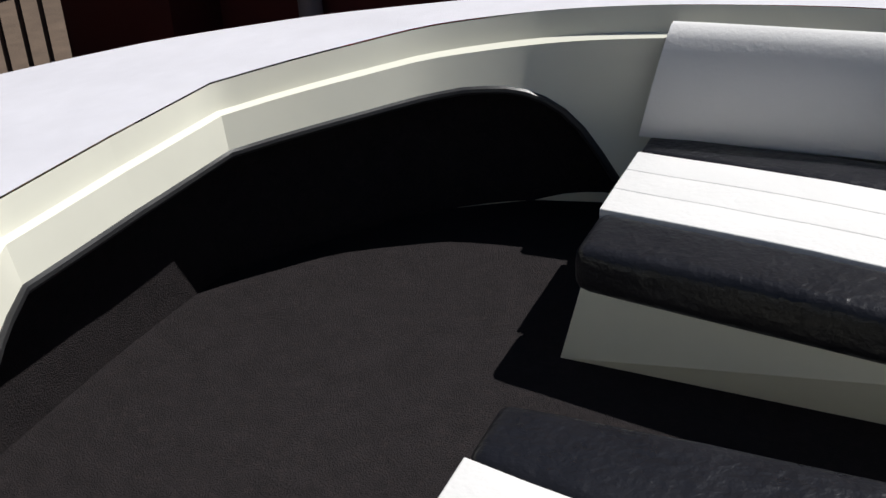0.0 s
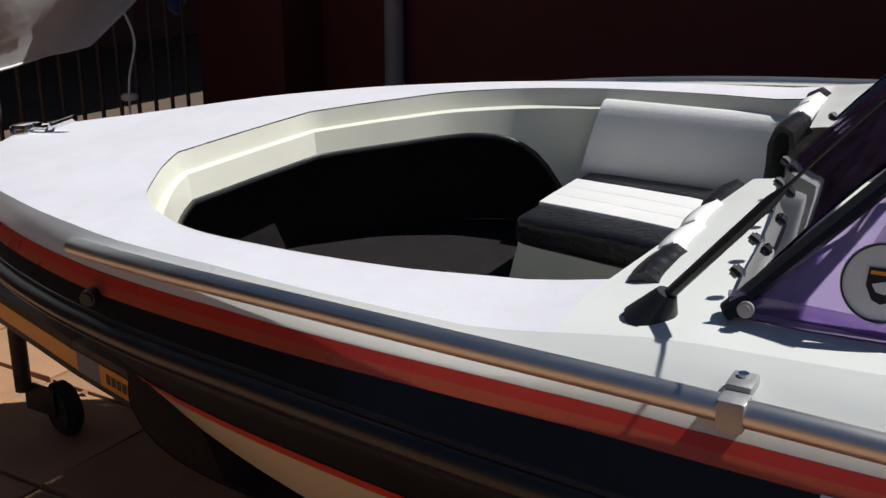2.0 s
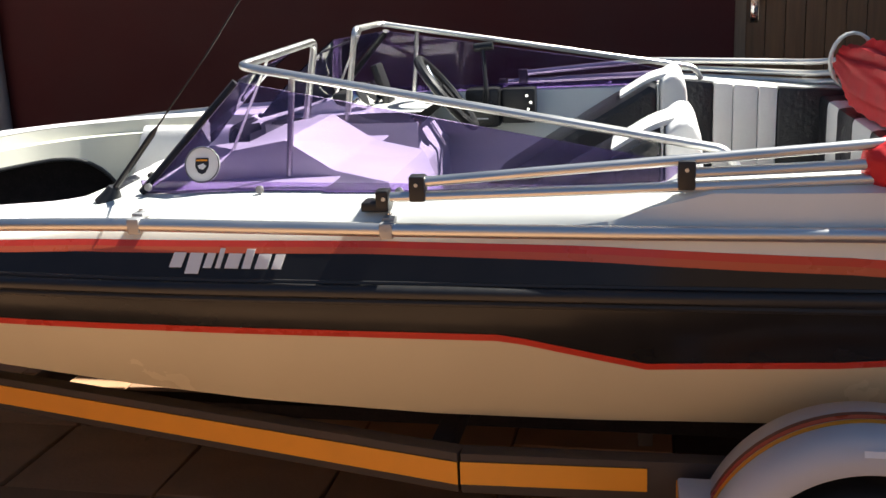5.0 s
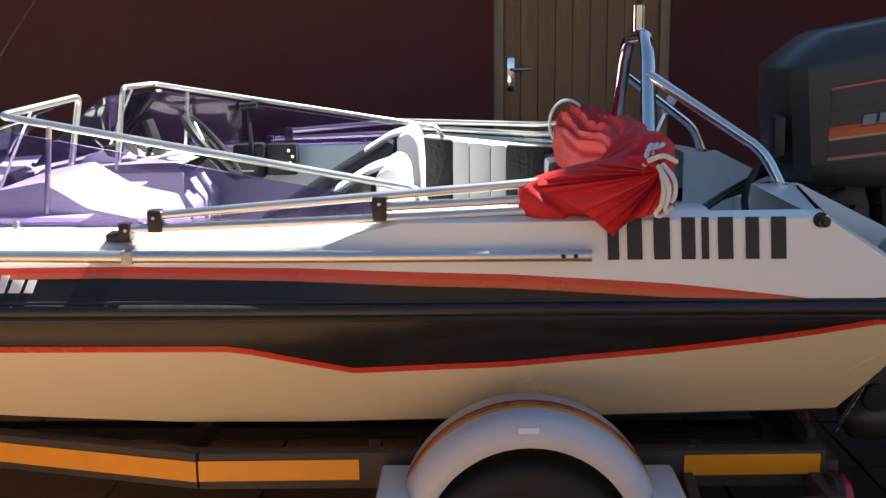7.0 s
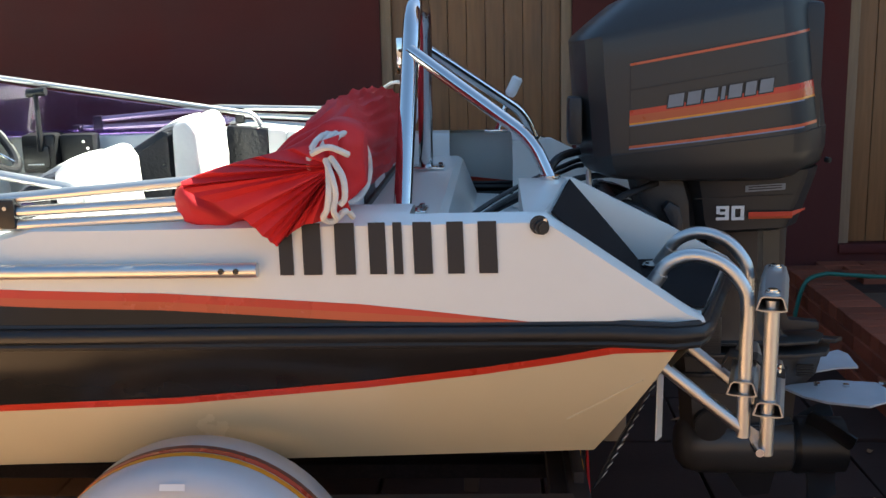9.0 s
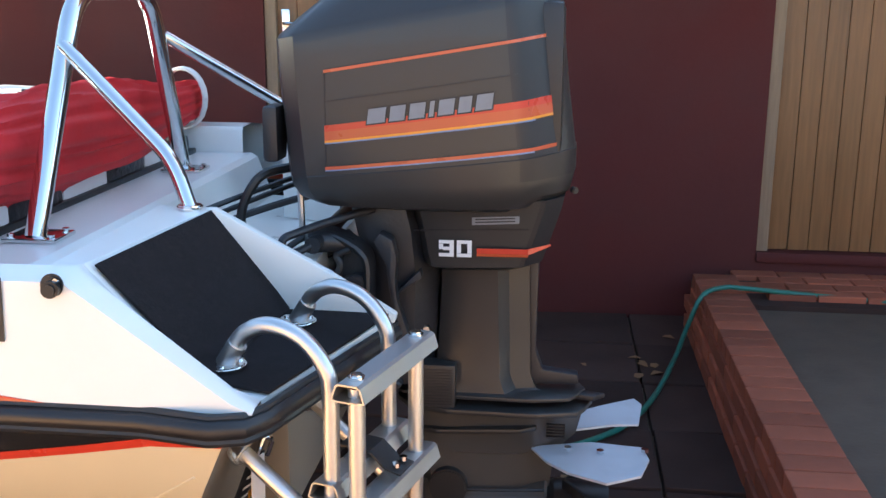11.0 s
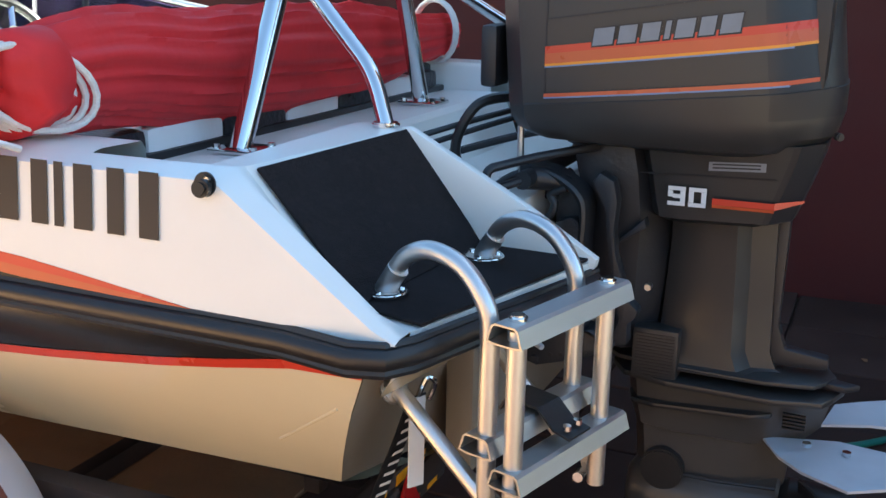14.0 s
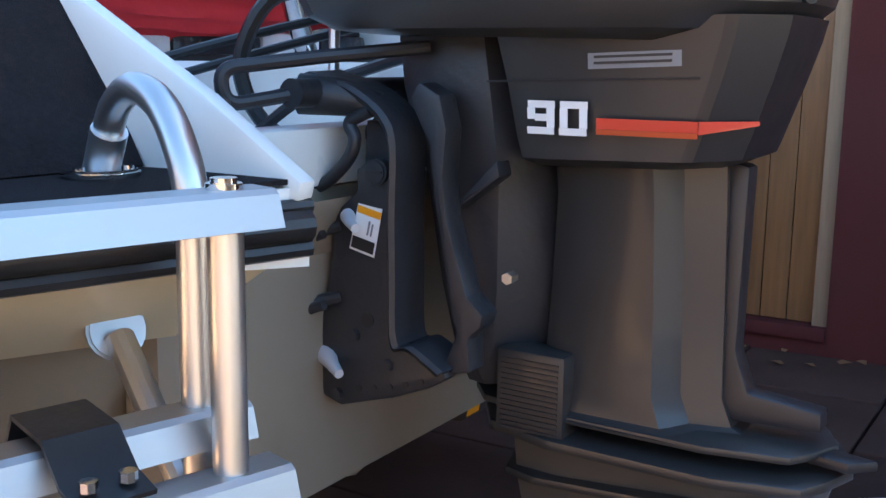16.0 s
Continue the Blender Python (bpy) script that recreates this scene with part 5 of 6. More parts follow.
# leg
rows = []
for z, x0, x1, w in ((0.985, 0.265, 0.49, 0.085), (0.93, 0.268, 0.492, 0.078), (0.80, 0.262, 0.496, 0.075), (0.68, 0.255, 0.50, 0.078), (0.645, 0.24, 0.515, 0.085), (0.635, 0.22, 0.54, 0.10)):
    half = [(x0, 0.0), (x0 + 0.01, w * 0.75), (x0 + 0.045, w), (x1 - 0.075, w), (x1 - 0.065, w * 0.82), (x1 - 0.05, w * 0.5), (x1, w * 0.35), (x1 + 0.002, 0)]
    rows.append([(a, EY - b, z) for a, b in half] + [(a, EY + b, z) for a, b in reversed(half[1:-1])])
bm = grid(rows, close_v=True)
bmesh.ops.contextual_create(bm, geom=[e for e in bm.edges if e.is_boundary])
part("leg", bm, COWL, om, "grey engine leg", smooth=30)
part("leg_spine", prism([(0.49, EY - 0.02, 0.98), (0.515, EY - 0.02, 0.975), (0.512, EY - 0.02, 0.74), (0.53, EY - 0.02, 0.69), (0.62, EY - 0.02, 0.68), (0.622, EY - 0.02, 0.655), (0.49, EY - 0.02, 0.65)], (0, 0.04, 0), 0.006), COWL_D, om)
intake = part("water_intake", box(0.218, 0.318, EY - 0.108, EY - 0.05, 0.605, 0.722, 0.006), COWL, om)
for k in range(14):
    part("intake_slot", box(0.226, 0.310, EY - 0.1105, EY - 0.105, 0.613 + 0.0073 * k, 0.616 + 0.0073 * k), COWL_D, intake)
plate = [(0.16, 0.03), (0.20, 0.09), (0.30, 0.12), (0.52, 0.125), (0.62, 0.10), (0.64, 0.06), (0.66, 0.0)]
part("cavitation_plate", prism([(a, EY - b, 0.598) for a, b in plate] + [(a, EY + b, 0.598) for a, b in reversed(plate[:-1])], (0, 0, 0.014), 0.004), COWL, om)
part("splash_plate", prism([(a - 0.02, EY - b * 0.8, 0.63) for a, b in plate] + [(a - 0.02, EY + b * 0.8, 0.63) for a, b in reversed(plate[:-1])], (0, 0, 0.010), 0.003), COWL, om)
rows = []
for z, x0, x1, w in ((0.60, 0.19, 0.64, 0.074), (0.52, 0.20, 0.62, 0.074), (0.478, 0.21, 0.58, 0.074), (0.474, 0.215, 0.565, 0.066), (0.40, 0.222, 0.56, 0.066), (0.33, 0.225, 0.555, 0.066)):
    half = [(x0, 0.0), (x0 + 0.03, w * 0.8), (x0 + 0.10, w), (x1 - 0.1, w * 0.9), (x1, 0.01)]
    rows.append([(a, EY - b, z) for a, b in half] + [(a, EY + b, z) for a, b in reversed(half[1:])])
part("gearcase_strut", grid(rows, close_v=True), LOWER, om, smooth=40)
tp = [(0.205, 0.012), (0.212, 0.045), (0.232, 0.070), (0.28, 0.082), (0.42, 0.084), (0.545, 0.080), (0.552, 0.074)]
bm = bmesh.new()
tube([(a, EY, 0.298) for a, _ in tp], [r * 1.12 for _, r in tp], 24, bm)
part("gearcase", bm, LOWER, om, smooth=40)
part("trim_port", disc((0.299, EY - 0.074, 0.384), (0, 1, 0), 0.049, 0.030, 28, 0.004), RUBBER, om, "round black water inlet cap")
part("case_seam", tube([(0.335, EY - 0.078, 0.378), (0.42, EY - 0.080, 0.380), (0.545, EY - 0.070, 0.384)], 0.004, 6), PLASTIC, om, "dark seam")
lip = [(0.20, 0.02), (0.215, 0.07), (0.27, 0.092), (0.48, 0.095), (0.52, 0.075), (0.53, 0.02)]
part("lower_lip", prism([(a, EY - b, 0.528 + 0.06 * (a - 0.2)) for a, b in lip] + [(a, EY + b, 0.528 + 0.06 * (a - 0.2)) for a, b in reversed(lip)], (0, 0, 0.012), 0.004), COWL, om)
for k in range(5):
    part("exhaust_slot", box(0.545, 0.592, EY - 0.080, EY - 0.07, 0.532 + 0.008 * k, 0.5355 + 0.008 * k), PLASTIC, om, "dark slot")
part("skeg", prism([(0.32, EY - 0.006, 0.27), (0.53, EY - 0.006, 0.27), (0.50, EY - 0.006, 0.13), (0.42, EY - 0.006, 0.12)], (0, 0.012, 0), 0.003), COWL_D, om)
prop = part("propeller_hub", tube([(0.552, EY, 0.290), (0.57, EY, 0.290), (0.71, EY, 0.290)], [0.078, 0.088, 0.084], 24), PLASTIC, om, "black propeller hub")
for k in range(3):
    a = 2 * math.pi * k / 3 + 0.3
    rows = []
    for i in range(6):
        r = 0.06 + 0.105 * i / 5
        row = []
        for j in range(5):
            th = a + (j - 2) * 0.26 * (1 - 0.5 * (i / 5) ** 2)
            row.append((0.65 + (j - 2) * 0.028, EY + r * math.cos(th), 0.290 + r * math.sin(th)))
        rows.append(row)
    part("propeller_blade", grid(rows, thick=0.006), PLASTIC, prop)
NEAR_FIN = [(0.505, -0.05), (0.55, -0.13), (0.60, -0.185), (0.69, -0.265), (0.77, -0.240), (0.80, -0.11), (0.79, -0.03), (0.66, -0.03)]
FAR_FIN = [(0.62, 0.05), (0.64, 0.18), (0.70, 0.23), (0.79, 0.315), (0.81, 0.28), (0.79, 0.12), (0.72, 0.09)]
for poly in (FAR_FIN, NEAR_FIN):
    fin = part("fin", prism([(a, b, 0.500 + 0.05 * noise.noise(Vector((a * 3, b * 3, 1)))) for a, b in poly], (0, 0, 0.006), 0.0), TIN, om, "pale scuffed aluminium hydrofoil fin")
for a, b in ((0.60, 0.09), (0.68, 0.10), (0.79, 0.08)):
    part("fin_bolt", disc((a, EY - b, 0.512), (0, 0, 1), 0.010, 0.008, 6), CHROME, fin)
part("trim_tab", prism([(0.60, EY - 0.035, 0.622), (0.66, EY - 0.05, 0.622), (0.69, EY - 0.02, 0.622), (0.62, EY, 0.622)], (0, 0, 0.014), 0.004), COWL_D, om)

# clamp brackets, swivel and steering
PLATE = [(0.056, 0.960), (0.058, 0.929), (0.018, 0.897), (0.016, 0.843), (0.003, 0.776), (-0.007, 0.734), (-0.018, 0.664), (0.0, 0.640), (0.03, 0.631), (0.115, 0.657), (0.172, 0.681), (0.199, 0.698), (0.193, 0.714), (0.137, 0.736), (0.123, 0.729), (0.121, 0.821), (0.119, 0.962), (0.094, 0.972)]
CREST = [(-0.016, 1.078), (0.017, 1.070), (0.044, 1.064), (0.076, 1.049), (0.107, 1.025), (0.121, 0.99), (0.120, 0.90), (0.121, 0.82), (0.124, 0.735), (0.150, 0.732), (0.196, 0.706)]
for sg in (-1, 1):
    ys = lambda v: EY + sg * v
    cbr = part("clamp_bracket", prism([(a, ys(0.165), b) for a, b in PLATE], (0, sg * 0.040, 0), 0.008), BRACKET, om, "black cast clamp bracket")
    rows = [[(a - 0.012, ys(0.150), b - 0.006), (a - 0.010, ys(0.208), b - 0.006), (a - 0.003, ys(0.217), b + 0.001), (a + 0.004, ys(0.213), b + 0.004), (a + 0.008, ys(0.150), b + 0.006)] for a, b in [(p.x, p.z) for p in smooth_path([(a, 0, b) for a, b in CREST], 5)]]
    part("crest", grid(rows, thick=0.003), BRACKET, cbr, smooth=30)
    part("hook_arm", tube(smooth_path([(0.078, ys(0.200), 1.034), (0.046, ys(0.202), 1.018), (0.055, ys(0.204), 0.997), (0.045, ys(0.204), 0.971), (0.011, ys(0.204), 0.939), (-0.02, ys(0.204), 0.925)], 6), [0.009] * 31, 10), BRACKET, cbr, smooth=50)
    part("web", prism([(0.055, ys(0.165), 1.02), (0.10, ys(0.165), 1.02), (0.118, ys(0.165), 0.98), (0.118, ys(0.165), 0.955), (0.05, ys(0.165), 0.94)], (0, sg * 0.012, 0), 0.002), BRACKET, cbr)
    part("tilt_boss", tube([(-0.020, ys(0.222), 1.053), (0.03, ys(0.20), 1.050), (0.08, ys(0.18), 1.040)], [0.027, 0.025, 0.016], 22), BRACKET, cbr, smooth=40)
    for a, b in ((0.061, 0.663), (0.086, 0.667), (0.112, 0.673), (0.137, 0.680), (0.161, 0.688)):
        part("tilt_hole", disc((a, ys(0.2055), b), (0, 1, 0), 0.0048, 0.002, 12), PLASTIC, cbr, "dark hole")
    part("tilt_hole", disc((0.076, ys(0.2055), 0.759), (0, 1, 0), 0.010, 0.002, 16), PLASTIC, cbr, "dark hole")
    for a, b in ((0.055, 0.735), (0.109, 0.702), (0.027, 0.649)):
        part("bolt", disc((a, ys(0.208), b), (0, 1, 0), 0.009, 0.008, 6, 0.001), BRACKET, cbr, "rusty bolt head")
    part("tilt_pin", tube([(0.002, ys(0.20), 0.699), (0.030, ys(0.222), 0.694), (0.052, ys(0.236), 0.688)], [0.015, 0.009, 0.0065], 12), TIN, cbr, "worn steel tilt pin")
    for zz in (0.868, 0.772):
        part("clamp_screw", tube([(0.030, ys(0.200), zz + 0.012), (0.0, ys(0.212), zz + 0.004), (-0.006, ys(0.220), zz)], 0.009, 10), BRACKET, cbr, "black clamp screw")
        part("screw_handle", tube(smooth_path([(0.020, ys(0.226), zz + 0.004), (-0.012, ys(0.228), zz - 0.008), (-0.034, ys(0.228), zz - 0.017)], 4), [0.007, 0.007, 0.0075, 0.008, 0.009, 0.0095, 0.0095, 0.009, 0.006], 10), BRACKET, cbr)
part("bracket_bolt", disc((0.094, EY - 0.205, 0.957), (0, 1, 0), 0.017, 0.02, 18, 0.003), BRACKET, om, "round black bolt")
part("bracket_bolt", prism([(0.082, EY - 0.2165, 0.9555), (0.106, EY - 0.2165, 0.9555), (0.106, EY - 0.2165, 0.9585), (0.082, EY - 0.2165, 0.9585)], (0, -0.001, 0)), PLASTIC, om)
part("label_pin", tube([(0.045, EY - 0.205, 0.895), (0.062, EY - 0.225, 0.891), (0.080, EY - 0.236, 0.886)], [0.011, 0.007, 0.0065], 12), TIN, om, "worn steel pin")
wl = part("warning_label", grid([[(0.048, EY - 0.2066, 0.853), (0.088, EY - 0.2066, 0.844)], [(0.063, EY - 0.2066, 0.914), (0.101, EY - 0.2066, 0.909)]], thick=0.0008), WHITE_P, om, "white label")
lab = lambda u, v: (0.048 + 0.040 * u + 0.0145 * v, EY - 0.2079, 0.853 - 0.0085 * u + 0.0625 * v)
for u0, u1, v0, v1, m, txt in ((0.04, 0.96, 0.80, 0.95, YELLOW, "yellow label header"), (0.06, 0.94, 0.05, 0.30, PLASTIC, "black label foot"), (0.55, 0.62, 0.40, 0.70, GREY_P, "grey printed line"), (0.70, 0.76, 0.40, 0.66, GREY_P, "grey printed line")):
    part("label_print", grid([[lab(u0, v0), lab(u1, v0)], [lab(u0, v1), lab(u1, v1)]], thick=0.0006), m, wl, txt)
rows = []
for z, x0, x1, w in ((1.135, 0.06, 0.24, 0.11), (1.06, 0.08, 0.26, 0.125), (0.95, 0.11, 0.27, 0.115), (0.80, 0.13, 0.265, 0.105), (0.70, 0.15, 0.255, 0.095), (0.66, 0.16, 0.25, 0.08)):
    rows.append([(x0, EY - w, z), (x0 + 0.03, EY - w * 1.1, z), (x1 - 0.05, EY - w, z), (x1, EY - w * 0.4, z), (x1, EY + w * 0.4, z), (x1 - 0.05, EY + w, z), (x0 + 0.03, EY + w * 1.1, z), (x0, EY + w, z)])
bm = grid(rows, close_v=True)
bmesh.ops.contextual_create(bm, geom=[e for e in bm.edges if e.is_boundary])
part("swivel_bracket", bm, BRACKET, om, "black cast swivel bracket", smooth=35)
for sg in (-1, 1):
    arm = [(0.145, 1.072), (0.176, 1.056), (0.186, 1.013), (0.181, 0.950), (0.188, 0.90), (0.205, 0.85), (0.219, 0.806), (0.243, 0.785), (0.239, 0.768), (0.222, 0.752), (0.225, 0.707), (0.186, 0.700), (0.190, 0.722), (0.205, 0.757), (0.196, 0.779), (0.182, 0.858), (0.168, 0.930), (0.160, 0.994), (0.130, 1.05)]
    part("swivel_arm", prism([(a, EY + sg * 0.150, b) for a, b in arm], (0, sg * 0.042, 0), 0.006), BRACKET, om, "black cast swivel arm")
    part("swivel_strut", prism([(0.172, EY + sg * 0.115, 0.905), (0.178, EY + sg * 0.115, 0.918), (0.235, EY + sg * 0.115, 0.975), (0.240, EY + sg * 0.115, 0.955)], (0, sg * 0.035, 0), 0.004), BRACKET, om)
part("swivel_bolt", disc((0.25, EY - 0.135, 0.825), (0, 1, 0), 0.008, 0.02, 6, 0.001), ALU, om)
part("tilt_tube", tube([(0.005, EY - 0.27, 1.055), (0.005, EY + 0.27, 1.055)], 0.019, 14), BRACKET, om)
part("steering_rod", tube(bend_path([(0.005, EY - 0.25, 1.055), (-0.045, EY - 0.335, 1.04), (-0.05, EY - 0.34, 1.085), (0.02, EY - 0.24, 1.10), (0.12, EY - 0.13, 1.115)], 0.03), 0.0095, 10), COWL_D, om, "dark steel steering rod")
part("rod_end", disc((-0.047, EY - 0.337, 1.037), (0, 0, 1), 0.012, 0.03, 12, 0.003), BRACKET, om)
for pts, r in (([(-0.09, EY - 0.06, 1.20), (-0.16, EY - 0.12, 1.18), (-0.20, EY - 0.14, 1.08), (-0.15, EY - 0.12, 0.99), (-0.02, EY - 0.10, 0.985), (0.06, EY - 0.1, 1.05)], 0.012), ([(-0.46, CY - 0.36, 1.02), (-0.30, CY - 0.2, 1.10), (-0.12, EY - 0.03, 1.16), (-0.07, EY, 1.17)], 0.007), ([(-0.46, CY - 0.34, 1.0), (-0.30, CY - 0.17, 1.075), (-0.12, EY + 0.0, 1.14), (-0.07, EY + 0.02, 1.15)], 0.007), ([(-0.30, CY - 0.30, 0.945), (-0.16, CY - 0.25, 0.962), (-0.05, CY - 0.2, 1.045), (0.03, CY - 0.15, 1.06)], 0.008), ([(-0.40, CY - 0.1, 1.0), (-0.25, CY + 0.05, 1.05), (-0.08, CY + 0.08, 1.10), (0.05, EY + 0.05, 1.12)], 0.010)):
    part("cable", tube(smooth_path(pts, 8), r, 8), PLASTIC, om, "black control cable")
part("fuel_rod", tube([(-0.065, EY - 0.09, 1.15), (-0.06, EY - 0.10, 1.045)], 0.008, 8), ALU, om)

# ---- boarding ladder ----
lad = thing("boarding_ladder", (0.2, -0.8, 0.60), "folding aluminium boarding ladder with two hoop handles", "ladder")
for i, (mx, my, sx, sy) in enumerate(((-0.008, -0.868, 0.236, -0.935), (0.055, -0.612, 0.302, -0.702))):
    m0 = Vector((mx, my, 0.985))
    d = Vector((sx - mx, sy - my, 0))
    u = d.normalized()
    flange = part("flange", disc(m0 + Vector((0, 0, 0.003)), (0, 0, 1), 0.038, 0.008, 24, 0.003), CHROME, lad, "round chrome flange")
    for a in (0.6, 2.7, 4.8):
        part("screw", disc(m0 + Vector((0.027 * math.cos(a), 0.027 * math.sin(a), 0.008)), (0, 0, 1), 0.005, 0.004, 8), CHROME, flange)
    part("socket", tube([m0 + Vector((0, 0, 0.004)), m0 + u * 0.028 + Vector((0, 0, 0.045))], 0.0175, 14), ALU, lad)
    top = [m0 + u * 0.015 + Vector((0, 0, 0.03)), m0 + u * 0.045 + Vector((0, 0, 0.068)), m0 + u * 0.095 + Vector((0, 0, 0.086)), m0 + u * 0.155 + Vector((0, 0, 0.070)), m0 + u * 0.197 + Vector((0, 0, 0.022)), m0 + u * 0.205 + Vector((0, 0, -0.03)), m0 + u * 0.205 + Vector((0, 0, -0.10)), m0 + u * 0.205 + Vector((0, 0, -0.30))]
    part("hoop", tube(smooth_path(top, 6), 0.0145, 14), ALU, lad)
    o = m0 + u * d.length
    part("outer_tube", tube([o + Vector((0, 0, 0.0)), o + Vector((0, 0, -0.335))], 0.0145, 14), ALU, lad)
    f = m0 + u * 0.205
    part("brace", tube([m0 + u * 0.03 + Vector((0, 0, -0.155)), f + Vector((0, 0, -0.285))], 0.014, 12), ALU, lad)
    part("brace_flange", disc(m0 + u * 0.02 + Vector((0, 0, -0.150)), u + Vector((0, 0, 0.3)), 0.030, 0.010, 18, 0.003), ALU_FLAT, lad)
    part("hinge_link", prism([f + Vector((0, 0.016, -0.27)), o + Vector((0, 0.016, -0.30)), o + Vector((0, 0.016, -0.325)), f + u * 0.03 + Vector((0, 0.016, -0.34))], Vector((0, 0.005, 0)), 0.001), ALU_FLAT, lad)
    part("hinge_pin", disc(f + u * 0.03 + Vector((0, 0.0, -0.325)), (0, 1, 0), 0.009, 0.05, 10), CHROME, lad)
    part("bolt", disc(o + Vector((0, 0, 0.016)), (0, 0, 1), 0.0145, 0.014, 16, 0.004), CHROME, lad)
sd = Vector((0.302 - 0.236, -0.702 + 0.935, 0)).normalized()
nd = Vector((sd.y, -sd.x, 0))


def step(c0, c1, z, w=0.062, h=0.028):
    """A hollow aluminium step with open ends."""
    a, b = Vector((*c0, z)) - sd * 0.033, Vector((*c1, z)) + sd * 0.035
    sec = [(-w / 2, -h * 0.55), (-w / 2 + 0.008, h / 2 - 0.004), (-w / 2 + 0.014, h / 2), (w / 2 - 0.014, h / 2), (w / 2 - 0.008, h / 2 - 0.004), (w / 2, -h * 0.55), (w / 2 - 0.012, -h / 2 - 0.004), (-w / 2 + 0.012, -h / 2 - 0.004)]
    rows = [[p + nd * q + Vector((0, 0, r)) for q, r in sec] for p in (a, b)]
    bm = grid(rows, close_v=True, thick=0.003)
    return part("step", bm, ALU_FLAT, lad, "hollow aluminium step", smooth=20)


step((0.236, -0.935), (0.302, -0.702), 0.985)
step((0.240, -0.925), (0.306, -0.692), 0.757)
step((0.188, -0.912), (0.252, -0.682), 0.798)
mid = Vector((0.245, -0.80, 0.80))
rows = []
for i, (q, z) in enumerate(((-0.075, 0.0), (-0.06, 0.026), (0.0, 0.022), (0.03, -0.005), (0.06, -0.012))):
    rows.append([mid + nd * q + sd * s + Vector((0, 0, z)) for s in (-0.03, 0.0, 0.03)])
strap = part("strap", grid(rows, thick=0.004), RUBBER, lad, "black rubber strap")
for s in (-0.015, 0.015):
    part("strap_bolt", disc(mid + nd * 0.045 + sd * s + Vector((0, 0, -0.002)), (0, 0, 1), 0.007, 0.008, 8), CHROME, strap)

# ---- trailer ----
FADED = mat("faded_brown_vinyl", (0.16, 0.05, 0.035), 0.5, var=0.15)
tr = thing("boat_trailer", (-1.0, CY, 0.0), "black steel boat trailer with yellow reflective tape", "trailer")


def beam(pts, w, h, name="frame_beam", material=STEEL_B, label="", bev=0.004):
    for a, b in zip(pts, pts[1:]):
        a, b = Vector(a), Vector(b)
        d = b - a
        m = Matrix.Translation(a) @ d.to_track_quat("X", "Z").to_matrix().to_4x4()
        part(name, box(0, d.length, -w / 2, w / 2, -h / 2, h / 2, bev, m=m), material, tr, label)


ZB = 0.487
for sg in (-1, 1):
    y = lambda v: CY + sg * v
    pts = [(-0.16, y(0.900), ZB - 0.012), (-1.82, y(0.950), ZB), (-4.38, y(0.325), ZB), (-5.30, y(0.06), ZB)]
    beam(pts, 0.05, 0.10)
    # tape on the outer face
    o = lambda p, dx: Vector(p) + Vector((dx, sg * 0.0285, 0.002))
    for a, b in ((-1.395, -1.82), (-0.175, -0.535)):
        f = lambda s: pts[0][1] + (pts[1][1] - pts[0][1]) * (s - pts[0][0]) / (pts[1][0] - pts[0][0])
        beam([(a, f(a) + sg * 0.0275, ZB + 0.002), (b, f(b) + sg * 0.0275, ZB + 0.002)], 0.003, 0.056, "reflective_tape", YELLOW, "yellow reflective tape", 0.0)
    n = Vector((-0.235, sg * 0.97, 0)).normalized()
    P1, P2, P3 = Vector(pts[1]), Vector(pts[2]), Vector(pts[3])
    beam([P1 + n * 0.0275, P1.lerp(P2, 0.945) + n * 0.0275], 0.003, 0.056, "reflective_tape", YELLOW, "yellow reflective tape", 0.0)
    beam([P1.lerp(P2, 0.99) + n * 0.0275, P2.lerp(P3, 0.7) + n * 0.0275], 0.003, 0.050, "reflective_tape", YELLOW, "yellow reflective tape", 0.0)
    beam([P1.lerp(P2, 0.945) + n * 0.027, P1.lerp(P2, 0.99) + n * 0.027], 0.003, 0.056, "reflector_patch", GREY_P, "grey worn patch", 0.0)
    if sg < 0:
        for k in range(24):
            u = 0.70 + 0.0098 * k
            beam([P1.lerp(P2, u) + n * 0.030, P1.lerp(P2, u + 0.0072) + n * 0.030], 0.0008, 0.026, "marking_bar", BLACK_P, "plain black marking bar", 0.0)
    # bunk under the hull
    beam([(-0.2, y(0.45), 0.405), (-3.0, y(0.45), 0.405)], 0.07, 0.04, "bunk", CARPET)
    for xx in (-0.4, -1.4, -2.6):
        beam([(xx, y(0.45), 0.34), (xx, y(0.45), 0.40)], 0.04, 0.04, "bunk_post")
for xx in (-0.14, -1.9, -3.2):
    f = 0.90 if xx > -1.85 else 0.95 - (-1.82 - xx) * 0.244
    beam([(xx, CY - f, ZB - 0.03), (xx, CY + f, ZB - 0.03)], 0.05, 0.06, "cross_member")
beam([(-0.955, CY - 0.98, 0.30), (-0.955, CY + 0.98, 0.30)], 0.05, 0.05, "axle")
for sg in (-1, 1):
    beam([(-0.60, CY + sg * 0.86, 0.41), (-0.955, CY + sg * 0.86, 0.325), (-1.35, CY + sg * 0.86, 0.41)], 0.05, 0.02, "leaf_spring")
beam([(-3.9, CY, 0.45), (-5.45, CY, 0.47)], 0.06, 0.06, "drawbar")
part("coupling", tube([(-5.42, CY, 0.49), (-5.60, CY, 0.50)], [0.035, 0.04], 14), STEEL_B, tr)
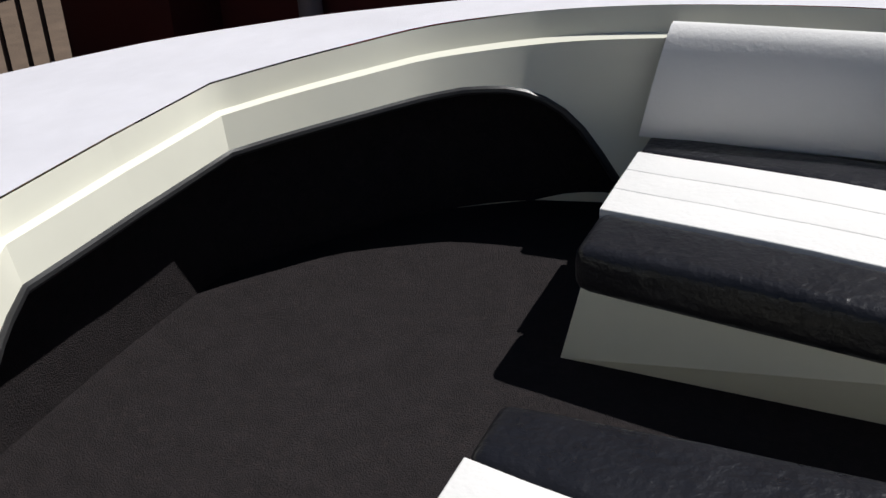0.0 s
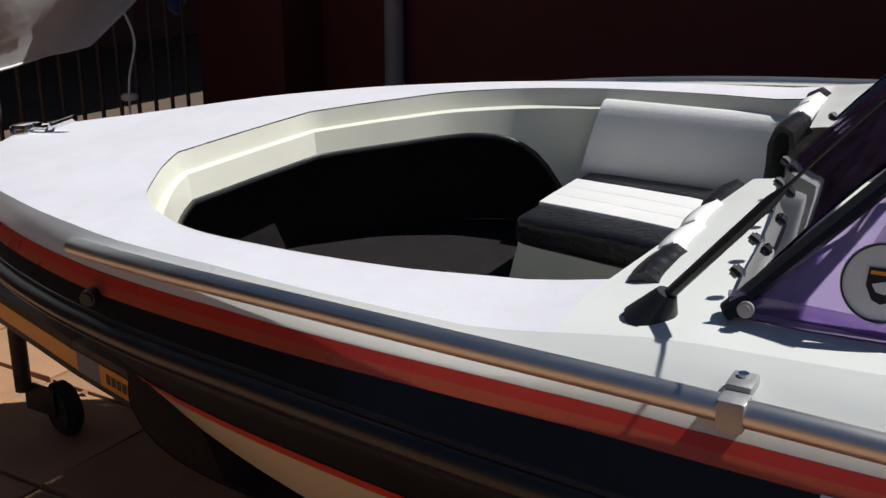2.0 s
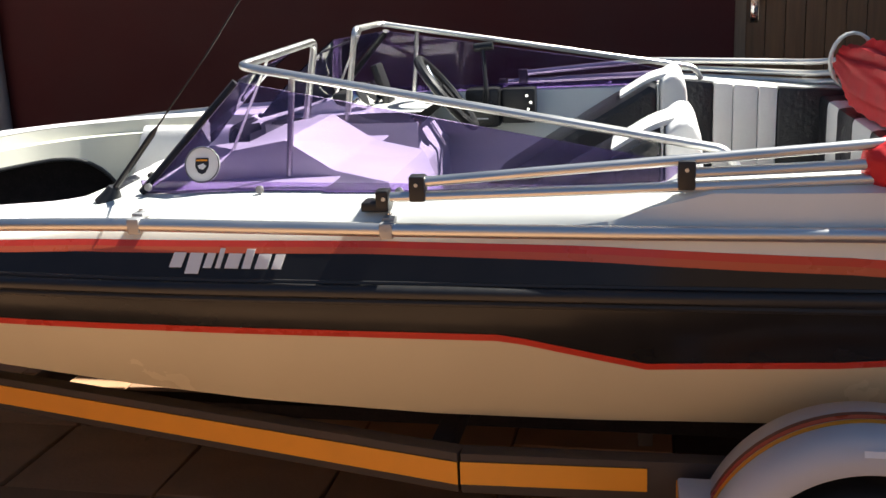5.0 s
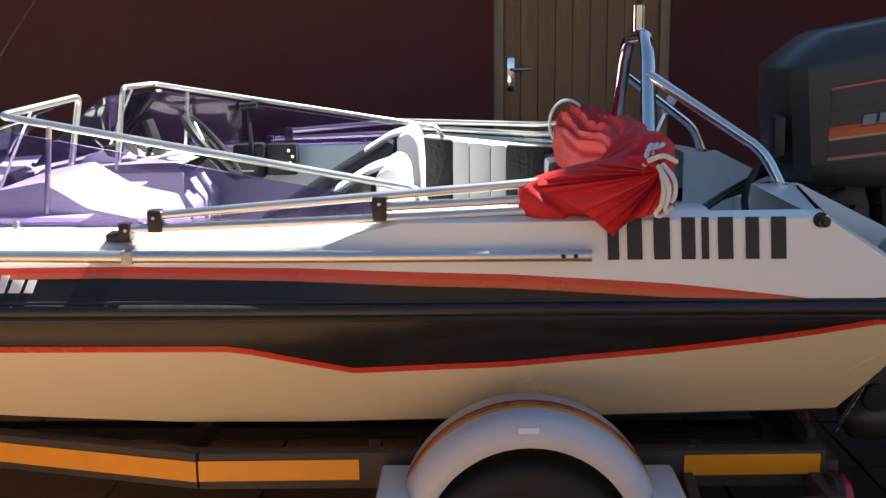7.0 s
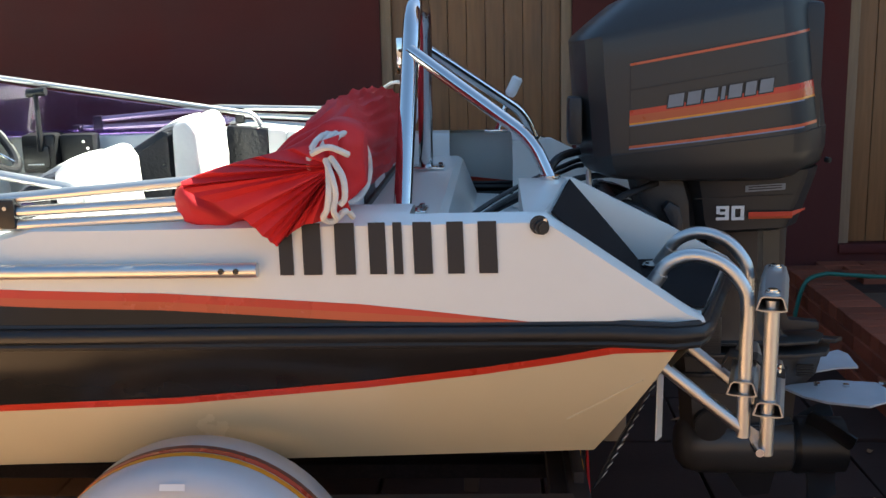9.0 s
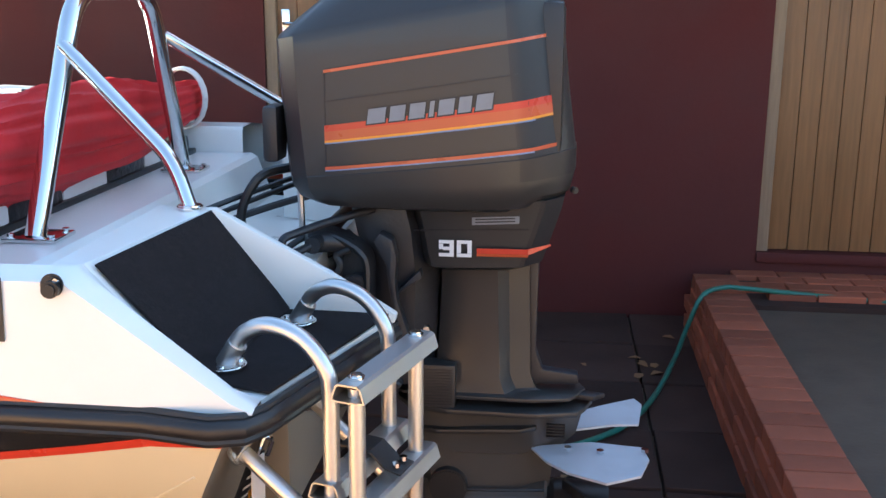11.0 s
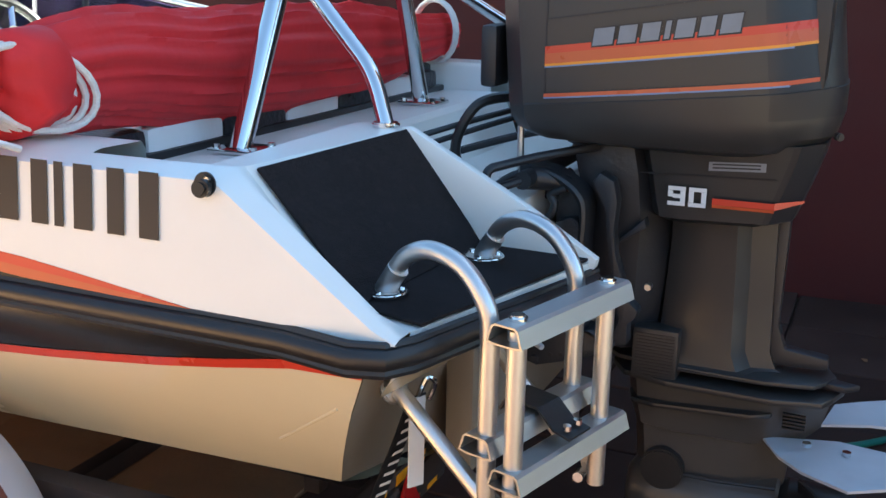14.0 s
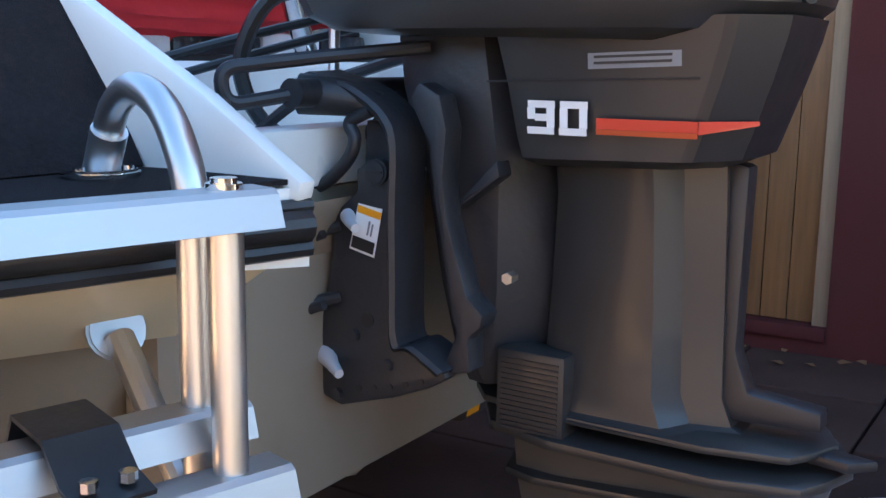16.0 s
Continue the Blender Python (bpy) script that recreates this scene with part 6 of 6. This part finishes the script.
# winch post, bow roller and jockey wheel
beam([(-4.80, CY, 0.48), (-4.88, CY, 0.84)], 0.07, 0.07, "winch_post")
part("bow_roller", tube([(-4.87, CY - 0.07, 0.78), (-4.87, CY + 0.07, 0.78)], 0.035, 14), RUBBER, tr)
part("winch", disc((-4.93, CY - 0.05, 0.86), (0, 1, 0), 0.055, 0.09, 18, 0.01), STEEL_B, tr)
part("winch_handle", tube(bend_path([(-4.93, CY - 0.10, 0.86), (-4.96, CY - 0.12, 0.98), (-4.96, CY - 0.2, 0.985)], 0.02), 0.009, 8), CHROME, tr)
part("jockey_post", tube([(-4.965, CY - 0.09, 0.15), (-4.965, CY - 0.09, 0.62)], 0.026, 14), STEEL_B, tr)
part("jockey_wheel", disc((-4.86, CY - 0.03, 0.088), (0.25, 1, 0), 0.088, 0.055, 26, 0.012), TYRE, tr, "solid rubber jockey wheel")
part("jockey_fork", box(-4.985, -4.85, CY - 0.075, CY - 0.065, 0.075, 0.17, 0.003), STEEL_B, tr)
beam([(-3.30, CY - 0.25, 0.34), (-4.25, CY - 0.2, 0.40)], 0.025, 0.025, "stay_bar")
beam([(-3.72, CY - 0.35, 0.25), (-3.72, CY - 0.35, 0.45)], 0.03, 0.012, "hanger")
# wheels and mudguards
for sg in (-1, 1):
    y = lambda v: CY + sg * v
    wc = Vector((-0.955, y(1.075), 0.29))
    prof = [(0.19, -0.075), (0.225, -0.085), (0.265, -0.088), (0.284, -0.075), (0.29, -0.03), (0.29, 0.03), (0.284, 0.075), (0.265, 0.088), (0.225, 0.085), (0.19, 0.075)]
    ring = lambda pr: [[(wc.x + r * math.cos(t), wc.y + d, wc.z + r * math.sin(t)) for r, d in pr] for t in [2 * math.pi * i / 40 for i in range(40)]]
    wheel_ob = part("wheel", grid(ring([(0.19, -0.07), (0.17, -0.055), (0.15, -0.01), (0.10, -0.03), (0.06, -0.05), (0.0, -0.05)]), close_u=True), FENDER, tr, "white steel wheel rim", smooth=50)
    part("tyre", grid(ring(prof), close_u=True, close_v=False), TYRE, wheel_ob, "black tyre", smooth=50)
    part("hub_cap", disc((wc.x, wc.y + sg * 0.06, wc.z), (0, 1, 0), 0.04, 0.05, 20, 0.008), CHROME, wheel_ob)
    # mudguard
    fc = Vector((-0.955, 0, 0.365))
    arc = [math.pi * (0.125 + 0.75 * i / 30) for i in range(31)]
    rows = []
    for t in arc:
        c, s = math.cos(t), math.sin(t)
        row = []
        for r, d in ((0.270, 1.185), (0.285, 1.192), (0.315, 1.182), (0.338, 1.160), (0.345, 1.12), (0.345, 1.05), (0.342, 0.985), (0.330, 0.975)):
            row.append((fc.x + r * c * 0.98, y(d), fc.z + r * s))
        rows.append(row)
    guard = part("mudguard", grid(rows, thick=0.004), FENDER, tr, "grey-white fibreglass mudguard", smooth=50)
    for d, w, m, lab in ((1.052, 0.014, FADED, "faded brown stripe"), (1.067, 0.018, RED, "dull red stripe"), (1.090, 0.016, YELLOW, "yellow stripe")):
        bm = grid([[(fc.x + 0.3468 * 0.98 * math.cos(t), y(d), fc.z + 0.3468 * math.sin(t)), (fc.x + 0.3468 * 0.98 * math.cos(t), y(d + w), fc.z + 0.3468 * math.sin(t))] for t in arc], thick=0.001)
        part("mudguard_stripe", bm, m, guard, lab)
    for e in (-1, 1):
        x0, x1 = fc.x + e * 0.295, fc.x + e * 0.375
        part("mudguard_flange", box(min(x0, x1), max(x0, x1), y(0.985) if sg > 0 else y(1.192), y(1.192) if sg > 0 else y(0.985), 0.452, 0.512, 0.008), FENDER, guard)
        x2 = x1 + e * 0.002
        part("mudguard_tape", box(min(x1, x2), max(x1, x2), y(0.992) if sg > 0 else y(1.186), y(1.186) if sg > 0 else y(0.992), 0.457, 0.507), YELLOW, guard, "yellow tape")
    # side skirt of the guard below the flanges
    part("mudguard_skirt", grid([[(fc.x + 0.30 * math.cos(t), y(1.186), fc.z + 0.30 * math.sin(t)), (fc.x + 0.275 * math.cos(t), y(1.19), fc.z + 0.275 * math.sin(t))] for t in [math.pi * (-0.1 + 1.2 * i / 30) for i in range(31)]], thick=0.004), FENDER, guard)
    part("mudguard_label", grid([[(-0.985, y(1.187), 0.672), (-0.935, y(1.187), 0.672)], [(-0.985, y(1.1815), 0.684), (-0.935, y(1.1815), 0.684)]], thick=0.001), WHITE_P, guard, "small white label")
# tail board
part("tail_board", box(-0.205, -0.155, CY - 1.08, CY + 1.08, 0.415, 0.465, 0.004), STEEL_B, tr, "galvanised rear cross beam")
for sg in (-1, 1):
    beam([(-0.60, CY + sg * 1.150, 0.425), (-0.19, CY + sg * 1.075, 0.435)], 0.04, 0.05, "outer_rail")
    beam([(-0.535, CY + sg * 1.125, 0.43), (-0.525, CY + sg * 0.93, 0.45)], 0.03, 0.04, "rail_stay")
LAMP = mat("red_lamp_lens", (0.42, 0.012, 0.012), 0.12, var=0.06, coat=0.5)
for sg in (-1, 1):
    part("light_bar", box(-0.15, -0.125, CY + sg * 0.55 - 0.19, CY + sg * 0.55 + 0.19, 0.40, 0.515, 0.004), STEEL_B, tr, "dark light board")
    for k in range(4):
        y0 = CY + sg * 0.55 - 0.17 + 0.088 * k
        part("tail_stripe", prism([(-0.1245, y0, 0.407), (-0.1245, y0 + 0.046, 0.407), (-0.1245, y0 + 0.076, 0.508), (-0.1245, y0 + 0.030, 0.508)], (0.002, 0, 0)), YELLOW, tr, "yellow tail stripe")
    part("tail_reflector", prism([(-0.11, CY + sg * 0.68, 0.385), (-0.11, CY + sg * 0.50, 0.385), (-0.11, CY + sg * 0.59, 0.51)], (0.008, 0, 0), 0.002), LAMP, tr, "red triangle reflector")
    for yl, zl in ((0.843, 0.400), (0.99, 0.425)):
        part("tail_lamp", disc((-0.138, CY + sg * yl, zl), (1, 0, 0), 0.056, 0.034, 28, 0.010), LAMP, tr, "round red tail lamp")
        part("lamp_base", disc((-0.158, CY + sg * yl, zl), (1, 0, 0), 0.064, 0.030, 28, 0.004), RUBBER, tr, "black lamp base")
# tie-down strap
sp = thing("tie_down_strap", (-0.05, -0.78, 0.45), "black and white patterned tie-down strap", "strap")
rows = []
for i in range(13):
    u = i / 12
    p = Vector((0.03, -0.823, 0.80)).lerp(Vector((-0.10, -0.753, 0.497)), u)
    tw = 0.8 * math.sin(5 * u)
    d = Vector((math.cos(tw) * 0.6, 0.6, 0.2)).normalized()
    rows.append([p - d * 0.016, p, p + d * 0.016])
part("webbing", grid(rows, thick=0.003), PLASTIC, sp)
rows = []
for i in range(9):
    u = i / 8
    p = Vector((0.032, -0.826, 0.80)).lerp(Vector((0.030, -0.826, 0.64)), u)
    d = Vector((0.5, 0.8, 0)).normalized()
    rows.append([p - d * 0.015, p, p + d * 0.015])
part("webbing_tail", grid(rows, thick=0.003), TARP, sp, "pale strap tail")
for k in range(11):
    u = 0.06 + k * 0.083
    p = Vector((0.03, -0.823, 0.80)).lerp(Vector((-0.10, -0.753, 0.497)), u)
    tw = 0.8 * math.sin(5 * u)
    d = Vector((math.cos(tw) * 0.6, 0.6, 0.2)).normalized()
    nn = d.cross(Vector((-0.13, 0.07, -0.303)).normalized()).normalized()
    nn = nn if nn.y < 0 else -nn
    c = p + nn * 0.0042
    e = Vector((-0.13, 0.07, -0.303)).normalized()
    part("strap_mark", prism([c - d * 0.010 - e * 0.004, c + d * 0.010 - e * 0.004, c + d * 0.010 + e * 0.004, c - d * 0.010 + e * 0.004], nn * 0.0006), TARP, sp, "pale printed mark")
part("hook", tube(smooth_path([(0.03, -0.82, 0.80), (0.04, -0.81, 0.83), (0.05, -0.80, 0.82), (0.04, -0.80, 0.79)], 5), 0.005, 8), CHROME, sp)

# ---- doors ----
def rand_mat(base, name, amount):
    m = base.copy()
    m.name = name
    nt = m.node_tree
    b = nt.nodes["Principled BSDF"]
    oi = nt.nodes.new("ShaderNodeObjectInfo")
    mr = nt.nodes.new("ShaderNodeMapRange")
    mr.inputs[3].default_value, mr.inputs[4].default_value = 1 - amount, 1 + amount
    nt.links.new(oi.outputs["Random"], mr.inputs[0])
    sc2 = nt.nodes.new("ShaderNodeVectorMath")
    sc2.operation = "SCALE"
    nt.links.new(b.inputs["Base Color"].links[0].from_socket, sc2.inputs[0])
    nt.links.new(mr.outputs[0], sc2.inputs["Scale"])
    nt.links.new(sc2.outputs[0], b.inputs["Base Color"])
    return m


PAVER_M = rand_mat(PAVER, "paving_slab", 0.2)
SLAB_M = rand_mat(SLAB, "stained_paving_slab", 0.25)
BRICK_M = rand_mat(BRICK, "brick_face", 0.3)
LEAF = mat("dry_leaf", (0.24, 0.13, 0.06), 0.8, var=0.3)

def door(name, x0, x1, z0, z1, label, material, handle_x=None, handle_z=1.38):
    d = thing(name, ((x0 + x1) / 2, WY + 0.08, z0), label, "door", kind="structure")
    for a, b, c, e in ((x0, x0 + 0.06, z0, z1), (x1 - 0.06, x1, z0, z1), (x0 + 0.06, x1 - 0.06, z1 - 0.06, z1)):
        part("door_frame", box(a, b, WY + 0.02, WY + 0.10, c, e, 0.006), WOOD_G, d, "weathered timber frame")
    part("door_sill", box(x0, x1, WY - 0.02, WY + 0.12, z0 - 0.04, z0 + 0.012, 0.006), WALL, d)
    n = int((x1 - x0 - 0.12) / 0.094)
    w = (x1 - x0 - 0.12) / n
    for i in range(n):
        a = x0 + 0.06 + i * w
        part("door_plank", box(a + 0.0015, a + w - 0.0015, WY + 0.05, WY + 0.08, z0 + 0.015, z1 - 0.062, 0.004), material, d)
    if handle_x is not None:
        h = part("door_handle", box(handle_x - 0.022, handle_x + 0.022, WY + 0.038, WY + 0.05, handle_z - 0.10, handle_z + 0.10, 0.005), CHROME, d, "chrome lever handle plate")
        part("lever", tube(bend_path([(handle_x, WY + 0.04, handle_z + 0.03), (handle_x, WY - 0.01, handle_z + 0.03), (handle_x + 0.12, WY - 0.012, handle_z + 0.03)], 0.02), 0.009, 10), CHROME, h)
        part("keyhole", disc((handle_x, WY + 0.037, handle_z - 0.05), (0, 1, 0), 0.006, 0.004, 10), PLASTIC, h)
    return d


door("door_1", -0.955, 0.09, 0.10, 2.15, "varnished vertical plank door in the maroon wall", WOOD, -0.85, 1.435)
door("door_2", 1.565, 2.80, 0.345, 2.40, "varnished vertical plank door above the brick terrace", WOOD)

# downpipe and dark pier
dp = thing("downpipe", (-5.34, WY - 0.06, 0.0), "grey painted round downpipe on the house wall", "downpipe")
part("pipe", tube([(-5.34, WY - 0.06, 0.0), (-5.34, WY - 0.06, 2.95)], 0.052, 18), GREY_P, dp)
for z in (0.5, 1.9):
    part("pipe_bracket", box(-5.405, -5.275, WY - 0.02, WY, z, z + 0.03), GREY_P, dp)
pier = part("pier", box(-6.45, -5.85, WY - 0.35, WY + 0.1, -0.05, 3.0, 0.01), WALL)
tagged(pier, "dark maroon masonry pier", "pier", kind="structure")

# ---- raised bed with brick edge ----
bed = part("raised_bed", box(1.42, 6.0, -0.8, WY - 0.55, -0.05, 0.215, 0.01), EARTH)
tagged(bed, "raised bed of bare dry earth", "ground", kind="structure")
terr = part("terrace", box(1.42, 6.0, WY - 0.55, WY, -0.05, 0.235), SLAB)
tagged(terr, "raised terrace under the door", "terrace", kind="structure")
terr_p = terr
rw = thing("retaining_wall", (1.33, 0.9, 0.0), "low red brick retaining wall with a flat coping", "retaining wall", kind="structure")
part("core", box(1.255, 1.425, -0.8, WY, -0.02, 0.20), EARTH, rw)
brick_me = {}


def piece(name, size, material, at, parent, rz=0.0, bev=0.006):
    """Small blocks that share one mesh for each size."""
    key = (name, size, material.name)
    if key not in brick_me:
        bm = box(-size[0] / 2, size[0] / 2, -size[1] / 2, size[1] / 2, -size[2] / 2, size[2] / 2, bev)
        me = bpy.data.meshes.new(name)
        bm.to_mesh(me)
        bm.free()
        me.materials.append(material)
        brick_me[key] = me
    ob = new(name, brick_me[key])
    ob.parent = parent
    ob.matrix_parent_inverse = Matrix.Translation(parent.matrix_world.translation).inverted()
    ob.matrix_basis = pose(*at, random.uniform(-1, 1), random.uniform(-1, 1), rz + random.uniform(-0.8, 0.8))
    return ob


# ---- fence, tarpaulins and the carport added for shade ----
fn = thing("palisade_fence", (-6.35, 0.4, 0.0), "dark rusty steel bar fence", "fence")
for k in range(38):
    yy = -2.2 + 0.118 * k
    part("bar", tube([(-6.35, yy, -0.03), (-6.35, yy, 1.95)], 0.011, 6), STEEL_B, fn)
for z in (0.18, 1.75):
    part("rail", box(-6.365, -6.335, -2.25, WY - 0.33, z, z + 0.035), STEEL_B, fn)
for yy in (-2.25, -0.1):
    part("post", box(-6.39, -6.31, yy - 0.04, yy + 0.04, -0.05, 2.0), STEEL_B, fn)


def drape(name, y0, y1, lows, material, label, seed, x=-6.28, top=1.99, bulge=0.22):
    t = thing(name, (x, (y0 + y1) / 2, top), label, "tarpaulin", "tarpaulins on the fence")
    rows = []
    for i in range(25):
        u = i / 24
        yy = y0 + (y1 - y0) * u
        lo = smooth_table(yy, lows)
        row = [(x - 0.16, yy, top - 0.05), (x - 0.07, yy, top)]
        for j in range(14):
            v = j / 13
            w = 0.05 * noise.noise(Vector((yy * 3 + seed, v * 2.5, 1))) + 0.03 * noise.noise(Vector((yy * 9 + seed, v * 7, 4)))
            row.append((x + 0.01 + bulge * math.sin(math.pi * min(1, v * 1.05)) * math.sin(math.pi * min(1, max(0, u))) + w, yy + w * 0.6, top - 0.02 + (lo - top + 0.02) * v))
        rows.append(row)
    hem = [Vector(r[-1]) for r in rows]
    part("sheet", grid(rows, thick=0.003), material, t, smooth=70)
    part("hem", tube(hem, 0.007, 6), material, t, "rolled hem")
    return t


drape("tarpaulin", -0.6, 2.02, [(-0.6, 0.92), (0.9, 0.93), (1.3, 0.975), (1.46, 0.985), (1.7, 1.13), (2.02, 1.30)], TARP, "grey-white tarpaulin bunched over the fence", 1.0)
drape("tarpaulin", 1.98, 2.35, [(1.98, 1.28), (2.12, 1.12), (2.22, 1.08), (2.35, 1.22)], BLUE_T, "faded blue tarpaulin hanging on the fence", 6.0, -6.40, bulge=0.03)
hc = thing("hanging_cord", (-6.05, 1.62, 1.0), "white cord hanging from the tarpaulin", "cord")
part("cord", tube(smooth_path([(-6.2, 1.62, 1.15), (-6.15, 1.63, 1.0), (-6.16, 1.58, 0.80), (-6.16, 1.56, 0.45), (-6.2, 1.55, 0.0)], 6), 0.006, 6), ROPE, hc)
part("cord_weight", disc((-6.16, 1.575, 0.74), (0, 0, 1), 0.04, 0.03, 14, 0.006), ROPE, hc)

cp = thing("carport", (-10.0, 3.0, 0.0), "dark open carport added across the drive to shade it", "carport")
part("back_wall", box(-13.2, -13.0, -9, 14, -0.1, 3.2), WALL, cp)
part("side_wall", box(-13, -8.2, -9.2, -9, -0.1, 3.2), WALL, cp)
part("side_wall", box(-13, -8.2, 14, 14.2, -0.1, 3.2), WALL, cp)
# roof out of view; its edge sets where the drive falls into shade
part("carport_shade_roof", box(-13.3, -7.5, -9.3, 14.3, 3.2, 3.35), STEEL_B, cp)
for yy in (-8, 9.5, 13.5):
    part("carport_post", box(-7.9, -7.8, yy - 0.05, yy + 0.05, -0.1, 3.2), STEEL_B, cp)

# garden hose lying over the bricks
hs = thing("garden_hose", (1.2, 1.9, 0.02), "green garden hose lying on the paving and brick edge", "hose")
part("hose", tube(smooth_path([(0.55, 0.9, 0.035), (0.80, 1.15, 0.028), (0.95, 1.45, 0.028), (1.08, 1.85, 0.06), (1.17, 2.1, 0.16), (1.24, 2.2, 0.268), (1.34, 2.24, 0.298), (1.45, 2.26, 0.29), (1.9, 2.30, 0.25), (2.6, 2.2, 0.25), (3.5, 2.3, 0.25)], 8), 0.0115, 10), HOSE, hs)

# small litter: dry leaves
for i in range(46):
    a = random.random()
    px, py = (random.uniform(0.2, 1.2), random.uniform(-1.4, 2.4)) if a < 0.6 else (random.uniform(-0.2, 0.25), WY - random.uniform(0.03, 0.25)) if a < 0.8 else (random.uniform(-5.5, -3), random.uniform(-1.5, 1.5))
    w = random.uniform(0.012, 0.03)
    bm = grid([[(-w, -w * 0.5, 0), (-w, w * 0.4, 0.003)], [(0, -w * 0.8, 0.006), (0, w * 0.7, 0.008)], [(w, -w * 0.2, 0.002), (w * 1.3, w * 0.1, 0)]], thick=0.0008)
    bmesh.ops.transform(bm, matrix=pose(px, py, 0.013, 0, 0, random.uniform(0, 360)), verts=bm.verts)
    tagged(part("dry_leaf", bm, LEAF), "small curled dry brown leaf on the paving", "leaf", "dry leaves")

# ---- paving and bricks ----
pv = thing("paving", (-2.5, 0, -0.02), "stained square concrete slabs, with shade darkened into those at the stern", "paving", kind="structure")
nx, ny, sx, sy = 15, 15, 0.56, 0.50
for i in range(nx):
    for j in range(ny):
        px = -6.9 + sx * (i + 0.5)
        py = WY - 0.01 - sy * (j + 0.5)
        if px > 1.24:
            continue
        # towards the stern the slabs take the stained, shade-darkened colour
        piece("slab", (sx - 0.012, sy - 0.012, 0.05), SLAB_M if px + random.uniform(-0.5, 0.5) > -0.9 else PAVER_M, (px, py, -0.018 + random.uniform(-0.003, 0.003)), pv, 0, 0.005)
for k in range(31):
    yy = -0.78 + 0.111 * k
    if yy < WY - 0.05:
        piece("coping_brick", (0.21, 0.105, 0.065), BRICK_M, (1.345, yy, 0.232), rw)
for r in range(3):
    for k in range(15):
        yy = -0.70 + 0.226 * k + (0.113 if r % 2 else 0)
        if yy < WY - 0.1:
            piece("brick", (0.06, 0.218, 0.066), BRICK_M, (1.236 + 0.012 * r, yy, 0.035 + 0.0 * r + 0.072 * r * 0.93), rw)
for i in range(8):
    for j in range(4):
        piece("paver_brick", (0.215, 0.105, 0.05), BRICK_M, (1.55 + 0.223 * i + (0.11 if j % 2 else 0), WY - 0.07 - 0.113 * j, 0.238), terr_p, 0)
